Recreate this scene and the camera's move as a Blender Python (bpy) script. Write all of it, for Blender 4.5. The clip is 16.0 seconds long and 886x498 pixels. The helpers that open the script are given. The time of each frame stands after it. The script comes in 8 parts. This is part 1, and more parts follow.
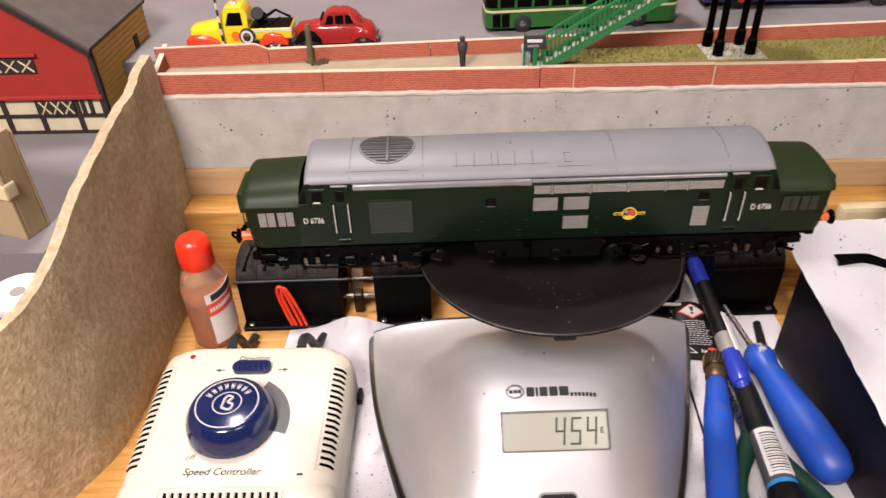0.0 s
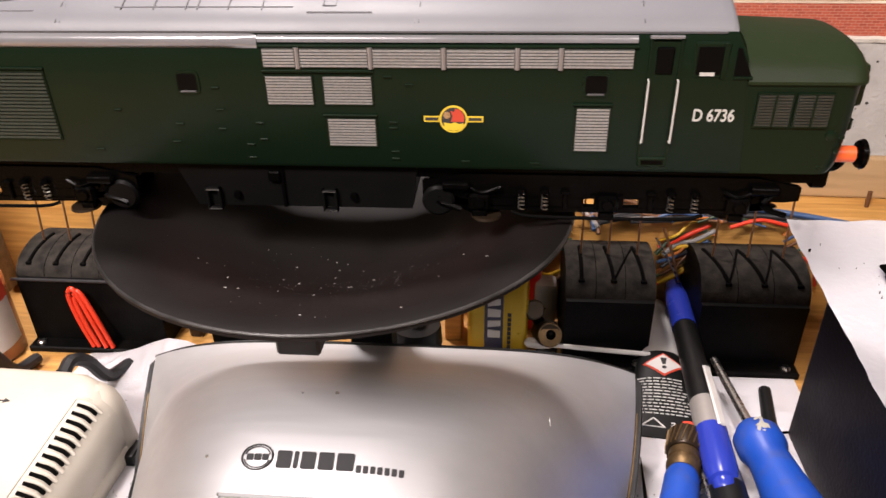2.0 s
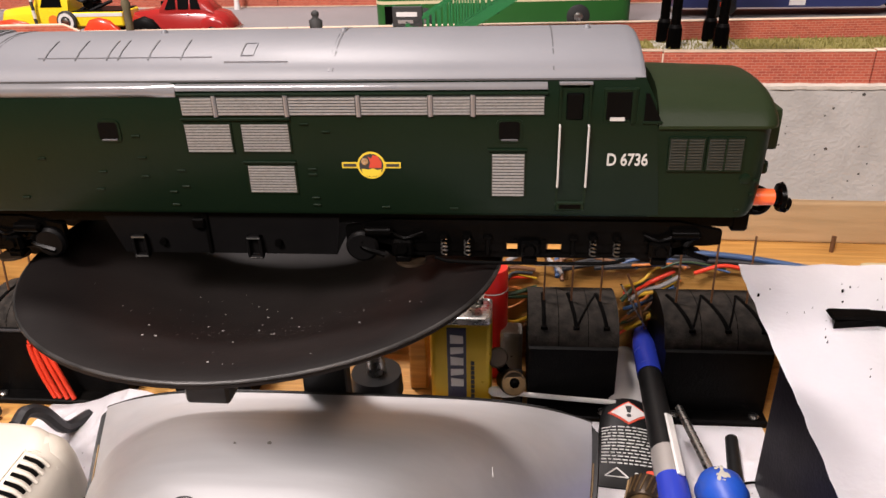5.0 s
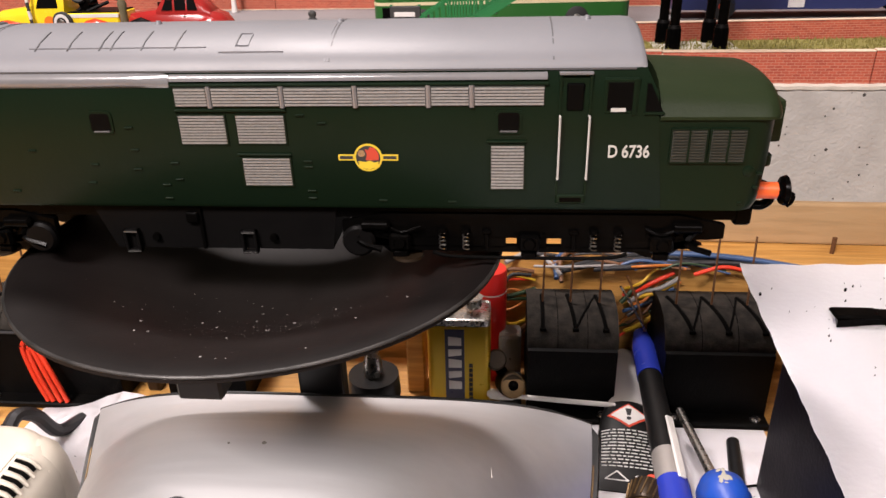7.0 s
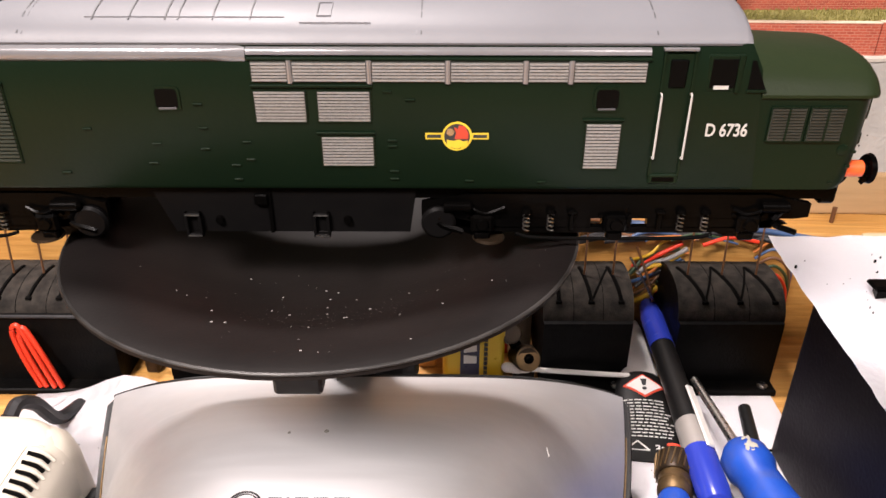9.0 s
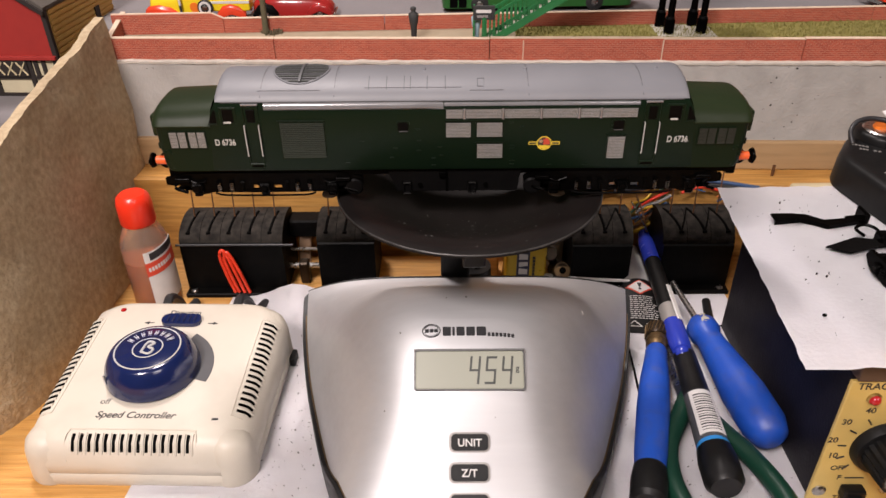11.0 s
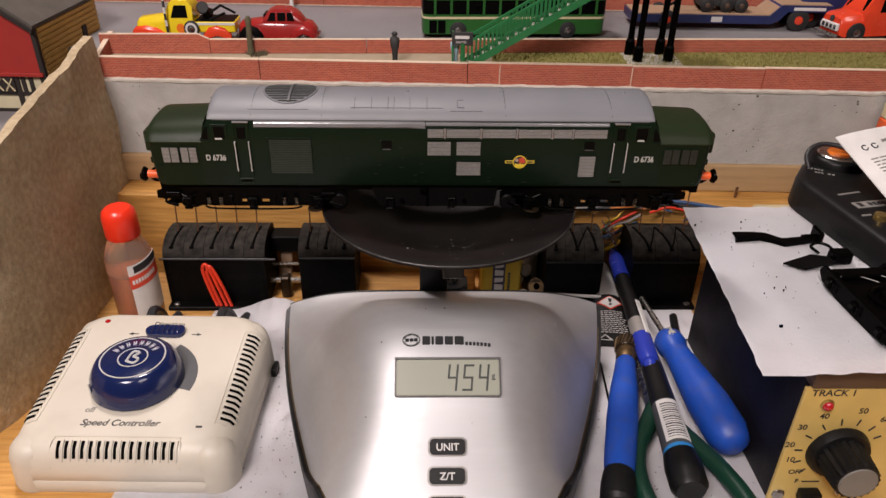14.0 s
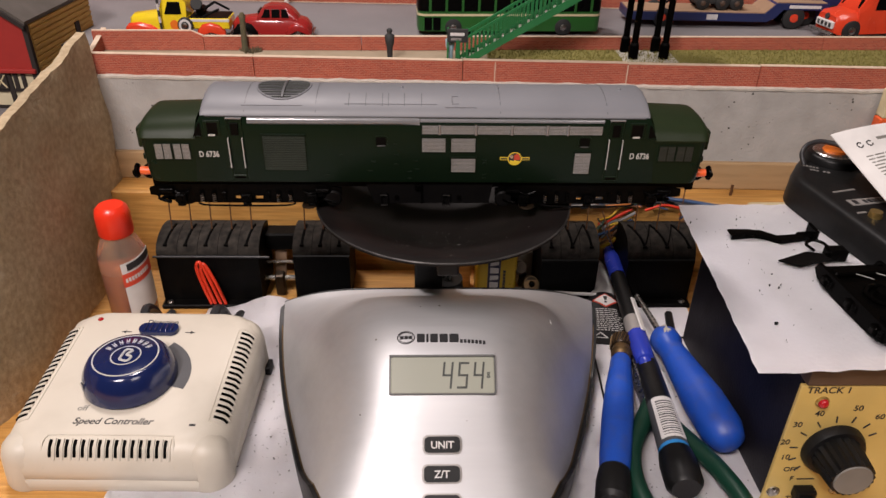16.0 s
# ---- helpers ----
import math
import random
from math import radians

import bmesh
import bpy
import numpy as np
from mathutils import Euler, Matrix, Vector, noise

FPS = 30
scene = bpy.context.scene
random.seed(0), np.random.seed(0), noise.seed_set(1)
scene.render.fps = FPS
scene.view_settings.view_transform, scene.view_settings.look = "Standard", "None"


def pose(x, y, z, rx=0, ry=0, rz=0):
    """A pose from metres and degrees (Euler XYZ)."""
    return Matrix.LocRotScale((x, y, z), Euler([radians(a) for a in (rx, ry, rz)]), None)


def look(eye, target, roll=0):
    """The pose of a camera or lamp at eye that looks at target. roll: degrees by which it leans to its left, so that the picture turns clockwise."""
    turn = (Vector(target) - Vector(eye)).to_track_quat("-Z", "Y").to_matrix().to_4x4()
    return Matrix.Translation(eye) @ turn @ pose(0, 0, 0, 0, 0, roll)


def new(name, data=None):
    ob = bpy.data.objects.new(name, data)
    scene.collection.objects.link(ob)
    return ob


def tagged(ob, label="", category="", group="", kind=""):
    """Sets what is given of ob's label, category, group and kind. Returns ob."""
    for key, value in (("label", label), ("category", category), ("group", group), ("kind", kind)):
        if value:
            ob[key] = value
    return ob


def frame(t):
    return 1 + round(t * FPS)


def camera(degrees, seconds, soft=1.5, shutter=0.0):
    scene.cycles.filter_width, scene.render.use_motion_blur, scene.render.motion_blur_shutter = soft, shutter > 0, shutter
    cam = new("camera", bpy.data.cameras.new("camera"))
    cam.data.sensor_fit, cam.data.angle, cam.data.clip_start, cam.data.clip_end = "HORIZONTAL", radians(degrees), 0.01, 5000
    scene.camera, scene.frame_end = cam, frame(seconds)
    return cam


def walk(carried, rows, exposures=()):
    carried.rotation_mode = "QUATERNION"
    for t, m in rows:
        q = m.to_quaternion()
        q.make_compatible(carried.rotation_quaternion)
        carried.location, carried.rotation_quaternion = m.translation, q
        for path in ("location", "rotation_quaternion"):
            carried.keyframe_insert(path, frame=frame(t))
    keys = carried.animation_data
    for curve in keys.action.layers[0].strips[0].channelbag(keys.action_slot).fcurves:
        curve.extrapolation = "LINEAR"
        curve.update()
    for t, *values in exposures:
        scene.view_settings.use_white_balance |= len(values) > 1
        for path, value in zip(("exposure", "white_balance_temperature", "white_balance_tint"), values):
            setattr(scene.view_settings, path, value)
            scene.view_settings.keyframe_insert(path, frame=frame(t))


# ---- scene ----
# camera
cam = camera(63.11, 16.0, soft=1.5, shutter=0.3)
ROWS = [
    (0, -0.0355, -0.2363, 0.3103, 0.053, -36.328, -1.882),
    (0.5, -0.0189, -0.2512, 0.2992, -1.597, -34.109, -0.407),
    (1, 0.00986344, -0.176689, 0.249183, 1.66344, -30.3338, -0.969323),
    (1.5, 0.0404, -0.1496, 0.2228, 6.479, -29.528, -3.506),
    (2, 0.0482, -0.1406, 0.2023, 5.164, -30.199, -1.174),
    (2.5, 0.0627, -0.1427, 0.2035, 5.327, -28.536, -1.705),
    (3, 0.0635, -0.141, 0.2026, 4.825, -27.529, -1.143),
    (3.5, 0.0635, -0.141, 0.2022, 4.757, -27.42, -1.122),
    (4, 0.0657, -0.139, 0.2027, 4.221, -27.461, -1.477),
    (4.2, 0.0664, -0.1394, 0.2027, 5.212, -27.178, -2.045),
    (6.5, 0.0633, -0.138, 0.1962, 5.199, -25.779, -1.258),
    (7, 0.0653, -0.1379, 0.1971, 5.149, -25.642, -1.524),
    (7.5, 0.067, -0.1375, 0.197, 4.646, -25.664, -1.353),
    (8, 0.0633, -0.1334, 0.1938, 2.515, -26.442, -1.022),
    (8.5, 0.0447, -0.1253, 0.1881, 0.866, -25.753, -0.317),
    (9, 0.0358, -0.1327, 0.1981, 0.118, -28.439, 0.089),
    (9.5, 0.0322, -0.1463, 0.2103, 0.818, -29.925, -1.227),
    (10, 0.0166, -0.1874, 0.2346, 0.018, -32.98, -0.84),
    (10.2, 0.0067, -0.2102, 0.2544, 1.681, -33.858, -1.658),
    (12.3, -0.0012, -0.2743, 0.2738, -2.249, -30.52, 1.449),
    (12.5, -0.0011, -0.2736, 0.2739, -2.345, -30.639, 1.479),
    (13, -0.0012, -0.2743, 0.2735, -2.25, -30.647, 1.375),
    (13.5, -0.0012, -0.2736, 0.273, -2.018, -30.931, 1.145),
    (14, -0.0018, -0.2736, 0.2735, -1.863, -31.02, 1.018),
    (14.5, -0.0009, -0.273, 0.273, -1.878, -31.293, 1.305),
    (15, -0.0016, -0.2724, 0.2714, -2.126, -31.459, 1.401),
    (15.5, -0.0013, -0.2724, 0.2723, -2.31, -31.357, 1.391),
    (16, -0.0013, -0.2728, 0.2722, -2.254, -31.109, 1.217),
]


def eye_pose(x, y, z, yaw, pitch, roll):
    return pose(x, y, z) @ pose(0, 0, 0, 0, 0, yaw) @ pose(0, 0, 0, 90 + pitch) @ pose(0, 0, 0, 0, 0, roll)


walk(cam, [(t, eye_pose(*p)) for t, *p in ROWS], exposures=[(0.0, 1.1), (0.7, 0.8), (1.2, 0.75), (2.0, 1.3), (3.0, 1.25), (8.0, 1.25), (9.0, 1.55), (9.5, 1.55), (10.0, 1.15), (11.5, 0.7), (12.5, 0.45), (16.0, 0.45)])

# world, lamps
world = bpy.data.worlds.new("room_dark")
scene.world = world
world.use_nodes = True
world.node_tree.nodes["Background"].inputs[0].default_value = (1.0, 0.86, 0.7, 1)
world.node_tree.nodes["Background"].inputs[1].default_value = 0.02


def area_lamp(name, eye, target, sx, sy, watts, color):
    data = bpy.data.lights.new(name, "AREA")
    data.shape, data.size, data.size_y = "RECTANGLE", sx, sy
    data.energy, data.color = watts, color
    ob = new(name, data)
    ob.matrix_world = look(eye, target)
    return ob


WARM = (1.0, 0.885, 0.86)
area_lamp("bench_lamp", (-0.38, -0.73, 1.03), (0.0, 0.05, 0.08), 0.34, 0.26, 11.8, WARM)
# unseen fill lamp added at the right front; no window stands there
area_lamp("right_fill_lamp", (0.45, -0.80, 1.02), (0.0, 0.05, 0.08), 0.40, 0.30, 2.4, WARM)
area_lamp("rear_ceiling_lamp", (-0.26, 0.44, 1.32), (0.0, 0.03, 0.05), 0.14, 0.24, 8.0, WARM)


# materials
def mat(name, color, rough=0.5, metal=0.0, second=None, scale=60.0, amount=0.5, bump=0.0, bump_scale=400.0, coat=0.0, grime=0.0, grime_scale=25.0,
        stretch=(1, 1, 1), per_object=0.0, spec=0.5, detail=5.0):
    m = bpy.data.materials.new(name)
    m.use_nodes = True
    nt = m.node_tree
    bsdf = nt.nodes["Principled BSDF"]
    bsdf.inputs["Roughness"].default_value, bsdf.inputs["Metallic"].default_value = rough, metal
    bsdf.inputs["Coat Weight"].default_value = coat
    bsdf.inputs["Specular IOR Level"].default_value = spec
    coord = nt.nodes.new("ShaderNodeTexCoord")
    mapping = nt.nodes.new("ShaderNodeMapping")
    mapping.inputs["Scale"].default_value = stretch
    nt.links.new(coord.outputs["Object"], mapping.inputs["Vector"])

    def noise_node(s, det=detail):
        n = nt.nodes.new("ShaderNodeTexNoise")
        n.inputs["Scale"].default_value, n.inputs["Detail"].default_value = s, det
        nt.links.new(mapping.outputs[0], n.inputs["Vector"])
        return n

    def mix(fac, a, b, blend="MIX"):
        x = nt.nodes.new("ShaderNodeMix")
        x.data_type, x.blend_type = "RGBA", blend
        for sock, v in ((x.inputs[0], fac), (x.inputs[6], a), (x.inputs[7], b)):
            if hasattr(v, "is_linked"):
                nt.links.new(v, sock)
            elif isinstance(v, (int, float)):
                sock.default_value = v
            else:
                sock.default_value = (*v, 1)
        return x.outputs[2]

    def ramp(sock, lo, hi):
        r = nt.nodes.new("ShaderNodeMapRange")
        r.inputs[1].default_value, r.inputs[2].default_value = lo, hi
        nt.links.new(sock, r.inputs[0])
        return r.outputs[0]

    second = second or tuple(c * 0.75 for c in color)
    base = mix(ramp(noise_node(scale).outputs[0], 0.5 - 0.5 * (1.05 - amount), 0.5 + 0.5 * (1.05 - amount)), color, second)
    if grime:
        g = ramp(noise_node(grime_scale, 8.0).outputs[0], 0.5, 0.75)
        gm = nt.nodes.new("ShaderNodeMath")
        gm.operation = "MULTIPLY"
        gm.inputs[1].default_value = grime
        nt.links.new(g, gm.inputs[0])
        base = mix(gm.outputs[0], base, (0.09, 0.075, 0.055))
    if per_object:
        info = nt.nodes.new("ShaderNodeObjectInfo")
        r = nt.nodes.new("ShaderNodeMapRange")
        r.inputs[3].default_value, r.inputs[4].default_value = 1 - per_object, 1 + per_object
        nt.links.new(info.outputs["Random"], r.inputs[0])
        hsv = nt.nodes.new("ShaderNodeHueSaturation")
        nt.links.new(base, hsv.inputs["Color"])
        nt.links.new(r.outputs[0], hsv.inputs["Value"])
        base = hsv.outputs[0]
    nt.links.new(base, bsdf.inputs["Base Color"])
    rr = nt.nodes.new("ShaderNodeMapRange")
    rr.inputs[3].default_value, rr.inputs[4].default_value = max(0.02, rough - 0.08), min(1.0, rough + 0.08)
    nt.links.new(noise_node(scale * 1.7).outputs[0], rr.inputs[0])
    nt.links.new(rr.outputs[0], bsdf.inputs["Roughness"])
    if bump:
        b = nt.nodes.new("ShaderNodeBump")
        b.inputs["Strength"].default_value, b.inputs["Distance"].default_value = bump, 0.001
        nt.links.new(noise_node(bump_scale, 6.0).outputs[0], b.inputs["Height"])
        nt.links.new(b.outputs[0], bsdf.inputs["Normal"])
    return m


def glass_mat(name, color, rough=0.05, alpha_mix=1.0):
    m = bpy.data.materials.new(name)
    m.use_nodes = True
    b = m.node_tree.nodes["Principled BSDF"]
    b.inputs["Base Color"].default_value = (*color, 1)
    b.inputs["Roughness"].default_value = rough
    b.inputs["Transmission Weight"].default_value = alpha_mix
    b.inputs["IOR"].default_value = 1.4
    return m


GREEN = mat("loco_green", (0.0042, 0.0105, 0.0052), 0.33, spec=0.12, second=(0.0052, 0.0125, 0.006), scale=40, bump=0.05, bump_scale=900)
# body green with top light put into the colour, for bonnets and headcode boxes
LIT_GREEN = mat("lit_loco_green", (0.0115, 0.0185, 0.0075), 0.42, spec=0.14, second=(0.0145, 0.022, 0.009), scale=60, bump=0.06, bump_scale=1200)
ROOF = mat("roof_grey", (0.158, 0.160, 0.174), 0.48, second=(0.128, 0.130, 0.142), scale=34, bump=0.04, bump_scale=900)
ROOF_LINE = mat("roof_line_grey", (0.075, 0.075, 0.08), 0.5)
RADGREY = mat("radiator_green_grey", (0.022, 0.030, 0.024), 0.4, spec=0.3, second=(0.030, 0.038, 0.031), scale=300)
CANT = mat("cantrail_grey", (0.17, 0.17, 0.178), 0.2, 0.2, second=(0.21, 0.21, 0.218), scale=80, coat=0.4)
NOSE_GREY = mat("nose_grille_grey", (0.030, 0.034, 0.028), 0.45, 0.1, second=(0.018, 0.021, 0.017), scale=400)
SILVER = mat("grille_silver", (0.38, 0.38, 0.375), 0.4, 0.4, second=(0.24, 0.24, 0.235), scale=1500, amount=0.4, bump=0.2, bump_scale=1500)
DARKGRILLE = mat("grille_dark", (0.05, 0.055, 0.048), 0.5)
BLACK = mat("chassis_black", (0.0008, 0.0008, 0.0008), 0.20, spec=0.03, second=(0.0020, 0.0017, 0.0015), scale=150, bump=0.1)
DARKGREY = mat("tank_dark_grey", (0.0030, 0.0028, 0.0029), 0.42, spec=0.05, second=(0.0046, 0.0043, 0.0042), scale=90, bump=0.1)
WINDARK = mat("window_dark", (0.0025, 0.0025, 0.0025), 0.3, spec=0.06)
WHITE = mat("white_paint", (0.50, 0.49, 0.46), 0.45, second=(0.42, 0.41, 0.39))
YELLOW = mat("emblem_yellow", (0.75, 0.55, 0.04), 0.5)
REDP = mat("emblem_red", (0.55, 0.06, 0.03), 0.5)
BUFRED = mat("buffer_red", (0.85, 0.13, 0.03), 0.4)
STEEL = mat("bright_steel", (0.55, 0.54, 0.52), 0.28, 1.0, second=(0.4, 0.39, 0.37), scale=300)
AGEDBRASS = mat("aged_brass", (0.045, 0.029, 0.016), 0.40, 0.6, second=(0.020, 0.013, 0.008), scale=160)
COPPERDULL = mat("dull_brass", (0.20, 0.13, 0.06), 0.45, 0.8, second=(0.11, 0.07, 0.035), scale=300)
BRASS = mat("brass", (0.5, 0.36, 0.13), 0.35, 0.9, second=(0.35, 0.24, 0.08), scale=300)
COPPER = mat("copper_edge", (0.5, 0.27, 0.14), 0.35, 0.9)
PANMAT = mat("dark_pan", (0.0075, 0.0062, 0.0060), 0.46, spec=0.13, second=(0.0115, 0.0095, 0.009), scale=60, amount=0.6, bump=0.05, bump_scale=1500)
PANEDGE = mat("pan_edge", (0.055, 0.052, 0.05), 0.4, 0.4, second=(0.02, 0.019, 0.018), scale=90, amount=0.8)
SPECK = mat("white_speck", (0.30, 0.285, 0.265), 0.7)
ALU = mat("brushed_aluminium", (0.57, 0.57, 0.58), 0.50, 0.66, second=(0.52, 0.52, 0.53), scale=260, amount=0.3, bump=0.02, bump_scale=700, stretch=(0.05, 1, 1))
brush = ALU.node_tree.nodes.new("ShaderNodeCombineXYZ")
brush.inputs[1].default_value = 1.0
ALU.node_tree.nodes["Principled BSDF"].inputs["Anisotropic"].default_value = 0.4
ALU.node_tree.links.new(brush.outputs[0], ALU.node_tree.nodes["Principled BSDF"].inputs["Tangent"])
BLKPLASTIC = mat("black_plastic", (0.0045, 0.0045, 0.005), 0.42, spec=0.25, second=(0.0075, 0.0075, 0.0075), scale=200, bump=0.05)
SWITCHBLACK = mat("switch_black", (0.0016, 0.0016, 0.0018), 0.5, spec=0.08, second=(0.0035, 0.0032, 0.003), scale=180, bump=0.2, bump_scale=900, grime=0.03, grime_scale=120)
SWITCHDUST = mat("dusty_switch_top", (0.036, 0.031, 0.026), 0.85, spec=0.15, second=(0.013, 0.0115, 0.010), scale=220, amount=0.7, bump=0.3, bump_scale=900)
LCDMAT = mat("lcd_glass", (0.31, 0.32, 0.26), 0.35, second=(0.28, 0.29, 0.23), scale=15, coat=0.2)
LCDDARK = mat("lcd_segment", (0.03, 0.035, 0.03), 0.4)
INK = mat("black_ink", (0.02, 0.02, 0.022), 0.5)
GREYINK = mat("grey_ink", (0.2, 0.19, 0.17), 0.6)
CREAM = mat("cream_plastic", (0.58, 0.535, 0.455), 0.45, second=(0.53, 0.485, 0.405), scale=30, bump=0.04, bump_scale=1500, grime=0.12, grime_scale=30)
BEZELGREY = mat("bezel_grey", (0.10, 0.10, 0.10), 0.4)
NAVY = mat("navy_plastic", (0.006, 0.012, 0.060), 0.16, second=(0.008, 0.015, 0.070), scale=40, coat=0.2)
DARKSLOT = mat("slot_dark", (0.0022, 0.002, 0.0018), 0.8, spec=0.05)
WOOD = mat("table_wood", (0.64, 0.345, 0.095), 0.5, second=(0.46, 0.22, 0.05), scale=30, amount=0.75, stretch=(1, 14, 14), bump=0.45, bump_scale=140, grime=0.16)
BATTEN = mat("batten_wood", (0.45, 0.30, 0.16), 0.6, second=(0.36, 0.23, 0.11), scale=25, stretch=(1, 8, 8), bump=0.15, bump_scale=90, grime=0.2)
PAPER = mat("white_paper", (0.82, 0.81, 0.84), 0.85, second=(0.77, 0.76, 0.79), scale=18, bump=0.15, bump_scale=500, grime=0.08, grime_scale=40)
CONCRETE = mat("grey_plaster", (0.43, 0.41, 0.385), 0.9, second=(0.35, 0.335, 0.31), scale=60, amount=0.6, bump=0.45, bump_scale=600, grime=0.10, grime_scale=30)
WALLWHITE = mat("plaster_white_edge", (0.66, 0.62, 0.55), 0.9, second=(0.5, 0.46, 0.4), scale=150, bump=0.7, bump_scale=400)
FELT = mat("rough_plaster_tan", (0.50, 0.395, 0.255), 0.95, second=(0.35, 0.265, 0.16), scale=260, amount=0.7, bump=1.0, bump_scale=420, grime=0.16, grime_scale=26, detail=9.0)
CAP = mat("wall_cap_card", (0.62, 0.50, 0.38), 0.8, second=(0.5, 0.36, 0.26), scale=150)
ROAD = mat("road_grey", (0.20, 0.19, 0.195), 0.85, second=(0.165, 0.155, 0.16), scale=20, bump=0.3, bump_scale=600, grime=0.15)
PATH = mat("path_sand", (0.33, 0.27, 0.19), 0.95, second=(0.25, 0.20, 0.13), scale=80, bump=0.5, bump_scale=700)
GRASS = mat("grass_flock", (0.16, 0.145, 0.03), 0.95, second=(0.21, 0.18, 0.05), scale=160, bump=1.0, bump_scale=900)
TOYYELLOW = mat("toy_yellow", (0.80, 0.60, 0.02), 0.25, coat=0.4, second=(0.74, 0.55, 0.02))
TOYRED = mat("toy_red", (0.72, 0.06, 0.02), 0.25, coat=0.4, second=(0.62, 0.05, 0.02))
CARMAROON = mat("toy_dark_red", (0.27, 0.018, 0.016), 0.22, coat=0.5, second=(0.32, 0.018, 0.018))
BUSGREEN = mat("bus_green", (0.022, 0.115, 0.022), 0.35, second=(0.018, 0.095, 0.018), scale=60)
STAIRGREEN = mat("stair_green", (0.02, 0.16, 0.05), 0.35, second=(0.016, 0.13, 0.04), scale=90)
CREAMPAINT = mat("cream_paint", (0.68, 0.58, 0.36), 0.5)
RUBBER = mat("tyre_black", (0.015, 0.015, 0.015), 0.7)
BLUEDARK = mat("dark_blue_paint", (0.02, 0.03, 0.11), 0.35)
TANWOOD = mat("deck_tan", (0.34, 0.22, 0.14), 0.8, second=(0.27, 0.17, 0.1), stretch=(1, 8, 1))
STONE = mat("step_stone", (0.42, 0.40, 0.34), 0.8)
HOUSERED = mat("house_red", (0.33, 0.02, 0.014), 0.75, second=(0.28, 0.016, 0.012), scale=120)
HOUSETAN = mat("house_tan", (0.60, 0.38, 0.11), 0.8, second=(0.52, 0.32, 0.09), scale=120)
HOUSECREAM = mat("house_cream", (0.60, 0.53, 0.36), 0.8)
TIMBER = mat("timber_black", (0.02, 0.014, 0.012), 0.7)
SLATE = mat("slate_grey", (0.10, 0.085, 0.075), 0.8, second=(0.07, 0.06, 0.05), scale=100)
CARD = mat("brown_card", (0.40, 0.30, 0.18), 0.8, second=(0.33, 0.24, 0.13), scale=30, stretch=(1, 6, 1), bump=0.2, bump_scale=150)
REDCAP = mat("red_cap", (0.80, 0.035, 0.012), 0.3, second=(0.72, 0.03, 0.01))
BOTTLE = glass_mat("bottle_plastic", (0.93, 0.84, 0.77), 0.24, 0.90)
LIQUID = mat("amber_liquid", (0.56, 0.15, 0.028), 0.3, second=(0.46, 0.12, 0.02))
LABELWHITE = mat("label_white", (0.72, 0.70, 0.68), 0.6)
LABELRED = mat("label_red", (0.70, 0.07, 0.03), 0.6)
REDWIRE = mat("red_wire", (0.75, 0.045, 0.015), 0.4)
BLUEWIRE = mat("blue_wire", (0.045, 0.09, 0.20), 0.4)
BLACKWIRE = mat("black_wire", (0.02, 0.02, 0.022), 0.45)
YELWIRE = mat("yellow_wire", (0.70, 0.42, 0.03), 0.45)
GRNWIRE = mat("green_wire", (0.025, 0.055, 0.022), 0.45)
BRNWIRE = mat("brown_wire", (0.16, 0.07, 0.03), 0.5)
ORGWIRE = mat("orange_wire", (0.55, 0.17, 0.03), 0.45)
GREYWIRE = mat("grey_wire", (0.30, 0.28, 0.27), 0.45)
TOOLBLUE = mat("tool_blue", (0.010, 0.068, 0.40), 0.45, second=(0.008, 0.052, 0.33), scale=70, amount=0.6, bump=0.1, bump_scale=300, grime=0.30, grime_scale=120)
PENBLUE = mat("pen_blue", (0.02, 0.04, 0.36), 0.25, second=(0.02, 0.035, 0.30))
TOOLGREY = mat("tool_grey", (0.075, 0.075, 0.08), 0.5)
PENCLIP = mat("clip_bright", (0.72, 0.71, 0.69), 0.4, 0.3)
PENGREY = mat("pen_silver", (0.38, 0.36, 0.34), 0.35, 0.4)
SKYBLUE = mat("ring_blue", (0.03, 0.25, 0.62), 0.4)
TOOLGREEN = mat("tool_green", (0.004, 0.035, 0.02), 0.4)
BATYELLOW = mat("battery_yellow", (0.50, 0.34, 0.01), 0.3, 0.3, second=(0.44, 0.29, 0.01))
BATBLUE = mat("battery_navy", (0.012, 0.014, 0.05), 0.3)
BATRED = mat("battery_red", (0.62, 0.02, 0.015), 0.3)
COTTON = mat("cotton_white", (0.75, 0.72, 0.68), 0.9)
BOXNAVY = mat("case_dark", (0.007, 0.0062, 0.0095), 0.5, spec=0.2, second=(0.010, 0.0085, 0.0125), scale=50, bump=0.2, bump_scale=700)
BROWNTOP = mat("case_brown", (0.085, 0.05, 0.032), 0.5, second=(0.07, 0.04, 0.026), bump=0.1)
PANELYEL = mat("panel_yellow", (0.62, 0.46, 0.16), 0.45, second=(0.54, 0.38, 0.11), scale=25, amount=0.6, grime=0.25, grime_scale=30)
LEDRED = mat("led_red", (0.40, 0.01, 0.015), 0.15, coat=0.5)
ORANGE = mat("orange_plastic", (0.85, 0.20, 0.02), 0.4)
ROOMWALL = mat("room_wall", (0.30, 0.26, 0.21), 0.9)
ROOMFLOOR = mat("room_floor", (0.2, 0.15, 0.11), 0.8)
ROOMCEIL = mat("room_ceiling", (0.70, 0.67, 0.61), 0.9)
BROWNLEVER = mat("lever_brown", (0.16, 0.075, 0.035), 0.45, 0.3)
FIGDARK = mat("figure_dark", (0.03, 0.03, 0.03), 0.7)
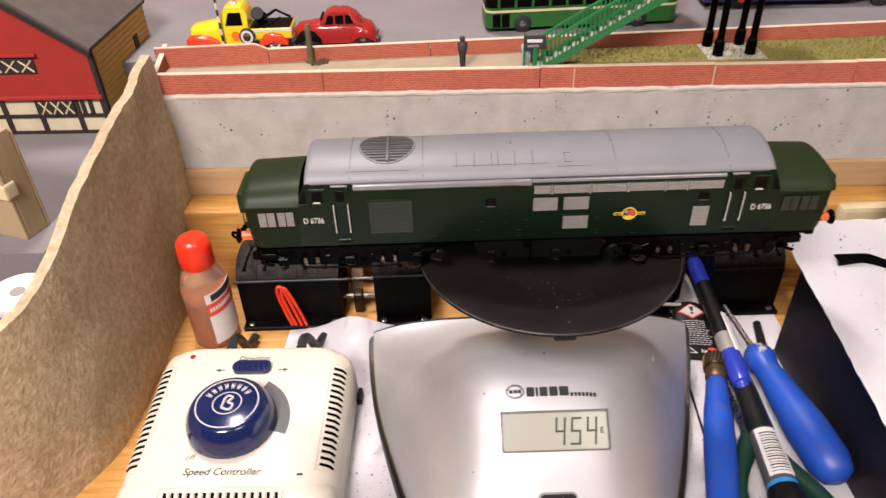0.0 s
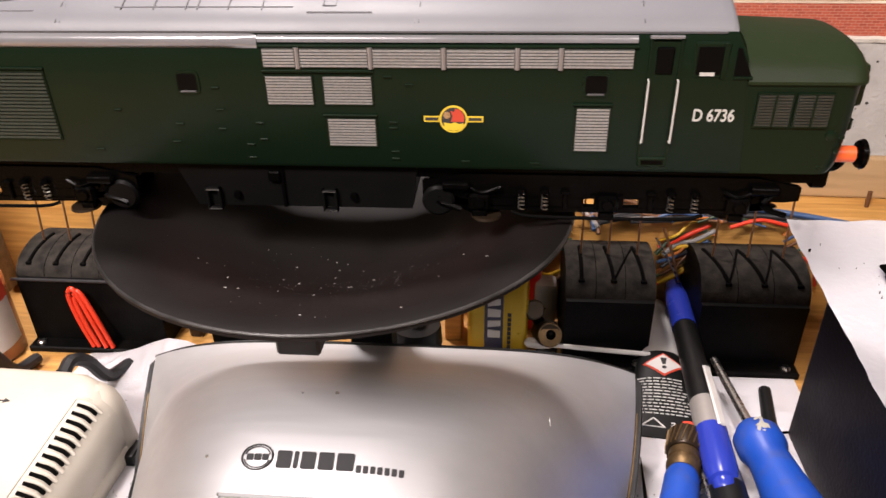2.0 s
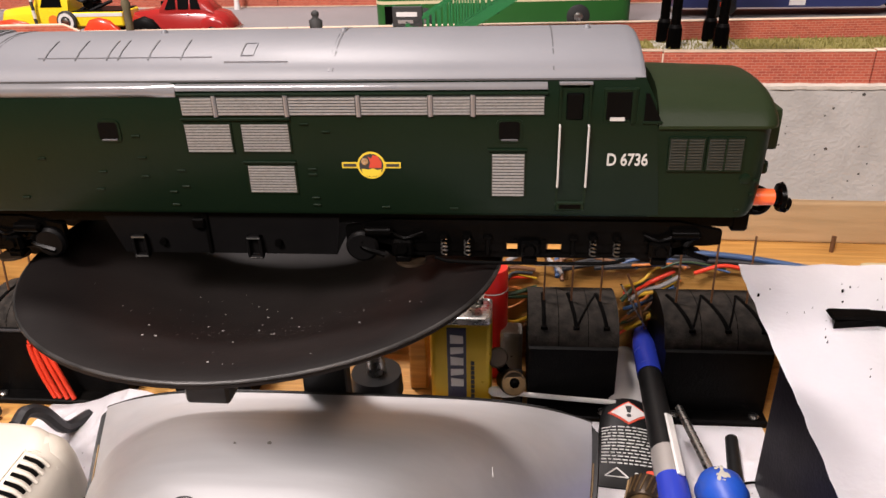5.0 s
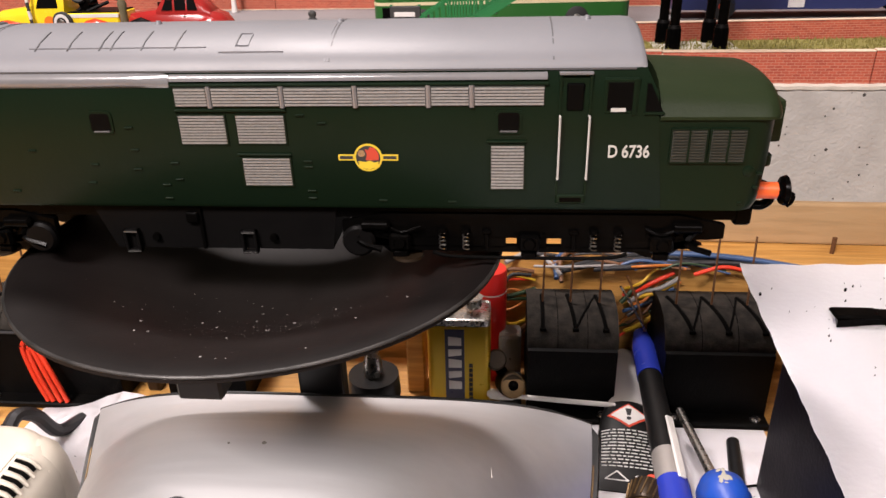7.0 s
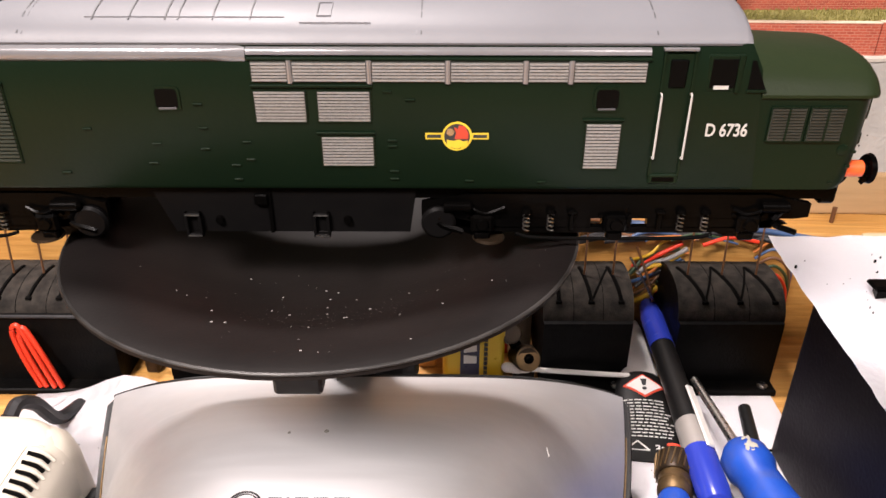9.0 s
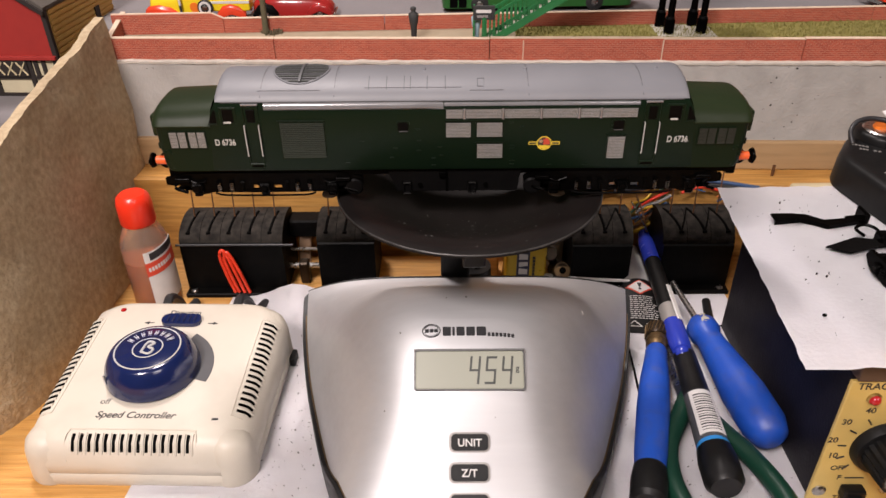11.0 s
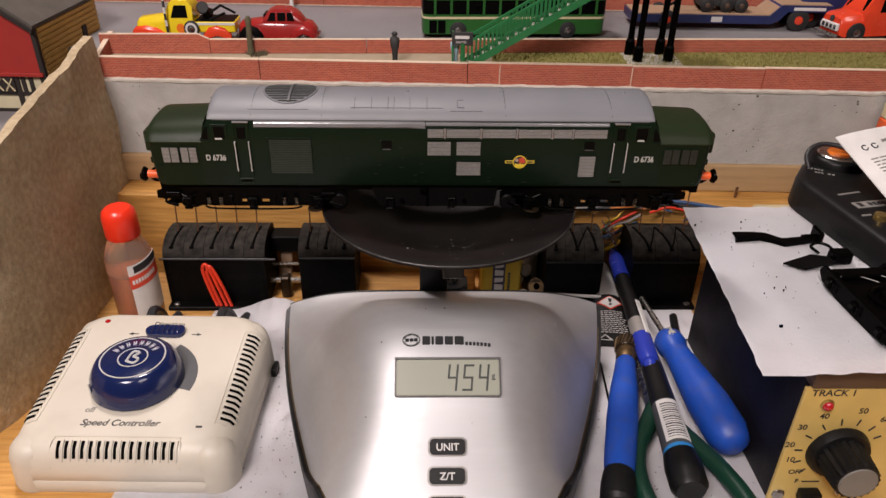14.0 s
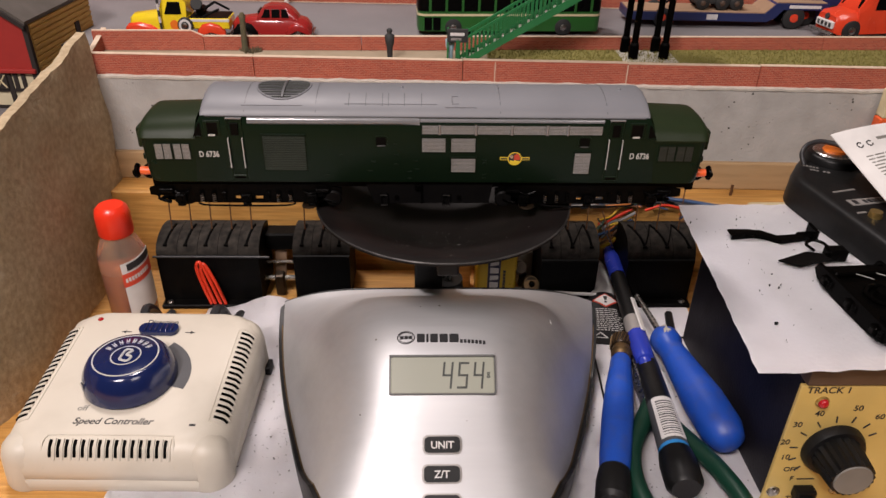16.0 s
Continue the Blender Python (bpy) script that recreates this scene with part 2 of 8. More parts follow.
FIGLIGHT = mat("figure_light", (0.35, 0.5, 0.58), 0.7)
MOSS = mat("moss_green", (0.08, 0.08, 0.04), 0.95, second=(0.13, 0.10, 0.06), scale=200, bump=0.6)


# building helpers
def part(name, bm, material, parent=None, label="", smooth=None):
    if material is not None and not isinstance(material, (list, tuple)):
        material = [material]
    bmesh.ops.recalc_face_normals(bm, faces=bm.faces)
    me = bpy.data.meshes.new(name)
    bm.to_mesh(me)
    bm.free()
    for m in material or ():
        me.materials.append(m)
    if smooth is not None:
        me.polygons.foreach_set("use_smooth", [True] * len(me.polygons))
        me.set_sharp_from_angle(angle=radians(smooth))
    ob = new(name, me)
    if parent is not None:
        ob.parent = parent
    if label:
        ob["label"] = label
    return ob


def share(name, me, m, parent):
    ob = new(name, me)
    ob.parent = parent
    ob.matrix_basis = m
    return ob


def thing(name, at, label, category, group="", kind="", turn=0.0):
    ob = new(name)
    ob.empty_display_size = 0.01
    ob.matrix_world = pose(*at, 0, 0, turn)
    return tagged(ob, label, category, group, kind)


def box(bm, x0, x1, y0, y1, z0, z1, bevel=0.0, seg=1):
    r = bmesh.ops.create_cube(bm, size=1.0)
    for v in r["verts"]:
        v.co = Vector(((x0 + x1) / 2 + v.co.x * (x1 - x0), (y0 + y1) / 2 + v.co.y * (y1 - y0), (z0 + z1) / 2 + v.co.z * (z1 - z0)))
    if bevel:
        es = {e for v in r["verts"] for e in v.link_edges}
        bmesh.ops.bevel(bm, geom=list(es), offset=bevel, segments=seg, affect="EDGES", profile=0.6)
    return bm


def nb():
    return bmesh.new()


def bx(x0, x1, y0, y1, z0, z1, bevel=0.0, seg=1):
    return box(nb(), x0, x1, y0, y1, z0, z1, bevel, seg)


def loft(bm, rings, closed=True, caps=True):
    vs = [[bm.verts.new(p) for p in ring] for ring in rings]
    n = len(rings[0])
    for a, b in zip(vs, vs[1:]):
        for i in range(n if closed else n - 1):
            j = (i + 1) % n
            bm.faces.new((a[i], a[j], b[j], b[i]))
    if caps and closed:
        bm.faces.new(vs[0][::-1])
        bm.faces.new(vs[-1])
    return bm


def rod(bm, p0, p1, r0, r1=None, seg=12, caps=True):
    """A round bar or a turned piece between two points."""
    return turned(bm, p0, p1, ((0, r0), (1, r0 if r1 is None else r1)), seg, caps)


def turned(bm, p0, p1, profile, seg=16, caps=True, squash=1.0):
    p0, p1 = Vector(p0), Vector(p1)
    d = (p1 - p0)
    q = d.to_track_quat("Z", "Y")
    rings = []
    for s, r in profile:
        c = p0 + d * s
        rings.append([c + q @ Vector((r * math.cos(2 * math.pi * k / seg), squash * r * math.sin(2 * math.pi * k / seg), 0)) for k in range(seg)])
    return loft(bm, rings, True, caps)


def smooth_path(points, steps=6):
    """Catmull-Rom through the points."""
    pts = [Vector(p) for p in points]
    pts = [pts[0] * 2 - pts[1]] + pts + [pts[-1] * 2 - pts[-2]]
    out = []
    for a, b, c, d in zip(pts, pts[1:], pts[2:], pts[3:]):
        for k in range(steps):
            t = k / steps
            out.append(0.5 * ((2 * b) + (c - a) * t + (2 * a - 5 * b + 4 * c - d) * t * t + (3 * b - a - 3 * c + d) * t ** 3))
    out.append(pts[-2])
    return out


def tube(bm, points, r, seg=8, steps=6):
    path = smooth_path(points, steps) if steps else [Vector(p) for p in points]
    rings = []
    up = Vector((0.13, 0.21, 0.97))
    for i, p in enumerate(path):
        d = (path[min(i + 1, len(path) - 1)] - path[max(i - 1, 0)]).normalized()
        a = d.cross(up)
        a = a.normalized() if a.length > 1e-4 else d.cross(Vector((1, 0, 0))).normalized()
        b = d.cross(a)
        rings.append([p + r * (a * math.cos(2 * math.pi * k / seg) + b * math.sin(2 * math.pi * k / seg)) for k in range(seg)])
    return loft(bm, rings)


def slab(bm, outline, to3, depth):
    """A plate with the outline (u, v), laid into space by to3(u, v, w), w from 0 to depth."""
    return loft(bm, [[to3(u, v, 0.0) for u, v in outline], [to3(u, v, depth) for u, v in outline]])


def letters(name, text, size, m, material, parent, label="", depth=0.00012, align="CENTER", shear=0.0):
    cu = bpy.data.curves.new(name, "FONT")
    cu.body, cu.size, cu.extrude, cu.align_x, cu.align_y, cu.shear = text, size, depth, align, "CENTER", shear
    cu.offset = 0.016 * size
    tmp = bpy.data.objects.new(name, cu)
    scene.collection.objects.link(tmp)
    me = bpy.data.meshes.new_from_object(tmp.evaluated_get(bpy.context.evaluated_depsgraph_get()))
    bpy.data.objects.remove(tmp)
    bpy.data.curves.remove(cu)
    me.materials.clear()
    me.materials.append(material)
    ob = share(name, me, m, parent)
    if label:
        ob["label"] = label
    return ob


def arc(cx, cy, r, a0, a1, n):
    return [(cx + r * math.cos(radians(a0 + (a1 - a0) * k / n)), cy + r * math.sin(radians(a0 + (a1 - a0) * k / n))) for k in range(n + 1)]


def round_rect(x0, x1, y0, y1, r, n=4):
    return arc(x1 - r, y1 - r, r, 0, 90, n) + arc(x0 + r, y1 - r, r, 90, 180, n) + arc(x0 + r, y0 + r, r, 180, 270, n) + arc(x1 - r, y0 + r, r, 270, 360, n)


# setting
def brick_paper(name, dark=1.0):
    m = bpy.data.materials.new(name)
    m.use_nodes = True
    nt = m.node_tree
    bsdf = nt.nodes["Principled BSDF"]
    bsdf.inputs["Roughness"].default_value = 0.8
    coord, sep, com = nt.nodes.new("ShaderNodeTexCoord"), nt.nodes.new("ShaderNodeSeparateXYZ"), nt.nodes.new("ShaderNodeCombineXYZ")
    nt.links.new(coord.outputs["Object"], sep.inputs[0])
    add = nt.nodes.new("ShaderNodeMath")
    nt.links.new(sep.outputs[0], add.inputs[0])
    nt.links.new(sep.outputs[1], add.inputs[1])
    nt.links.new(add.outputs[0], com.inputs[0])
    nt.links.new(sep.outputs[2], com.inputs[1])
    br = nt.nodes.new("ShaderNodeTexBrick")
    br.inputs["Scale"].default_value = 1.0
    br.inputs["Brick Width"].default_value, br.inputs["Row Height"].default_value = 0.0031, 0.00115
    br.inputs["Mortar Size"].default_value, br.inputs["Mortar Smooth"].default_value = 0.00014, 0.3
    br.inputs["Color1"].default_value = (0.40 * dark, 0.080 * dark, 0.042 * dark, 1)
    br.inputs["Color2"].default_value = (0.27 * dark, 0.045 * dark, 0.026 * dark, 1)
    br.inputs["Mortar"].default_value = (0.44 * dark, 0.19 * dark, 0.125 * dark, 1)
    br.inputs["Bias"].default_value = -0.2
    nt.links.new(com.outputs[0], br.inputs["Vector"])
    no = nt.nodes.new("ShaderNodeTexNoise")
    no.inputs["Scale"].default_value = 14.0
    nt.links.new(coord.outputs["Object"], no.inputs["Vector"])
    mx = nt.nodes.new("ShaderNodeMix")
    mx.data_type, mx.blend_type = "RGBA", "OVERLAY"
    mx.inputs[0].default_value = 0.25
    nt.links.new(br.outputs[0], mx.inputs[6])
    nt.links.new(no.outputs[0], mx.inputs[7])
    nt.links.new(mx.outputs[2], bsdf.inputs["Base Color"])
    bu = nt.nodes.new("ShaderNodeBump")
    bu.inputs["Strength"].default_value, bu.inputs["Distance"].default_value = 0.2, 0.0003
    bu.invert = True
    nt.links.new(br.outputs[1], bu.inputs["Height"])
    nt.links.new(bu.outputs[0], bsdf.inputs["Normal"])
    return m


BRICKPAPER = brick_paper("brick_paper")
LAYOUT = pose(0, 0.178, 0, 0, 0, -2.0)
UPPER = Matrix.Translation((-0.00011, -0.01642, 0.01641)) @ Matrix.Scale(0.94, 4) @ LAYOUT
ROADWAY = Matrix.Translation((-0.00014, -0.02189, 0.02188)) @ Matrix.Scale(0.92, 4) @ LAYOUT
WALL_TURN = UPPER @ pose(0, 0.0011, 0, 0, 0, 3.9)


def setting(name, bm, material, label, category, m=None, smooth=None):
    ob = part(name, bm, material, None, "", smooth)
    if m is not None:
        ob.matrix_world = m
    return tagged(ob, label, category, "", "structure")


# workbench, room shell
setting("table_top", bx(-0.75, 0.75, -0.55, 0.152, -0.03, 0.0, 0.002), WOOD, "varnished wooden workbench top under the tools", "table top")
setting("bench_base", bx(-0.72, 0.72, -0.50, 0.40, -0.748, -0.0302), BATTEN, "plain wooden bench base under the top", "bench base")
setting("floor", bx(-1.8, 1.8, -2.2, 1.4, -0.80, -0.75), ROOMFLOOR, "plain brown room floor", "floor")
setting("ceiling", bx(-1.8, 1.8, -2.2, 1.4, 1.65, 1.70), ROOMCEIL, "plain off-white room ceiling", "ceiling")
setting("wall_north", bx(-1.8, 1.8, 1.40, 1.45, -0.75, 1.65), ROOMWALL, "plain beige room wall", "wall")
setting("wall_south", bx(-1.8, 1.8, -2.25, -2.20, -0.75, 1.65), ROOMWALL, "plain beige room wall", "wall")
setting("wall_east", bx(1.8, 1.85, -2.2, 1.40, -0.75, 1.65), ROOMWALL, "plain beige room wall", "wall")
setting("wall_west", bx(-1.85, -1.8, -2.2, 1.40, -0.75, 1.65), ROOMWALL, "plain beige room wall", "wall")

# raised board behind the switches, batten, plaster retaining wall
setting("raised_board", bx(-0.24, 0.75, -0.0240, 0.004, -0.03, 0.0545, 0.0008), WOOD, "raw pine board raised behind the lever switches", "board", LAYOUT)
setting("batten", bx(-0.225, 0.75, -0.004, 0.006, 0.0548, 0.0745, 0.0012, 2), BATTEN, "weathered pale wooden batten under the plaster wall", "batten", LAYOUT)


def plaster_wall():
    bm = nb()
    rng = random.Random(5)
    xs, zs = 220, 16
    x0, x1, z0, z1 = -0.222, 0.75, 0.0705, 0.1255
    front = []
    for j in range(zs + 1):
        row = []
        for i in range(xs + 1):
            x, z = x0 + (x1 - x0) * i / xs, z0 + (z1 - z0) * j / zs
            d = 0.0004 * noise.noise((x * 60, z * 60, 1)) + 0.0003 * noise.noise((x * 220, z * 220, 4)) + rng.uniform(-0.00012, 0.00012)
            if j == 0:
                z += 0.0022 * noise.noise((x * 40, 3, 0)) + 0.001 * noise.noise((x * 170, 3, 7))
            row.append(bm.verts.new((x, -0.001 + d, z)))
        front.append(row)
    back = [[bm.verts.new((v.co.x, 0.006, v.co.z)) for v in row] for row in (front[0], front[-1])]
    for a, b in zip(front, front[1:]):
        for i in range(xs):
            bm.faces.new((a[i], a[i + 1], b[i + 1], b[i]))
    for i in range(xs):
        bm.faces.new((front[0][i], front[0][i + 1], back[0][i + 1], back[0][i]))
        bm.faces.new((front[-1][i], front[-1][i + 1], back[1][i + 1], back[1][i]))
    return bm


def pitted(m):
    nt = m.node_tree
    bsdf = nt.nodes["Principled BSDF"]
    coord = nt.nodes.new("ShaderNodeTexCoord")
    vor = nt.nodes.new("ShaderNodeTexVoronoi")
    vor.inputs["Scale"].default_value = 260.0
    nt.links.new(coord.outputs["Object"], vor.inputs["Vector"])
    gate = nt.nodes.new("ShaderNodeTexNoise")
    gate.inputs["Scale"].default_value = 55.0
    nt.links.new(coord.outputs["Object"], gate.inputs["Vector"])
    thr = nt.nodes.new("ShaderNodeMapRange")
    thr.inputs[1].default_value, thr.inputs[2].default_value = 0.46, 0.64
    thr.inputs[3].default_value, thr.inputs[4].default_value = 0.0, 0.19
    nt.links.new(gate.outputs[0], thr.inputs[0])
    less = nt.nodes.new("ShaderNodeMath")
    less.operation = "LESS_THAN"
    nt.links.new(vor.outputs["Distance"], less.inputs[0])
    nt.links.new(thr.outputs[0], less.inputs[1])
    old = bsdf.inputs["Base Color"].links[0].from_socket
    mx = nt.nodes.new("ShaderNodeMix")
    mx.data_type = "RGBA"
    mx.inputs[7].default_value = (0.045, 0.04, 0.035, 1)
    nt.links.new(less.outputs[0], mx.inputs[0])
    nt.links.new(old, mx.inputs[6])
    nt.links.new(mx.outputs[2], bsdf.inputs["Base Color"])
    return m


pitted(CONCRETE)
setting("retaining_wall", plaster_wall(), CONCRETE, "rough grey plaster retaining wall with chips and pits", "wall", LAYOUT, 60)


def wall_ledge():
    bm = nb()
    rng = random.Random(9)
    rings = []
    for i in range(241):
        x = -0.222 + 0.972 * i / 240
        z = 0.1253 + 0.0006 * noise.noise((x * 90, 0, 2)) + rng.uniform(-0.0002, 0.0002)
        y = -0.0016 + 0.0007 * noise.noise((x * 130, 5, 2))
        rings.append([(x, y, z - 0.0015), (x, y - 0.0003, z), (x, y + 0.0014, z + 0.0008), (x, 0.004, z + 0.0004), (x, 0.004, z - 0.0015)])
    return loft(bm, rings)


setting("wall_ledge", wall_ledge(), WALLWHITE, "chipped whitish plaster edge under the brick parapet", "trim", LAYOUT, 50)
# brick parapet in lengths, with a card cap
parapet = thing("parapet_wall", (0, 0, 0), "low brick-paper parapet with a pale card cap", "wall", "", "structure")
parapet.matrix_world = LAYOUT
cuts = (-0.2115, -0.106, 0.0265, 0.131, 0.215, 0.42, 0.75)
for a, b in zip(cuts, cuts[1:]):
    lift = 0.0004 if a in (0.0265, 0.215) else 0.0
    part("brick_panel", bx(a + 0.0002, b - 0.0002, 0.0002, 0.0034, 0.1257, 0.1386 + lift, 0.0002), BRICKPAPER, parapet)
    part("cap", bx(a + 0.0001, b - 0.0001, 0.0001, 0.0036, 0.1387 + lift, 0.1394 + lift, 0.0002), CAP, parapet)
part("return_panel", slab(nb(), [(0.0037, 0.1246), (0.0300, 0.1246), (0.0300, 0.1468), (0.0037, 0.1386)], lambda u, v, w: (-0.2115 + w, u, v), 0.003), BRICKPAPER, parapet)
part("return_cap", slab(nb(), [(0.0037, 0.1387), (0.0300, 0.1469), (0.0300, 0.1476), (0.0037, 0.1394)], lambda u, v, w: (-0.2116 + w, u, v), 0.0032), CAP, parapet)
for x, s in ((0.131, -0.10), (0.047, 0.0)):
    part("joint_strip", bx(x - 0.0003, x + 0.0003, -0.0001, 0.0002, 0.1259, 0.1384), CAP, parapet)

# upper level behind the parapet: path, second wall, road, rear wall
setting("path", slab(nb(), [(-0.222, 0.0335), (0.75, 0.0335), (0.75, 0.1165), (-0.222, 0.0525)], lambda u, v, w: (u, v, 0.10 + w), 0.0263), PATH, "sandy footpath strip between two low brick walls", "path", UPPER)


def grass_strip(x0, x1, y0, y1, z, seed, n):
    bm = nb()
    rng = random.Random(seed)
    for _ in range(n):
        x = rng.uniform(x0, x1)
        y = rng.uniform(y0, y1 + 0.068 * x)
        h, a = rng.uniform(0.0008, 0.0022), rng.uniform(0, 6.28)
        w = 0.0004
        dx, dy = w * math.cos(a), w * math.sin(a)
        tip = (x + rng.uniform(-0.0008, 0.0008), y + rng.uniform(-0.0008, 0.0008), z + h)
        bm.faces.new([bm.verts.new(p) for p in ((x - dx, y - dy, z - 0.0002), (x + dx, y + dy, z - 0.0002), tip)])
    return bm


grass_bed = setting("grass_bed", slab(nb(), [(0.045, 0.0345), (0.75, 0.0345), (0.75, 0.1163), (0.045, 0.0690)], lambda u, v, w: (u, v, 0.1262 + w), 0.0008), GRASS, "strip of olive flock grass beside the path", "grass", UPPER)
g = part("grass", grass_strip(0.045, 0.42, 0.0350, 0.065, 0.1270, 3, 7000), GRASS)
g.matrix_world = UPPER
tagged(g, "short olive and tan flock grass fibres", "grass", "", "stuff")
wall2 = thing("second_wall", (0, 0, 0), "low brick-paper wall between path and road", "wall", "", "structure")
wall2.matrix_world = WALL_TURN
cuts = (-0.150, -0.04, 0.06, 0.17, 0.30, 0.75)
for a, b in zip(cuts, cuts[1:]):
    part("brick_panel", bx(a + 0.0002, b - 0.0002, 0.0655, 0.0683, 0.1256, 0.1356, 0.0002), BRICKPAPER, wall2)
    part("cap", bx(a + 0.0001, b - 0.0001, 0.0653, 0.0685, 0.1357, 0.1363, 0.0002), CAP, wall2)
bm = nb()
slab(bm, [(-0.2250, 0.1256), (-0.1501, 0.1256), (-0.1501, 0.1357), (-0.157, 0.1393), (-0.2250, 0.1393)], lambda u, v, w: (u, 0.0655 + w, v), 0.0028)
part("end_panel", bm, BRICKPAPER, wall2)
bm = nb()
tube(bm, [(-0.2250, 0.067, 0.1396), (-0.158, 0.067, 0.1396), (-0.1502, 0.067, 0.1361)], 0.0008, 6, 0)
part("end_cap", bm, CAP, wall2)
setting("road", slab(nb(), [(-0.75, 0.0385), (0.75, 0.1390), (0.75, 0.222), (-0.75, 0.222)], lambda u, v, w: (u, v, 0.09 + w), 0.0341), ROAD, "flat dusty grey model road", "road", ROADWAY)
setting("side_yard", bx(-0.75, -0.2265, -0.135, 0.0684, -0.03, 0.1045), ROAD, "flat grey model yard beside the house", "road", LAYOUT)
rear = thing("rear_wall", (0, 0, 0), "brick-paper wall along the far side of the road", "wall", "", "structure")
rear.matrix_world = ROADWAY
for a, b in zip((-0.75, -0.38, -0.10, 0.14, 0.36), (-0.38, -0.10, 0.14, 0.36, 0.75)):
    part("brick_panel", bx(a + 0.0002, b - 0.0002, 0.222, 0.226, 0.10, 0.190, 0.0002), BRICKPAPER, rear)
part("kerb", bx(-0.75, 0.75, 0.2205, 0.2219, 0.12, 0.1247), CAP, rear)


# curved rough board at the end of the bench
def curved_board():
    path = smooth_path([(-0.2035, 0.184, 0), (-0.2055, 0.13, 0), (-0.2065, 0.07, 0), (-0.2085, 0.026, 0), (-0.219, -0.005, 0), (-0.240, -0.034, 0), (-0.272, -0.060, 0), (-0.33, -0.085, 0)], 14)
    tops = smooth_path([(0, 0, 0.1525), (0, 0, 0.142), (0, 0, 0.133), (0, 0, 0.118), (0, 0, 0.108), (0, 0, 0.104), (0, 0, 0.104), (0, 0, 0.104)], 14)
    bm, edge = nb(), nb()
    rings, cap = [], []
    for i, (p, t) in enumerate(zip(path, tops)):
        d = (path[min(i + 1, len(path) - 1)] - path[max(i - 1, 0)]).normalized()
        out = Vector((d.y, -d.x, 0))
        th = 0.0055
        ring = []
        for j in range(22):
            z = -0.001 + (t.z + 0.001) * j / 21
            k = 0.0016 * noise.noise((p.y * 45, z * 45, 3)) + 0.0008 * noise.noise((p.y * 160, z * 160, 8))
            lean = 0.004 * (z / 0.15) ** 2
            ring.append(p - out * (k) + out * lean)
            ring[-1].z = z
        inner = list(ring)
        outer = [q + out * th for q in ring[::-1]]
        top = 0.0009 * noise.noise((i * 0.5, 2, 2))
        inner[-1].z += top
        outer[0].z += top
        rings.append(inner + outer)
    loft(bm, rings)
    return bm


ob = setting("curved_board", curved_board(), FELT, "rough tan plastered board curving round the bench end", "board", None, 60)


# model locomotive, built in millimetres round its own centre; z = 0 at the rails
def mm(bm):
    bmesh.ops.scale(bm, vec=(0.001, 0.001, 0.001), verts=bm.verts)
    return bm


loco = thing("model_locomotive", (0.0021, 0.01775, 0.1253), "dark green model diesel locomotive with grey roof on the pan", "model locomotive")
W = 17.75


def lp(name, bm, material, parent=None, label="", smooth=35):
    return part(name, mm(bm), material, parent or loco, label, smooth)


def body_ring(x, top=43.2, w=W, z0=14.5, in_top=0.9, rake=0.0):
    side = [(w - 0.5, z0), (w, z0 + 0.8), (w, 38.5), (w - 0.25, 40.6), (w - in_top, top)]
    pts = [(-y, z) for y, z in side] + [(y, z) for y, z in side[::-1]]
    return [(x - rake * max(0.0, (z - 33.5) / 9.7), y, z) for y, z in pts]


# green bodyside with raked cab ends
lp("body", loft(nb(), [body_ring(-95.0, rake=-5.0), body_ring(-87.5), body_ring(-70), body_ring(0), body_ring(70), body_ring(87.5), body_ring(95.0, rake=5.0)]), GREEN)


def roof_ring(x, k=1.0, drop=0.0):
    half = [(16.9, 43.2), (16.3, 44.5), (14.3, 46.2), (11.2, 47.8), (7.5, 49.0), (3.6, 49.7), (0.0, 49.9)]
    pts = [(-y, z) for y, z in half] + [(y, z) for y, z in half[-2::-1]]
    return [(x, y, 43.2 + (z - 43.2) * k - drop) for y, z in pts]


roof_rings = [roof_ring(s * x, k) for s, x, k in ((-1, 90.0, 0.70), (-1, 89.7, 0.90), (-1, 88.9, 0.98), (-1, 87.0, 1.0), (-1, 40, 1), (1, 40, 1), (1, 87.0, 1.0), (1, 88.9, 0.98), (1, 89.7, 0.90), (1, 90.0, 0.70))]
roof = lp("roof", loft(nb(), roof_rings), ROOF, None, "matt grey curved roof", 50)


def roof_z(y):
    half = [(0.0, 49.9), (3.6, 49.7), (7.5, 49.0), (11.2, 47.8), (14.3, 46.2), (16.3, 44.5), (16.9, 43.2)]
    return float(np.interp(abs(y), [p[0] for p in half], [p[1] for p in half]))


def roof_strip(bm, x, y0, y1, w=0.35, h=0.16, n=8):
    rings = []
    for k in range(n + 1):
        y = y0 + (y1 - y0) * k / n
        z = roof_z(y)
        rings.append([(x - w, y, z - 0.1), (x - w, y, z + h), (x + w, y, z + h), (x + w, y, z - 0.1)])
    return loft(bm, rings)


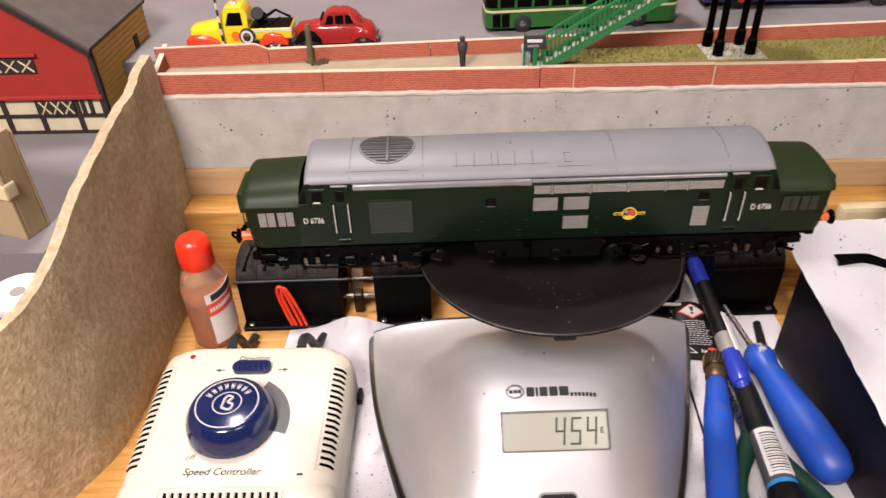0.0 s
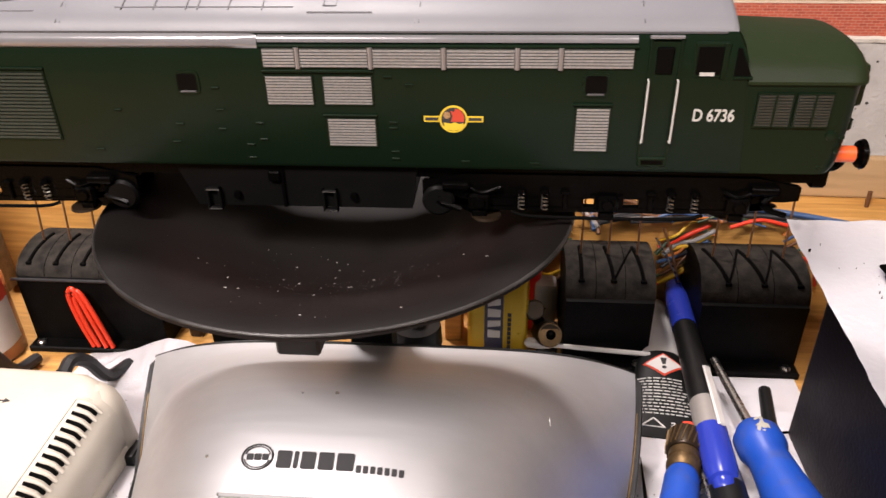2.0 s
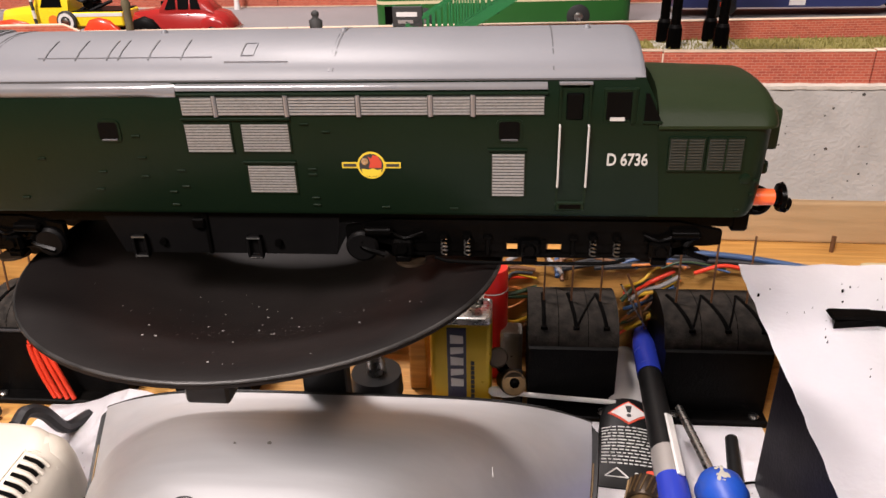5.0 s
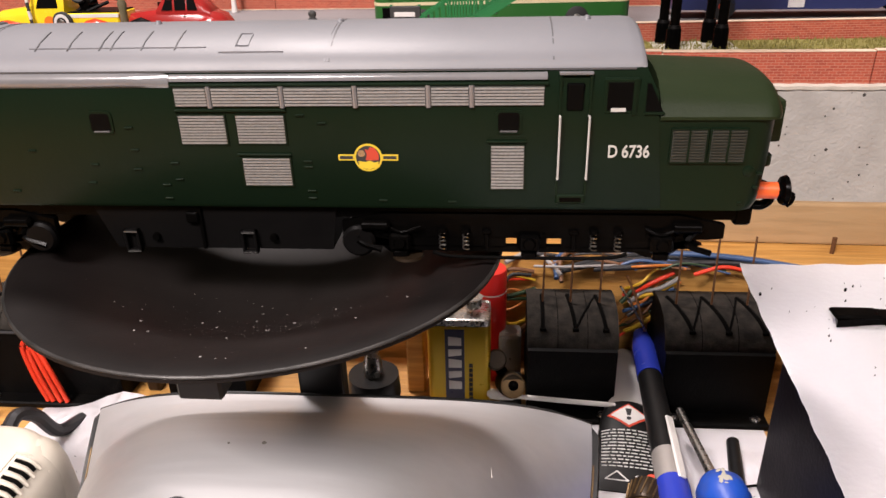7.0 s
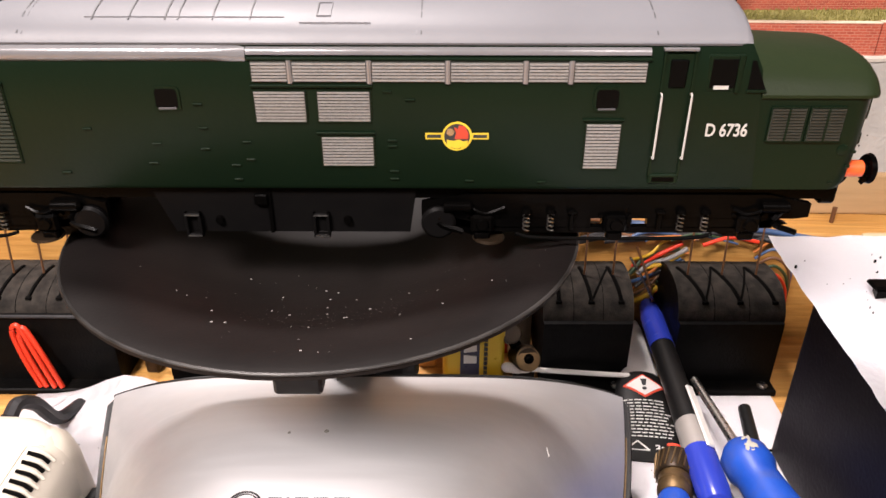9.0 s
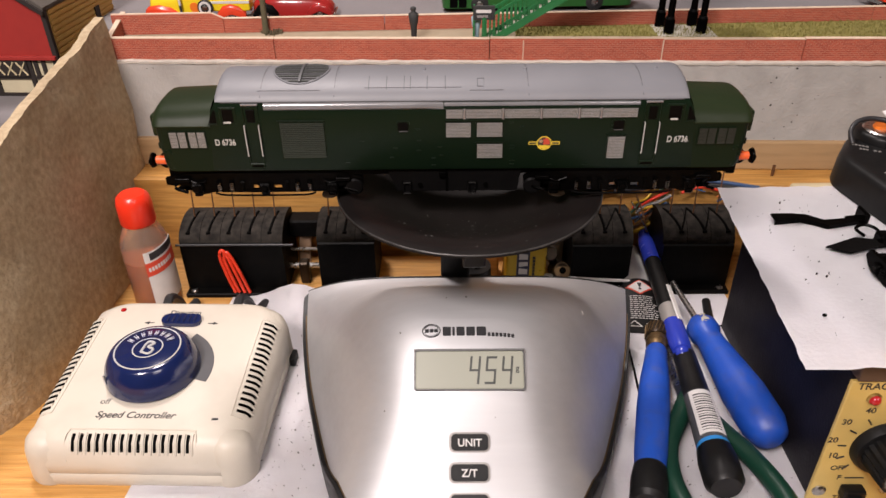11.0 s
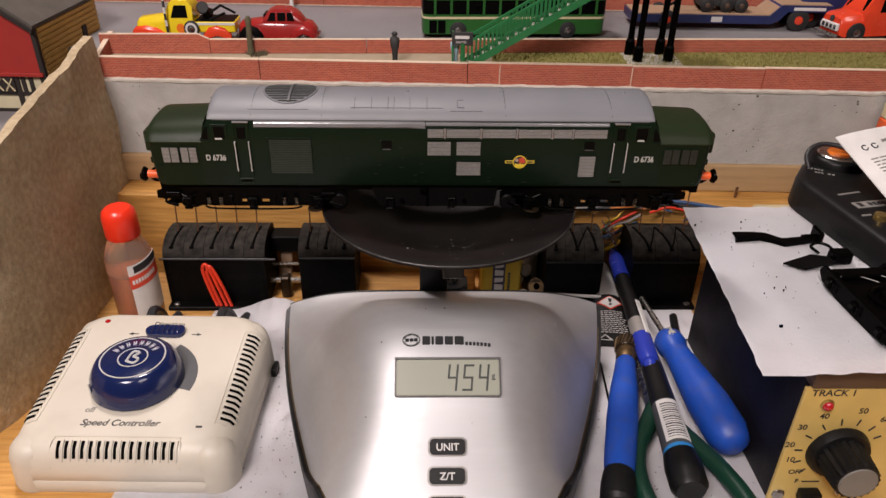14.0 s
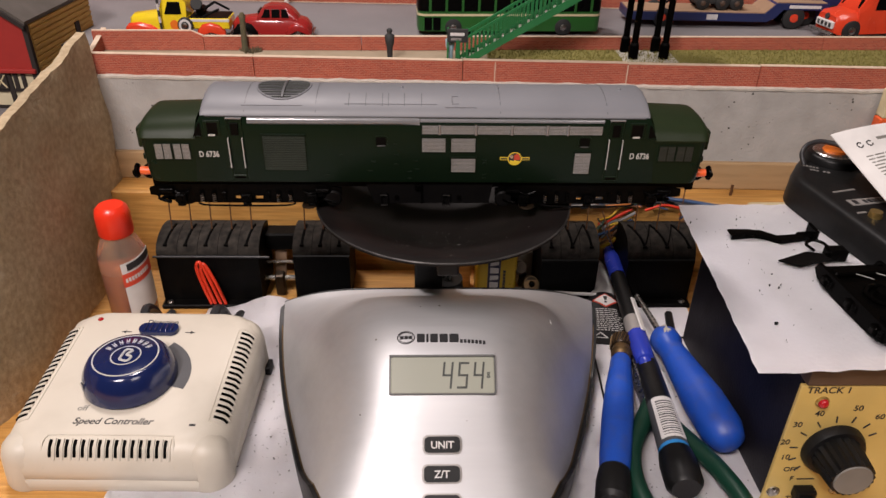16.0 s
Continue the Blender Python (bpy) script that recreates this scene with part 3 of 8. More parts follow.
for x, m in ((-44.5, ROOF_LINE), (-43.7, ROOF), (28.6, ROOF), (29.4, ROOF_LINE), (72.6, ROOF_LINE), (-72.6, ROOF_LINE)):
    lp("roof_seam", roof_strip(nb(), x, -16.2, 16.2, 0.14, 0.12), m, roof)
for x in (-31.5, -24.7, -18.0, -15.6, -9.2, -2.3):
    lp("roof_rib", roof_strip(nb(), x, -13.6, -6.6, 0.13, 0.16, 6), ROOF_LINE, roof)
for s in (-1, 1):
    lp("roof_bead", bx(-33, 4.0, s * 12.9 - 0.12, s * 12.9 + 0.12, roof_z(12.9) - 0.1, roof_z(12.9) + 0.16), ROOF, roof)
    lp("roof_bead", bx(-74, -50, s * 13.9 - 0.12, s * 13.9 + 0.12, roof_z(13.9) - 0.1, roof_z(13.9) + 0.16), ROOF, roof)
    lp("roof_bead", bx(7, 20, s * 14.3 - 0.12, s * 14.3 + 0.12, roof_z(14.3) - 0.1, roof_z(14.3) + 0.16), ROOF, roof)
for y in (-12.6, -8.4):
    lp("roof_hatch_edge", bx(10.0, 12.5, y - 0.12, y + 0.12, roof_z(y) - 0.2, roof_z(y) + 0.2), ROOF, roof)
for x in (10.0, 12.5):
    lp("roof_hatch_edge", roof_strip(nb(), x, -12.6, -8.4, 0.13, 0.18, 4), ROOF_LINE if x < 11 else ROOF, roof)
for x in (-10.5, 80.0, 29.0):
    lp("roof_vent", turned(nb(), (x, -1.0, 49.5), (x, -1.0, 50.5), ((0, 0.9), (0.5, 0.8), (1, 0.4)), 10), ROOF, roof)

# round cooling fan, flush with the curved roof
FX, FR = -58.6, 10.9
bm = nb()
rings = []
for r in (FR, FR * 0.96, FR * 0.6, FR * 0.25):
    rings.append([(FX + r * math.cos(a), r * math.sin(a), roof_z(r * math.sin(a)) + (0.05 if r == FR else 0.16)) for a in np.linspace(0, 2 * math.pi, 56)[:-1]])
fan = lp("fan_mesh", loft(bm, rings), ROOF_LINE, None, "round dark fan opening flush in the roof", 60)
for k in range(13):
    y = -9.6 + 1.6 * k
    half = math.sqrt(max(0.5, (FR * 0.95) ** 2 - y * y))
    z = roof_z(y)
    lp("fan_slat", bx(FX - half, FX + half, y - 0.22, y + 0.22, z - 0.2, z + 0.55), ROOF_LINE if k % 2 else DARKGRILLE, fan)
lp("fan_bar", roof_strip(nb(), FX + 0.4, -10.4, 10.4, 0.45, 0.85, 16), ROOF_LINE, fan)
bm = nb()
tube(bm, [(FX + FR * math.cos(a), FR * math.sin(a), roof_z(FR * math.sin(a)) + 0.1) for a in np.linspace(0, 2 * math.pi, 57)], 0.38, 6, 0)
lp("fan_rim", bm, ROOF, fan)

# cantrail bead: bright bulge on one half, silver-grey painted in for its highlight; grille band on the other; both
# sides
for s in (-1, 1):
    def at(y):
        return s * y
    bm = nb()
    rings = []
    for x in np.linspace(-71.5, -3.0, 24):
        k = min(1.0, (-2.8 - x) / 6.0)
        k = k * k * (3 - 2 * k)
        rings.append([(x, at(16.4), 43.0), (x, at(16.9 + 0.5 * k), 42.7), (x, at(17.3 + 0.7 * k), 41.9), (x, at(17.6 + 0.65 * k), 41.0), (x, at(17.72 + 0.3 * k), 40.5), (x, at(17.7), 40.0), (x, at(16.2), 40.0)])
    lp("cantrail_bulge", loft(bm, rings), CANT, None, "glossy rounded shoulder along the cantrail, its highlight painted in silver-grey", 60)
    bm = nb()
    rings = [[(x, at(16.4), 42.6), (x, at(17.1), 42.5), (x, at(17.7), 41.9), (x, at(17.75), 41.2), (x, at(16.4), 41.0)] for x in (-2.8, 36, 71.5)]
    lp("cantrail_bead", loft(bm, rings), CANT, None, "grey bead over the side grilles", 50)
    lp("gutter", bx(-88.0, 88.0, min(at(16.6), at(17.15)), max(at(16.6), at(17.15)), 42.85, 43.2), ROOF_LINE)
    lp("band_hood", bx(-2.8, 71.8, min(at(17.2), at(18.1)), max(at(17.2), at(18.1)), 40.1, 40.7, 0.2), GREEN)
    divs = (-2.6, 5.0, 19.7, 34.3, 48.7, 57.1, 71.5)
    for a, b in zip(divs, divs[1:]):
        pan = lp("band_grille", bx(a + 0.5, b - 0.5, min(at(17.3), at(17.9)), max(at(17.3), at(17.9)), 36.2, 40.0), DARKGRILLE)
        bm = nb()
        for k in range(6):
            z = 36.4 + 0.6 * k
            box(bm, a + 0.6, b - 0.6, min(at(17.6), at(18.15)), max(at(17.6), at(18.15)), z, z + 0.38)
        lp("slats", bm, SILVER, pan, "thin silver louvre slats")
    for x in divs[1:-1]:
        lp("band_stay", turned(nb(), (x, at(17.9), 36.0), (x, at(17.9), 40.3), ((0, 0.55), (1, 0.55)), 8), CANT)
    lp("band_sill", bx(-2.6, 20.2, min(at(17.5), at(18.2)), max(at(17.5), at(18.2)), 35.2, 35.7, 0.1), GREEN)

    def grille(name, x0, x1, z0, z1, mat_slat, n, dark=DARKGRILLE, hood=True, bars=()):
        g = lp(name, bx(x0, x1, min(at(17.4), at(17.85)), max(at(17.4), at(17.85)), z0, z1), dark)
        bm = nb()
        h = (z1 - z0) / n
        for k in range(n):
            box(bm, x0 + 0.15, x1 - 0.15, min(at(17.6), at(18.1)), max(at(17.6), at(18.1)), z0 + h * k + 0.2 * h, z0 + h * k + 0.78 * h)
        lp("slats", bm, mat_slat, g)
        bm = nb()
        for a, b, c, d in ((x0 - 0.25, x0, z0 - 0.2, z1 + 0.2), (x1, x1 + 0.25, z0 - 0.2, z1 + 0.2), (x0, x1, z0 - 0.25, z0), (x0, x1, z1, z1 + 0.25)):
            box(bm, a, b, min(at(17.4), at(18.0)), max(at(17.4), at(18.0)), c, d)
        for xb in bars:
            box(bm, xb - 0.2, xb + 0.2, min(at(17.4), at(18.2)), max(at(17.4), at(18.2)), z0, z1)
        lp("grille_frame", bm, GREEN, g)
        if hood:
            lp("grille_hood", bx(x0 - 0.8, x1 + 0.4, min(at(17.5), at(18.3)), max(at(17.5), at(18.3)), z1 + 0.5, z1 + 0.95, 0.1), GREEN, g)
        return g

    grille("air_grille", -2.2, 7.5, 28.5, 34.5, SILVER, 10, hood=False)
    grille("air_grille", 9.7, 19.7, 28.6, 34.5, SILVER, 10, hood=False)
    grille("air_grille", 9.9, 20.0, 19.6, 25.6, SILVER, 10)
    grille("small_grille", 60.8, 67.5, 19.1, 28.3, SILVER, 14)
    grille("radiator_grille", -66.3, -49.2, 20.2, 35.0, RADGREY, 19, GREEN, True)
    for e in (-1, 1):
        for x0, x1 in ((95.8, 102.3), (103.2, 109.8)):
            a, b = sorted((e * x0, e * x1))
            mid = (a + b) / 2
            g = grille("nose_grille", a, b, 24.9, 31.4, NOSE_GREY if e > 0 else SILVER, 11, DARKGRILLE, False, (mid,))
    # side windows of the engine room
    for x in (-18.65, 64.3):
        w = lp("side_window", loft(nb(), [[(x + u, at(17.5), v) for u, v in round_rect(-2.6, 2.6, 30.6, 35.4, 1.0, 4)], [(x + u, at(18.0), v) for u, v in round_rect(-2.6, 2.6, 30.6, 35.4, 1.0, 4)]]), GREEN)
        lp("reveal", bx(x - 1.7, x + 1.7, min(at(17.9), at(18.12)), max(at(17.9), at(18.12)), 30.9, 31.35, 0.1), ROOF_LINE, w)
        lp("pane", loft(nb(), [[(x + u, at(17.6), v) for u, v in round_rect(-2.1, 2.1, 31.1, 34.9, 0.7, 4)], [(x + u, at(18.04), v) for u, v in round_rect(-2.1, 2.1, 31.1, 34.9, 0.7, 4)]]), WINDARK, w)
    # cab doors, handrails, cab windows, lower steps
    for e in (-1, 1):
        xd = e * 76.9
        door = lp("cab_door", bx(xd - 2.6, xd + 2.6, min(at(17.3), at(17.6)), max(at(17.3), at(17.6)), 18.0, 41.4), GREEN, None, "recessed green cab door")
        bm = nb()
        for a, b, c, d in ((xd - 3.1, xd - 2.6, 17.5, 41.8), (xd + 2.6, xd + 3.1, 17.5, 41.8), (xd - 3.1, xd + 3.1, 17.2, 17.7)):
            box(bm, a, b, min(at(17.3), at(18.0)), max(at(17.3), at(18.0)), c, d)
        lp("door_frame", bm, GREEN, door)
        lp("door_window", bx(xd - 1.7, xd + 1.7, min(at(17.5), at(17.95)), max(at(17.5), at(17.95)), 35.1, 40.5, 0.3), WINDARK, door)
        for dx in (-2.8, 2.8):
            bm = nb()
            tube(bm, [(xd + dx, at(17.6), 34.2), (xd + dx, at(18.8), 34.1), (xd + dx, at(18.9), 32.5), (xd + dx, at(18.9), 22.5), (xd + dx, at(18.8), 21.6), (xd + dx, at(17.6), 21.5)], 0.22, 6, 3)
            lp("handrail", bm, WHITE, door, "white handrail")
        lp("step_recess", bx(xd - 3.0, xd + 3.0, min(at(17.5), at(18.1)), max(at(17.5), at(18.1)), 15.9, 18.0, 0.3), GREEN)
        lp("step_hole", bx(xd - 2.3, xd + 2.3, min(at(17.9), at(18.2)), max(at(17.9), at(18.2)), 16.3, 17.5, 0.2), BLACK)
        xw = e * 85.6
        w = lp("cab_window", bx(xw - 3.4, xw + 3.4, min(at(16.4), at(17.85)), max(at(16.4), at(17.85)), 34.4, 41.4, 0.3), GREEN)
        lp("pane", bx(xw - 2.9, xw + 2.3, min(at(17.3), at(17.95)), max(at(17.3), at(17.95)), 35.0, 40.8, 0.3), WINDARK, w)
        lp("mullion", bx(xw + e * 2.4 - 0.35, xw + e * 2.4 + 0.35, min(at(17.4), at(18.1)), max(at(17.4), at(18.1)), 34.4, 41.2), GREEN, w)
        lp("sill_light", bx(xw - 1.9, xw + 0.9, min(at(17.9), at(18.05)), max(at(17.9), at(18.05)), 35.0, 35.7), WHITE, w)
        lp("drip_rail", bx(xd - 3.2, xd + 3.2, min(at(16.9), at(18.0)), max(at(16.9), at(18.0)), 42.0, 42.6, 0.1), CANT)
    # small hatches and hinges
    for x, z in ((-13.0, 31.9), (-12.6, 27.2), (-12.8, 23.0), (-4.6, 24.4), (-4.2, 20.8), (22.9, 34.4), (27.2, 32.8), (23.6, 24.8), (23.6, 23.6), (23.8, 18.4), (23.8, 16.8), (-7.2, 16.6), (-7.2, 19.6), (-23.4, 20.0), (-22.0, 24.0), (-41.0, 18.0), (-35.0, 27.0), (38.6, 16.4), (53.0, 16.2)):
        lp("hinge", bx(x - 0.9, x + 0.9, min(at(17.6), at(18.05)), max(at(17.6), at(18.05)), z - 0.22, z + 0.22, 0.1), GREEN)
    # printed running number and lion-style crest as plain shapes
    flip = 0 if s < 0 else 180
    for x in (87.7, -88.3):
        letters("running_number", "D 6736", 0.0030, pose(x / 1000, at(17.83) / 1000, 0.0269, 90, 0, flip) @ Matrix.Diagonal((0.90, 1.18, 1.0, 1.0)), WHITE, loco, "white running number", 0.00006)
    yc = at(17.76)
    cr = lp("crest", turned(nb(), (36.1, yc, 25.7), (36.1, yc + s * 0.15, 25.7), ((0, 2.9), (1, 2.9)), 28), YELLOW, None, "round yellow and red heraldic crest")
    lp("crest_field", turned(nb(), (36.1, yc, 25.7), (36.1, yc + s * 0.22, 25.7), ((0, 2.5), (1, 2.5)), 28), FIGDARK, cr)
    for x0, x1 in ((30.0, 33.3), (38.9, 42.2)):
        lp("crest_bar", bx(x0, x1, min(yc, yc + s * 0.15), max(yc, yc + s * 0.15), 25.1, 26.35), YELLOW, cr)
        lp("crest_bar_field", bx(x0 + 0.3, x1 - 0.3, min(yc, yc + s * 0.2), max(yc, yc + s * 0.2), 25.4, 26.05), FIGDARK, cr)
    bm = nb()
    slab(bm, [(34.2, 24.1), (34.7, 23.6), (36.1, 23.25), (37.5, 23.6), (38.1, 24.2), (38.2, 24.9), (37.3, 24.7), (36.5, 25.1), (35.5, 24.8), (34.1, 25.0)], lambda u, v, w: (u, yc + s * (0.15 + w), v), 0.14)
    lp("crest_base", bm, YELLOW, cr)
    bm = nb()
    slab(bm, [(35.6, 25.2), (38.2, 25.2), (38.3, 26.4), (37.5, 27.8), (36.5, 27.9), (36.2, 27.2), (35.5, 27.6), (35.9, 26.4)], lambda u, v, w: (u, yc + s * (0.15 + w), v), 0.12)
    lp("crest_figure", bm, REDP, cr)
    lp("crest_wheel", turned(nb(), (34.8, yc + s * 0.15, 26.6), (34.8, yc + s * 0.3, 26.6), ((0, 0.75), (1, 0.75)), 14), STEEL, cr)

# bonnet noses with headboxes
for e in (-1, 1):
    def plan_ring(front, z, w=17.55, r=4.2):
        pts = [(93.0, -w), (104.0, -w)] + arc(front - r, -w + r, r, -90, 0, 6) + arc(front - r, w - r, r, 0, 90, 6) + [(104.0, w), (93.0, w)]
        return [(e * x, y, z) for x, y in pts]
    nose = lp("nose", loft(nb(), [plan_ring(114.0, 14.6), plan_ring(114.8, 16.0), plan_ring(115.3, 20.5), plan_ring(115.6, 26.0), plan_ring(115.8, 33.6)]), GREEN, None, "upright green nose below the bonnet", 40)

    def hood_ring(x):
        t = min(0.995, max(0.0, (x - 112.6) / 4.0))
        fall = (1 - t ** 2.6) ** (1 / 2.6)
        w, zt = 17.95 - 4.0 * (1 - fall), 34.4 + (6.9 - 0.05 * (x - 93)) * fall ** 0.85
        side = [(w - 0.5, 33.2), (w, 33.3), (w, 33.9), (w - 0.35, 34.4)] + [(w * k, 34.4 + (zt - 34.4) * q) for k, q in ((0.93, 0.24), (0.84, 0.50), (0.70, 0.745), (0.52, 0.90), (0.30, 0.975), (0.10, 1.0))]
        pts = [(-y, z) for y, z in side] + [(y, z) for y, z in side[::-1]]
        return [(e * x, y, z) for y, z in pts]
    hood = lp("bonnet_hood", loft(nb(), [hood_ring(x) for x in (93.2, 98, 104, 109, 112.4, 113.4, 114.3, 115.2, 115.9, 116.35, 116.57)]), LIT_GREEN, nose, "rounded bonnet top in body green, lightened where it faces up", 30)
    for y in (-9.6, 9.6):
        z = 34.4 + 6.4 * 0.70
        lp("hatch_line", rod(nb(), (e * 95.0, y * 1.08, z - 0.35), (e * 110.0, y * 1.04, z - 0.75), 0.13, 0.13, 6), GREEN, hood)
        for x in (99.6, 106.4):
            lp("lifting_lug", bx(e * x - 0.8, e * x + 0.8, y * 1.08 - 0.4, y * 1.08 + 0.4, z - 1.1, z - 0.05, 0.2), GREEN, hood)
    lp("headcode_box", bx(min(e * 112.0, e * 119.4), max(e * 112.0, e * 119.4), -9.6, 9.6, 26.2, 35.0, 1.0, 2), LIT_GREEN, nose)
    lp("headcode_glass", bx(min(e * 119.0, e * 119.6), max(e * 119.0, e * 119.6), -8.0, 8.0, 27.4, 33.4, 0.2), WINDARK, nose)
    lp("lamp_bracket", bx(min(e * 114.0, e * 116.8), max(e * 114.0, e * 116.8), -13.4, -11.6, 22.4, 25.2, 0.4), GREEN, nose)
    lp("door_latch", turned(nb(), (e * 111.2, -17.4, 23.0), (e * 111.2, -17.9, 23.0), ((0, 1.15), (0.7, 1.1), (1, 0.5)), 14), GREEN, nose)
    for x, z in ((113.4, 22.6), (113.0, 19.6), (110.4, 16.2)):
        lp("nose_rivet", bx(e * x - 0.5, e * x + 0.5, -17.75, -17.3, z - 0.3, z + 0.3, 0.1), GREEN, nose)

    def rake(z):
        return e * (95.0 - 5.0 * max(0.0, (z - 33.5) / 9.7))
    ws = lp("windscreen", loft(nb(), [[(rake(z) + e * q, y, z) for y, z in ((-13, 34.4), (13, 34.4), (13, 41.2), (-13, 41.2))] for q in (-0.3, 0.12)]), WINDARK)
    lp("windscreen_post", loft(nb(), [[(rake(z) + e * q, y, z) for y, z in ((-1, 34.2), (1, 34.2), (1, 41.6), (-1, 41.6))] for q in (-0.3, 0.5)]), GREEN, ws)
    for s in (-1, 1):
        lp("quarter_light", loft(nb(), [[(e * x, s * (y - (0.12 if z > 39 else 0.0)), z) for x, z in ((90.2, 35.0), (93.5, 35.0), (90.9, 40.3), (90.2, 40.3))] for y in (17.2, 17.9)]), WINDARK, ws)
        lp("quarter_sill", bx(min(e * 90.0, e * 93.8), max(e * 90.0, e * 93.8), min(s * 17.4, s * 18.05), max(s * 17.4, s * 18.05), 34.3, 34.9, 0.1), GREEN, ws)
    # buffer beam, buffers, coupling
    lp("buffer_beam", bx(min(e * 111.0, e * 114.6), max(e * 111.0, e * 114.6), -14.2, 14.2, 9.8, 14.8, 0.5), BLACK)
    for y in (-11.2, 11.2):
        b = lp("buffer", turned(nb(), (e * 113.2, y, 16.6), (e * 119.6, y, 16.6), ((0, 2.1), (0.15, 2.1), (0.2, 1.8), (1, 1.75)), 18), BUFRED, None, "red buffer shank")
        lp("buffer_head", turned(nb(), (e * 119.5, y, 16.6), (e * 121.6, y, 16.6), ((0, 1.2), (0.4, 1.4), (0.5, 2.9), (0.9, 3.2), (1, 2.9)), 20), BLACK, b)
    bm = nb()
    tube(bm, [(e * 112, -2, 9.5), (e * 118, 0, 9.0), (e * 121.5, 0, 8.8), (e * 123.0, 0, 11.0), (e * 121.5, 0, 13.2), (e * 119.5, 0, 14.0)], 1.1, 8, 5)
    lp("coupling_loop", bm, BLACK)
    bm = nb()
    tube(bm, [(e * 118.0, -3.0, 12.0), (e * 124.0, -3.0, 12.2), (e * 126.2, -3.0, 12.6), (e * 126.4, -3.0, 11.0), (e * 125.4, -3.0, 9.8)], 0.6, 8, 5)
    lp("coupling_hook", bm, BLACK)

# chassis: floor, tanks with square pockets, bogies with wheels, springs and axleboxes
lp("underframe", bx(-111, 111, -15.2, 15.2, 11.5, 15.0), BLACK)
bm = nb()
sect = [(-26.0, 13.8), (28.0, 13.8), (26.6, 4.0), (-22.3, 4.0)]
slab(bm, sect, lambda u, v, w: (u, -15.8 + w, v), 31.6)
tank = lp("fuel_tank", bm, DARKGREY, None, "dark grey fuel tank between the bogies")
for x in (-18.2, 8.3):
    bm = nb()
    for a, b, c, d in ((-1.7, 1.7, 3.6, 4.3), (-1.7, 1.7, 8.3, 9.0), (-1.7, -1.1, 3.6, 9.0), (1.1, 1.7, 3.6, 9.0)):
        box(bm, x + a, x + b, -17.0, -15.6, c - 0.4, d - 0.4, 0.1)
    lp("filler_pocket", bm, DARKGREY, tank)
    lp("filler_edge", bx(x - 1.5, x + 1.5, -17.1, -16.9, 3.4, 3.7), STEEL, tank)
    lp("filler_edge", bx(x - 1.5, x + 1.5, -17.1, -16.9, 8.1, 8.4), STEEL, tank)
    lp("filler_knob", turned(nb(), (x + 5.4, -15.6, 6.8), (x + 5.4, -16.7, 6.8), ((0, 1.0), (1, 0.8)), 10), BLACK, tank)
lp("tank_strap", bx(-2.4, -1.7, -16.4, -15.6, 4.0, 13.8), BLACK, tank)
lp("tank_valve", bx(-5.0, -2.2, -17.0, -15.6, 10.4, 12.8, 0.3), BLACK, tank)
rng = random.Random(3)
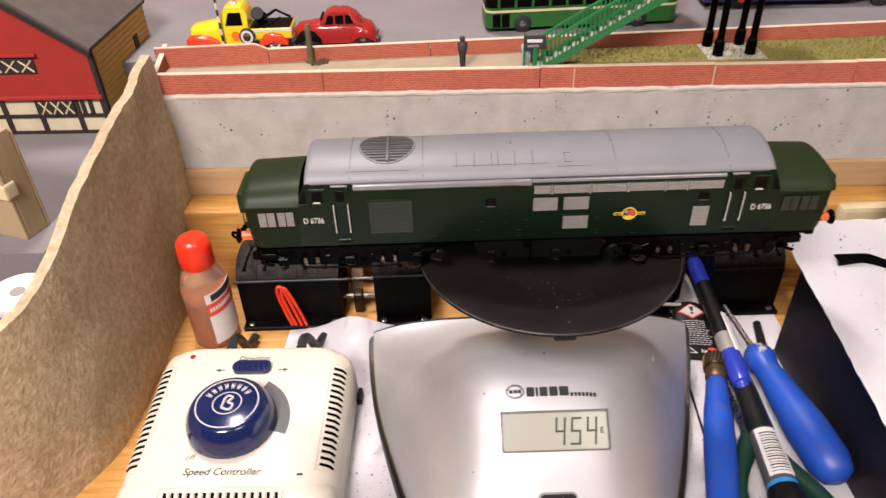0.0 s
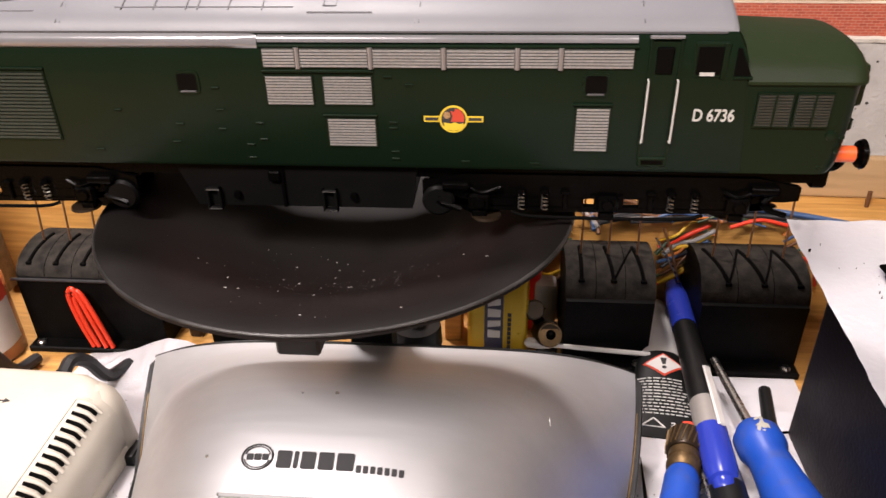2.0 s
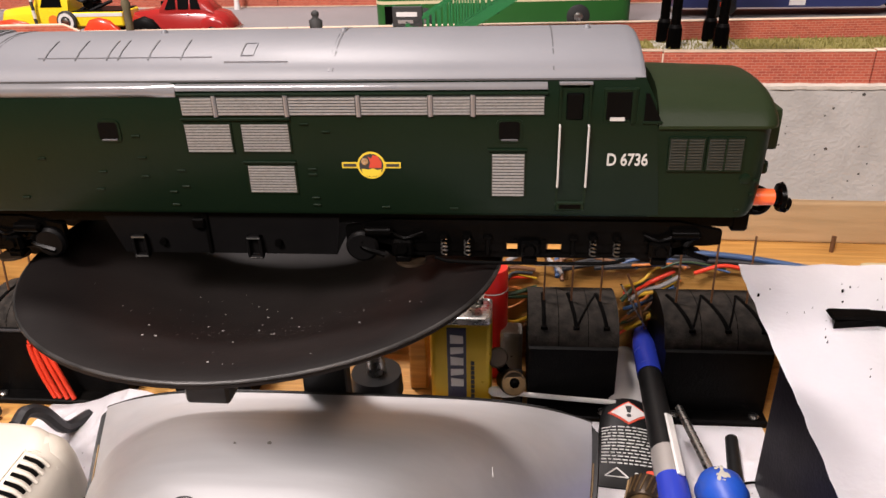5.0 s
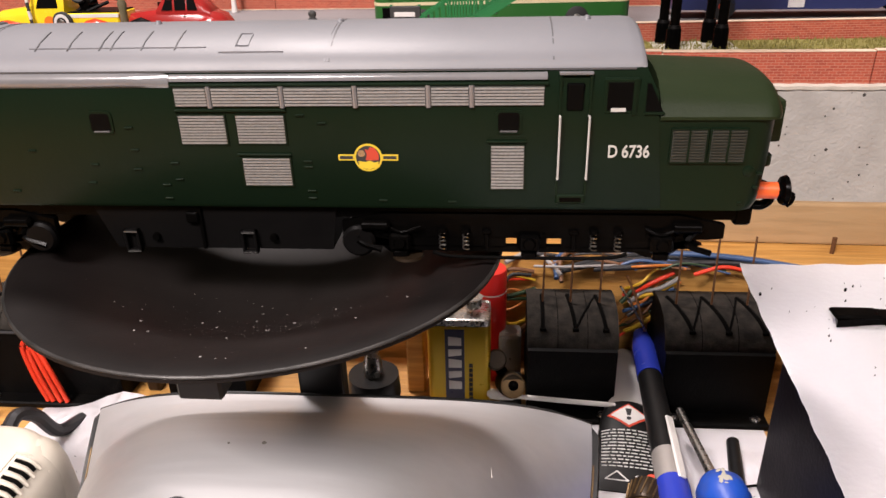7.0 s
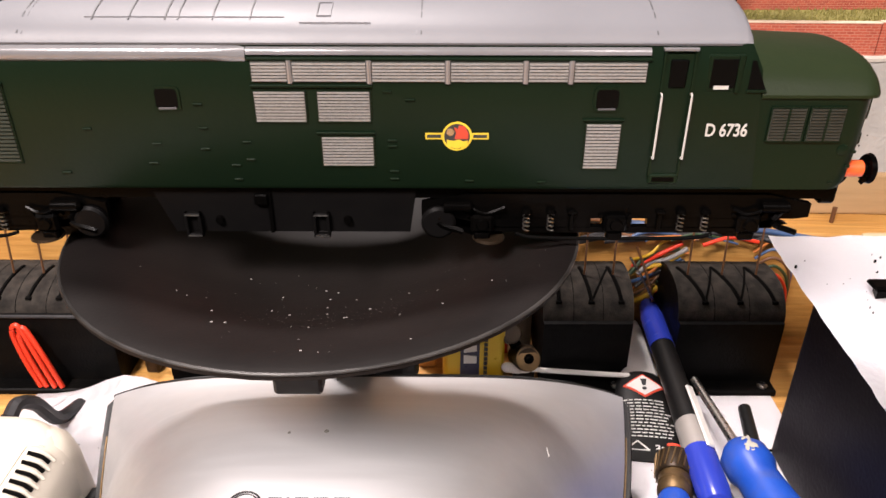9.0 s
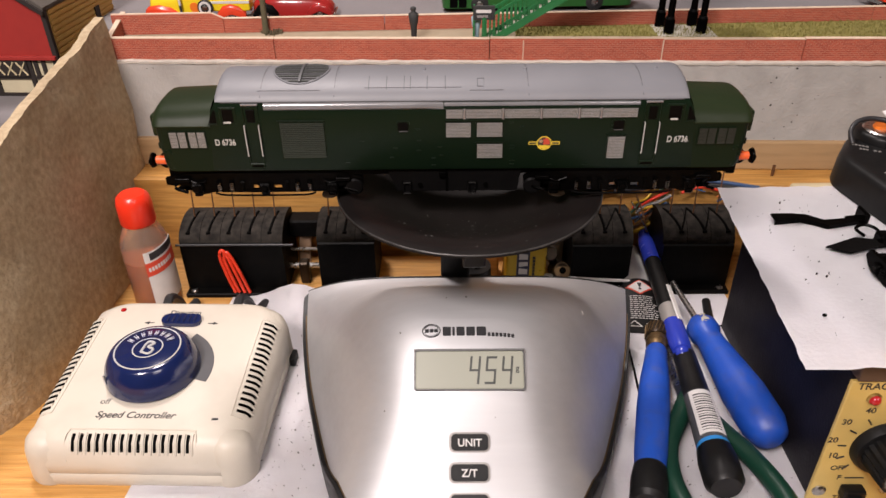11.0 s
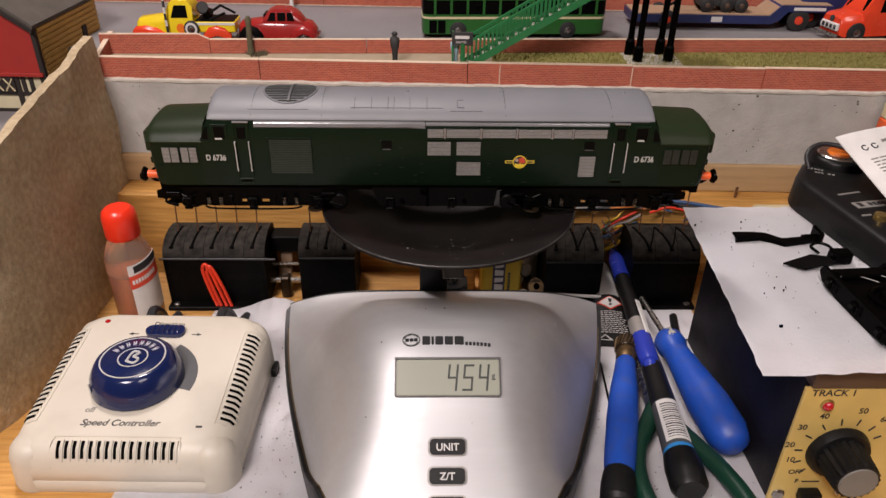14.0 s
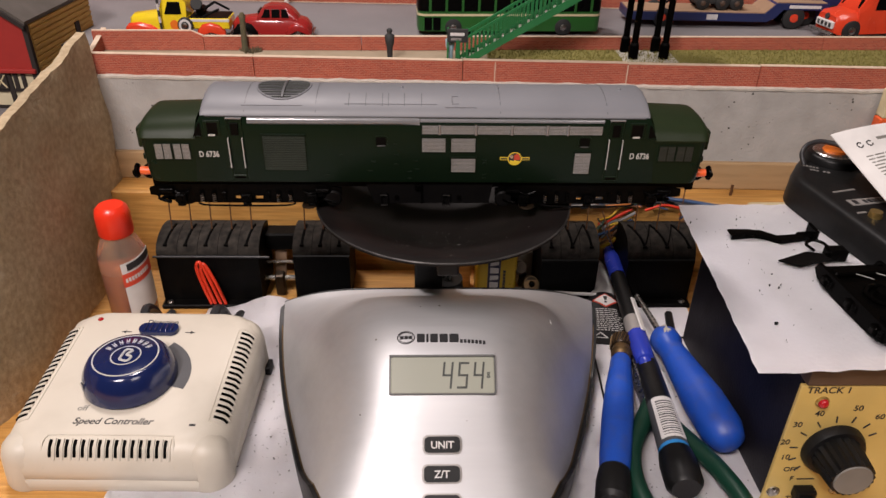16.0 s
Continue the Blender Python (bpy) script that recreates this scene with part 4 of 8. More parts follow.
for e in (-1, 1):
    c = e * 72.5 - 3.5
    bog = lp("bogie_frame", bx(c - 38, c + 38, -12.0, 12.0, 9.6, 12.0, 0.5), BLACK, None, "black six-wheel bogie")
    for s in (-1, 1):
        def side(bm, pts, y=14.2, d=1.6):
            slab(bm, pts, lambda u, v, w: (u, s * (y + w), v), d)
            return bm
        frame_bm = side(nb(), [(c - 40, 7.6), (c - 37, 7.2), (c + 37, 7.2), (c + 40, 7.6), (c + 40, 10.6), (c + 31, 12.6), (c - 31, 12.6), (c - 40, 10.6)])
        for q0, q1 in ((-33, -4.9), (-2.6, 3.6), (6.8, 33)):
            side(frame_bm, [(c + q0, 5.0), (c + q1, 5.0), (c + q1, 7.3), (c + q0, 7.3)])
        side(frame_bm, [(c - 36, 6.0), (c - 26, 4.2), (c - 13, 3.9), (c + 13, 3.9), (c + 26, 4.2), (c + 36, 6.0), (c + 33, 7.2), (c + 24, 5.2), (c - 24, 5.2), (c - 33, 7.2)])
        lp("side_frame", frame_bm, BLACK, bog)
        for dx in (-27.5, 0.0, 27.5):
            ab = lp("axlebox", bx(c + dx - 2.4, c + dx + 2.4, min(s * 15.6, s * 17.4), max(s * 15.6, s * 17.4), 4.4, 8.4, 0.6), BLACK, bog)
            lp("axlebox_cover", turned(nb(), (c + dx, s * 17.3, 6.5), (c + dx, s * 18.0, 6.5), ((0, 1.5), (1, 1.1)), 12), BLACK, ab)
            lp("axlebox_lug", bx(c + dx - 1.7, c + dx + 1.7, min(s * 15.4, s * 17.0), max(s * 15.4, s * 17.0), 2.6, 4.5, 0.4), BLACK, ab)
            for q in (-3.0, 3.0):
                lp("horn_bolt", turned(nb(), (c + dx + q, s * 15.7, 8.0), (c + dx + q, s * 16.4, 8.0), ((0, 0.5), (1, 0.4)), 8), BLACK, bog)
        for dx in (-18.4, -13.4, 13.4, 18.4):
            bm = nb()
            tube(bm, [(c + dx + 0.66 * math.cos(a), s * (16.6 + 0.66 * math.sin(a)), 4.9 + 0.32 * a / 2.2) for a in np.linspace(0, 2 * math.pi * 4.2, 40)], 0.15, 5, 0)
            # bright steel stands in for white glints on the dark spring
            lp("spring", bm, STEEL, bog)
            lp("spring_cup", turned(nb(), (c + dx, s * 16.4, 8.8), (c + dx, s * 16.4, 9.6), ((0, 1.1), (1, 0.8)), 10), BLACK, bog)
        bm = nb()
        tube(bm, [(c - 20.5, s * 16.2, 3.9), (c - 16, s * 16.6, 3.1), (c, s * 16.6, 2.9), (c + 16, s * 16.6, 3.1), (c + 20.5, s * 16.2, 3.9)], 0.42, 6, 4)
        lp("spring_beam", bm, DARKSLOT, bog)
        for dx in (-34.5, 34.5):
            bm = nb()
            tube(bm, [(c + dx, s * 15.8, 9.8), (c + dx - 2.0, s * 16.6, 6.6), (c + dx + 3.0, s * 16.8, 4.6)], 0.7, 6, 4)
            lp("brake_gear", bm, BLACK, bog)
            bm = nb()
            tube(bm, [(c + dx * 0.78 - 3, s * 16.4, 9.8), (c + dx * 0.78, s * 17.0, 8.8), (c + dx * 0.78 + 4, s * 17.0, 10.2)], 0.4, 6, 4)
            lp("brake_pipe", bm, BLACK, bog)
            lp("brake_cylinder", turned(nb(), (c + dx * 0.94 - 3, s * 16.6, 10.2), (c + dx * 0.94 + 3, s * 16.6, 10.2), ((0, 1.2), (0.9, 1.2), (1, 0.6)), 12), BLACK, bog)
        for dx in (-9.0, 9.2):
            lp("hanger", bx(c + dx - 0.5, c + dx + 0.5, min(s * 15.4, s * 16.6), max(s * 15.4, s * 16.6), 4.6, 9.4, 0.2), BLACK, bog)
            lp("hanger_nut", bx(c + dx - 1.0, c + dx + 1.0, min(s * 15.6, s * 16.9), max(s * 15.6, s * 16.9), 8.4, 9.2, 0.2), BLACK, bog)
    for dx in (-27.5, 27.5):
        for s in (-1, 1):
            wheel = lp("wheel", turned(nb(), (c + dx, s * 7.4, 7.0), (c + dx, s * 10.2, 7.0), ((0, 7.6), (0.25, 7.6), (0.3, 7.0), (1, 6.9)), 24), DARKGREY, bog, "dark steel wheel")
        lp("axle", rod(nb(), (c + dx, -12.0, 7.0), (c + dx, 12.0, 7.0), 1.0), STEEL, bog)
    lp("shoe_plate", turned(nb(), (c - e * 26.0, -15.2, 2.4), (c - e * 26.0, -15.2, 3.0), ((0, 3.4), (1, 3.2)), 18, True), AGEDBRASS, bog)
    lp("guard_plate", turned(nb(), (c - e * 36.5, -15.6, 6.4), (c - e * 36.5, -17.0, 6.4), ((0, 3.6), (0.6, 3.6), (1, 3.0)), 20), DARKGREY, bog)


# kitchen scale with a round dark pan
SX = 0.0080
scale = thing("kitchen_scale", (SX, 0.0, 0.0), "silver and black digital kitchen scale with a dark round pan", "kitchen scale")


HALF_WIDTH = (-236.763, -11.1979, -0.78732, 0.314479, 0.0749528)
CROWN = (1370.26, 76.0417, -13.73103, -0.275417, 0.0785732)
FACE_BACK, FACE_FRONT = 0.0575, -0.0905


def along(y, low, mid, high):
    """A smooth run of three values, at y = -0.06, 0 and 0.06."""
    return low * y * (y - 0.06) / 0.0072 + mid * (1 - (y / 0.06) ** 2) + high * y * (y + 0.06) / 0.0072


def face_section(y):
    """The arched hood across at y: middle, half width, crown height, edge height, squareness."""
    crown = float(np.polyval(CROWN, max(y, -0.082)))
    edge = min(max(0.012, along(max(y, -0.06), 0.0269, 0.0048, 0.0410)), crown - 0.004)
    square = min(4.5, max(3.4, along(y, 0.473, 3.549, 6.283)))
    return 0.0006 + 0.0298 * y, float(np.polyval(HALF_WIDTH, y)), crown, edge, square


def face_z(x, y):
    mid, half, crown, edge, square = face_section(y)
    return edge + (crown - edge) * max(0.0, 1 - abs((x - mid) / half) ** square)


def face_rows(grow=0.0, drop=0.0, n=48, m=48):
    rows_ = []
    for j in range(n + 1):
        y = FACE_BACK + (FACE_FRONT - FACE_BACK) * j / n
        mid, half, crown, edge, square = face_section(y)
        row = []
        for i in range(m + 1):
            u = math.sin(math.pi * (i / m - 0.5))
            row.append((mid + (half + grow) * u, y, edge + (crown - edge) * max(0.0, 1 - abs(u) ** square) - drop))
        rows_.append(row)
    return rows_


def sheet_rows(bm, rows_):
    vs = [[bm.verts.new(q) for q in row] for row in rows_]
    for a, b in zip(vs, vs[1:]):
        for i in range(len(a) - 1):
            bm.faces.new((a[i], a[i + 1], b[i + 1], b[i]))
    return vs


def base_shell():
    """Black body under the face: a lining sheet, a back, a front and skirts down to the bench."""
    bm = nb()
    vs = sheet_rows(bm, face_rows(-0.0015, 0.0014))
    rim = [r[0] for r in vs] + vs[-1][1:-1] + [r[-1] for r in vs[::-1]] + vs[0][-2:0:-1]
    loops = [rim]
    for out, lift in ((0.0040, 0.0016), (0.0046, 0.0), (0.0040, -1.0)):
        ring = []
        for v in rim:
            away = Vector((v.co.x, (v.co.y + 0.016) * 0.5, 0)).normalized() if abs(v.co.y - FACE_BACK) > 1e-5 else Vector((0, 0.35, 0))
            ring.append(bm.verts.new((v.co.x + away.x * out, v.co.y + away.y * out, max(0.0, v.co.z + lift))))
        loops.append(ring)
    for a, b in zip(loops, loops[1:]):
        for i in range(len(rim)):
            j = (i + 1) % len(rim)
            bm.faces.new((a[i], a[j], b[j], b[i]))
    return bm


part("base", base_shell(), BLKPLASTIC, scale, "black plastic base with a rim round the face", 40)
bm = nb()
sheet_rows(bm, face_rows())
face = part("face", bm, ALU, scale, "brushed silver front face", 50)
bm = nb()
solid = face_rows()
for side in (0, -1):
    tube(bm, [(r[side][0] * 1.006, r[side][1], r[side][2] - 0.0004) for r in solid[3:]], 0.00030, 6, 0)
part("trim_line", bm, COPPERDULL, scale)
bm = nb()
tube(bm, [(q[0], q[1] + 0.0004, q[2] - 0.0008) for q in solid[0]], 0.0009, 6, 0)
part("back_bead", bm, BLKPLASTIC, scale)


def on_face(x, y, lift=0.0):
    """A pose on the curved face, its z along the face's normal."""
    d = 0.0006
    n = Vector((-(face_z(x + d, y) - face_z(x - d, y)) / (2 * d), -(face_z(x, y + d) - face_z(x, y - d)) / (2 * d), 1)).normalized()
    u = (Vector((1, 0, 0)) - n * n.x).normalized()
    v = n.cross(u)
    m = Matrix(((u.x, v.x, n.x, x), (u.y, v.y, n.y, y), (u.z, v.z, n.z, face_z(x, y)), (0, 0, 0, 1)))
    return m @ Matrix.Translation((0, 0, lift))


def face_plate(name, at, x0, x1, y0, y1, h, material, parent, low=-0.0012, r=0.001, label=""):
    """A flat plate on the face, its outline given round the place at."""
    m, bm = on_face(*at), nb()
    xc, yc = (x0 + x1) / 2, (y0 + y1) / 2
    pts = round_rect(x0, x1, y0, y1, r)
    loft(bm, [[m @ Vector((u, v, low)) for u, v in pts], [m @ Vector((u, v, h * 0.8)) for u, v in pts], [m @ Vector((xc + (u - xc) * 0.98, yc + (v - yc) * 0.96, h)) for u, v in pts]])
    return part(name, bm, material, parent, label)


LCD_AT = (0.0008, -0.0382)
bezel = face_plate("display_bezel", LCD_AT, -0.0226, 0.0228, -0.0083, 0.0084, 0.0006, BEZELGREY, scale, -0.004)
face_plate("display", LCD_AT, -0.0219, 0.0221, -0.0076, 0.0077, 0.0009, LCDMAT, bezel, label="greenish grey liquid crystal display")


def digit(bm, ch, x, y, w, h, m):
    segs = {"4": "fgbc", "5": "afgcd"}[ch]
    t = 0.0013
    rects = {"a": (0, h - t, w, h), "d": (0, 0, w, t), "g": (0, h / 2 - t / 2, w, h / 2 + t / 2), "f": (0, h / 2, t, h), "e": (0, 0, t, h / 2), "b": (w - t, h / 2, w, h), "c": (w - t, 0, w, h / 2)}
    for s in segs:
        a, b, c, d = rects[s]
        sh = 0.10
        g = 0.0002
        pts = [(a + g, b + g), (c - g, b + g), (c - g, d - g), (a + g, d - g)]
        loft(bm, [[m @ Vector((x + u + sh * v, y + v, k)) for u, v in pts] for k in (0.0, 0.00015)])


m = on_face(*LCD_AT, 0.0009)
for k, ch in enumerate("454"):
    bm = nb()
    digit(bm, ch, -0.0008 + 0.0066 * k, -0.0060, 0.0048, 0.0117, m)
    part("digit", bm, LCDDARK, bezel)
letters("unit_mark", "g", 0.0036, on_face(*LCD_AT, 0.00095) @ Matrix.Translation((0.0196, 0.0006, 0)), LCDDARK, bezel, "", 0.00005)
face_plate("display_lip", LCD_AT, -0.0226, 0.0228, 0.0078, 0.0086, 0.0017, BEZELGREY, bezel, -0.004, 0.0003)
# maker's mark as plain shapes
BADGE_AT, MAKER_AT = (-0.0148, -0.0236), (-0.0008, -0.0241)
bm = nb()
mb = on_face(*BADGE_AT)
tube(bm, [mb @ Vector((0.0037 * math.cos(a), 0.0030 * math.sin(a), 0.0002)) for a in np.linspace(0, 2 * math.pi, 33)], 0.0002, 6, 0)
logo = part("maker_badge", bm, INK, scale)
bm = nb()
for a0, a1 in ((0.25, 2.9), (3.4, 6.0)):
    tube(bm, [mb @ Vector((0.0031 * math.cos(a), 0.0025 * math.sin(a), 0.0002)) for a in np.linspace(a0, a1, 14)], 0.00014, 6, 0)
part("badge_ring", bm, INK, logo)
for x0, x1 in ((-0.0026, -0.0010), (-0.0007, 0.0009), (0.0012, 0.0027)):
    face_plate("badge_bar", BADGE_AT, x0, x1, -0.0007, 0.0008, 0.0003, INK, logo, r=0.0002)
for x0, x1 in ((-0.0092, -0.0058), (-0.0052, -0.0042), (-0.0035, -0.0001), (0.0006, 0.0042), (0.0049, 0.0089)):
    face_plate("maker_bar", MAKER_AT, x0, x1, -0.0020, 0.0021, 0.0003, INK, scale, r=0.0004)
for k in range(7):
    x = 0.0093 + 0.00165 * k
    bm = nb()
    mt = on_face(x, -0.0253)
    loft(bm, [[mt @ Vector((u, v, w)) for u, v in round_rect(-0.0006, 0.0006, -0.0009, 0.0008, 0.0002)] for w in (-0.0006, 0.0002)])
    part("maker_bar", bm, INK, scale)
for x, y, word in ((0.0005, -0.0588, "UNIT"), (0.0003, -0.0671, "Z/T"), (0.0002, -0.0759, "")):
    b = face_plate("button", (x, y), -0.0081, 0.0081, -0.0038, 0.0039, 0.0012, PENGREY, scale, r=0.0022)
    face_plate("button_face", (x, y), -0.0074, 0.0074, -0.0032, 0.0033, 0.0022, BLKPLASTIC, b, r=0.0018)
    if word:
        letters("button_text", word, 0.0041, on_face(x, y, 0.0023) @ Matrix.Translation((0, -0.0002, 0)), LABELWHITE, b, "", 0.00005)
rng = random.Random(12)
for x, y, q in ((0.0002, -0.0040, 0.0007), (-0.034, -0.047, 0.0005), (-0.0085, -0.0045, 0.0004), (0.011, -0.052, 0.0003), (-0.028, -0.022, 0.0005)):
    mt = on_face(x, y)
    bm = nb()
    turned(bm, mt @ Vector((0, 0, -0.0002)), mt @ Vector((0, 0, 0.0002)), ((0, q), (1, q * 0.7)), 8)
    part("face_spot", bm, GREYINK, scale)
mt = on_face(0.0554, 0.0100)
part("face_scratch", rod(nb(), mt @ Vector((0.0002, -0.0016, 0.0)), mt @ Vector((-0.0001, 0.0014, 0.0)), 0.00016, 0.0001, 6), LABELWHITE, scale)
part("stem", bx(-0.0116, 0.0040, 0.0600, 0.0690, 0.0, 0.1230, 0.0015, 2), BLKPLASTIC, scale, "black column carrying the pan")
part("pan_catch", bx(-0.0020, 0.0066, -0.0340, -0.0285, 0.1152, 0.1216, 0.0006), BLKPLASTIC, scale, "small black catch under the pan")


def pan_profile():
    top = [(0.0, 0.1122), (0.012, 0.1124), (0.020, 0.1137), (0.030, 0.1172), (0.040, 0.1216), (0.048, 0.1243), (0.0535, 0.1258), (0.0556, 0.1257)]
    under = [(0.0560, 0.1244), (0.0535, 0.1236), (0.046, 0.1216), (0.034, 0.1170), (0.024, 0.1125), (0.022, 0.1090), (0.0, 0.1090)]
    return top, under


def revolve(profile, cx, cy, seg=72, caps=True):
    bm = nb()
    rings = [[(cx + r * math.cos(2 * math.pi * k / seg), cy + r * math.sin(2 * math.pi * k / seg), z) for k in range(seg)] for r, z in profile]
    return loft(bm, rings, True, caps)


top, under = pan_profile()
pan = part("pan", revolve([(max(r, 0.0005), z) for r, z in top + under], 0.0016, 0.0148), PANMAT, scale, "round black shallow weighing pan", 50)
part("pan_rim", revolve([(0.0556, 0.12578), (0.0558, 0.12585), (0.0561, 0.12575), (0.0562, 0.1254), (0.0558, 0.1250)], 0.0016, 0.0148, 72, False), PANEDGE, pan, "worn bright pan edge", 60)
bm = nb()
for k in range(300):
    if k < 60:
        r, a = rng.uniform(0.008, 0.05), rng.uniform(-2.9, -0.25)
    else:
        r, a = rng.gauss(0.0265, 0.0035), rng.gauss(-1.35, 0.55)
    z = float(np.interp(r, [p[0] for p in top], [p[1] for p in top]))
    s = (rng.choice((0.00006, 0.00009, 0.00012, 0.0002)) if k < 75 else 0.00005) * rng.uniform(0.6, 1.2)
    x, y = 0.0016 + r * math.cos(a), 0.0148 + r * math.sin(a)
    box(bm, x - s, x + s, y - s * 0.7, y + s * 0.7, z - 0.0001, z + s * 0.5)
part("dust_specks", bm, SPECK, pan, "white dust specks")

# train speed controller
ctl = thing("speed_controller", (-0.1402, 0.0075, 0.0), "cream plastic train speed controller with a blue knob", "speed controller", "", "", -1.5)


def ctl_z(y):
    return 0.0272 + 0.08 * (y + 0.0375)


def ctl_ring(hx, y0, y1, z, r, taper=0.0):
    return [(u * (1 + taper * v), v, z if not callable(z) else z(v)) for u, v in round_rect(-hx, hx, y0, y1, r, 6)]


bm = nb()
loft(bm, [ctl_ring(0.0515, -0.0478, 0.0485, 0.0, 0.013), ctl_ring(0.0525, -0.0486, 0.0491, 0.002, 0.013), ctl_ring(0.0525, -0.0486, 0.0491, 0.0078, 0.013), ctl_ring(0.0521, -0.0482, 0.0489, 0.0082, 0.013), ctl_ring(0.0524, -0.0485, 0.0491, 0.0086, 0.013), ctl_ring(0.0524, -0.0484, 0.0490, lambda v: ctl_z(v) - 0.0125, 0.013), ctl_ring(0.0510, -0.0470, 0.0485, lambda v: ctl_z(v) - 0.0070, 0.0135), ctl_ring(0.0478, -0.0440, 0.0473, lambda v: ctl_z(v) - 0.0022, 0.0135), ctl_ring(0.0442, -0.0406, 0.0459, lambda v: ctl_z(v) - 0.0004, 0.0132), ctl_ring(0.0405, -0.0372, 0.0440, lambda v: ctl_z(v), 0.012)])
part("case", bm, CREAM, ctl, "cream plastic case with rounded corners", 50)


def ctl_plate(name, pts, h, material, parent=ctl, z=None, label=""):
    bm = nb()
    loft(bm, [[(u, v, ctl_z(v) - 0.0008) for u, v in pts], [(u, v, ctl_z(v) + h) for u, v in pts]])
    return part(name, bm, material, parent, label)


def ctl_at(x, y, lift):
    return Matrix.Translation((x, y, ctl_z(y) + lift)) @ Matrix.Rotation(math.atan(0.08), 4, "X")


KX, KY = -0.0033, -0.0027
dial = ctl_plate("dial_arc", arc(KX, KY, 0.0285, -15, 62, 12) + arc(KX, KY, 0.0215, 62, -15, 12), 0.0002, TOOLGREY)
kz = ctl_z(KY)
knob = part("knob", turned(nb(), (KX, KY, kz - 0.0004), (KX, KY, kz + 0.0140), ((0, 0.0222), (0.25, 0.0222), (0.5, 0.0213), (0.75, 0.0197), (0.92, 0.0180), (0.97, 0.0172), (1.0, 0.0163)), 48), NAVY, ctl, "glossy navy blue speed knob", 50)


def ring_plate(r0, r1, z, n=48):
    bm = nb()
    loft(bm, [[(KX + r0 * math.cos(2 * math.pi * k / n), KY + r0 * math.sin(2 * math.pi * k / n), z) for k in range(n)], [(KX + r1 * math.cos(2 * math.pi * k / n), KY + r1 * math.sin(2 * math.pi * k / n), z) for k in range(n)], [(KX + r1 * math.cos(2 * math.pi * k / n), KY + r1 * math.sin(2 * math.pi * k / n), z + 0.00012) for k in range(n)], [(KX + r0 * math.cos(2 * math.pi * k / n), KY + r0 * math.sin(2 * math.pi * k / n), z + 0.00012) for k in range(n)]], True, False)
    return bm


zt = kz + 0.0140
part("knob_ring", ring_plate(0.0148, 0.0155, zt), WHITE, knob)
part("knob_ring", ring_plate(0.0066, 0.0072, zt), WHITE, knob)
# maker's arc and curl as plain strokes
for k in range(8):
    a0 = 158 - 16.5 * k
    for q in ((0.3, 2.2), (5.5, 2.2)):
        pts = arc(KX, KY, 0.0128, a0 - q[0] - q[1], a0 - q[0], 3) + arc(KX, KY, 0.0094, a0 - q[0], a0 - q[0] - q[1], 3)
        part("maker_bar", loft(nb(), [[(u, v, zt + z) for u, v in pts] for z in (0.0, 0.00012)]), WHITE, knob)
    pts = arc(KX, KY, 0.0115, a0 - 9, a0 - 1, 3) + arc(KX, KY, 0.0107, a0 - 1, a0 - 9, 3)
    part("maker_bar", loft(nb(), [[(u, v, zt + z) for u, v in pts] for z in (0.0, 0.00014)]), WHITE, knob)
bm = nb()
tube(bm, [(KX - 0.0022, KY - 0.003, zt), (KX - 0.0012, KY + 0.004, zt), (KX + 0.0022, KY + 0.0035, zt), (KX + 0.0002, KY + 0.0006, zt), (KX + 0.0030, KY - 0.001, zt), (KX + 0.0018, KY - 0.0042, zt), (KX - 0.0022, KY - 0.003, zt)], 0.00065, 6, 5)
part("maker_curl", bm, WHITE, knob)
part("pointer", bx(KX - 0.0172, KX - 0.0166, KY - 0.0146, KY - 0.0134, kz + 0.0030, kz + 0.0090), WHITE, knob)
sw = ctl_plate("direction_switch", round_rect(-0.0108, 0.0100, 0.0275, 0.0352, 0.0036), 0.0022, NAVY)
for k in range(6):
    part("grip_rib", bx(-0.0076 + 0.0028 * k, -0.0064 + 0.0028 * k, 0.0285, 0.0342, ctl_z(0.031) + 0.0012, ctl_z(0.031) + 0.0030, 0.0004), NAVY, sw)
letters("caption", "Direction", 0.0043, ctl_at(-0.0004, 0.0382, 0.0), INK, ctl, "", 0.00008)
letters("caption", "off", 0.0045, ctl_at(-0.0192, -0.0230, 0.0), GREYINK, ctl, "", 0.00008)
letters("caption", "Speed Controller", 0.0052, ctl_at(-0.0022, -0.0308, 0.0), INK, ctl, "", 0.00008, shear=0.2)
for x, q in ((-0.0175, -1), (0.0165, 1)):
    pts = [(x - q * 0.0028, 0.0300), (x - q * 0.0028, 0.0306), (x, 0.0306), (x, 0.0314), (x + q * 0.0026, 0.0303), (x, 0.0292), (x, 0.0300)]
    ctl_plate("arrow", pts, 0.0001, INK)
ctl_plate("print_bar", round_rect(0.0335, 0.0365, -0.0330, -0.0318, 0.0003), 0.0001, INK)
part("lamp", turned(nb(), (-0.0348, 0.0400, ctl_z(0.0400) - 0.001), (-0.0348, 0.0400, ctl_z(0.0400) + 0.0008), ((0, 0.0016), (0.7, 0.0015), (1, 0.0008)), 14), LEDRED, ctl, "small red lamp")


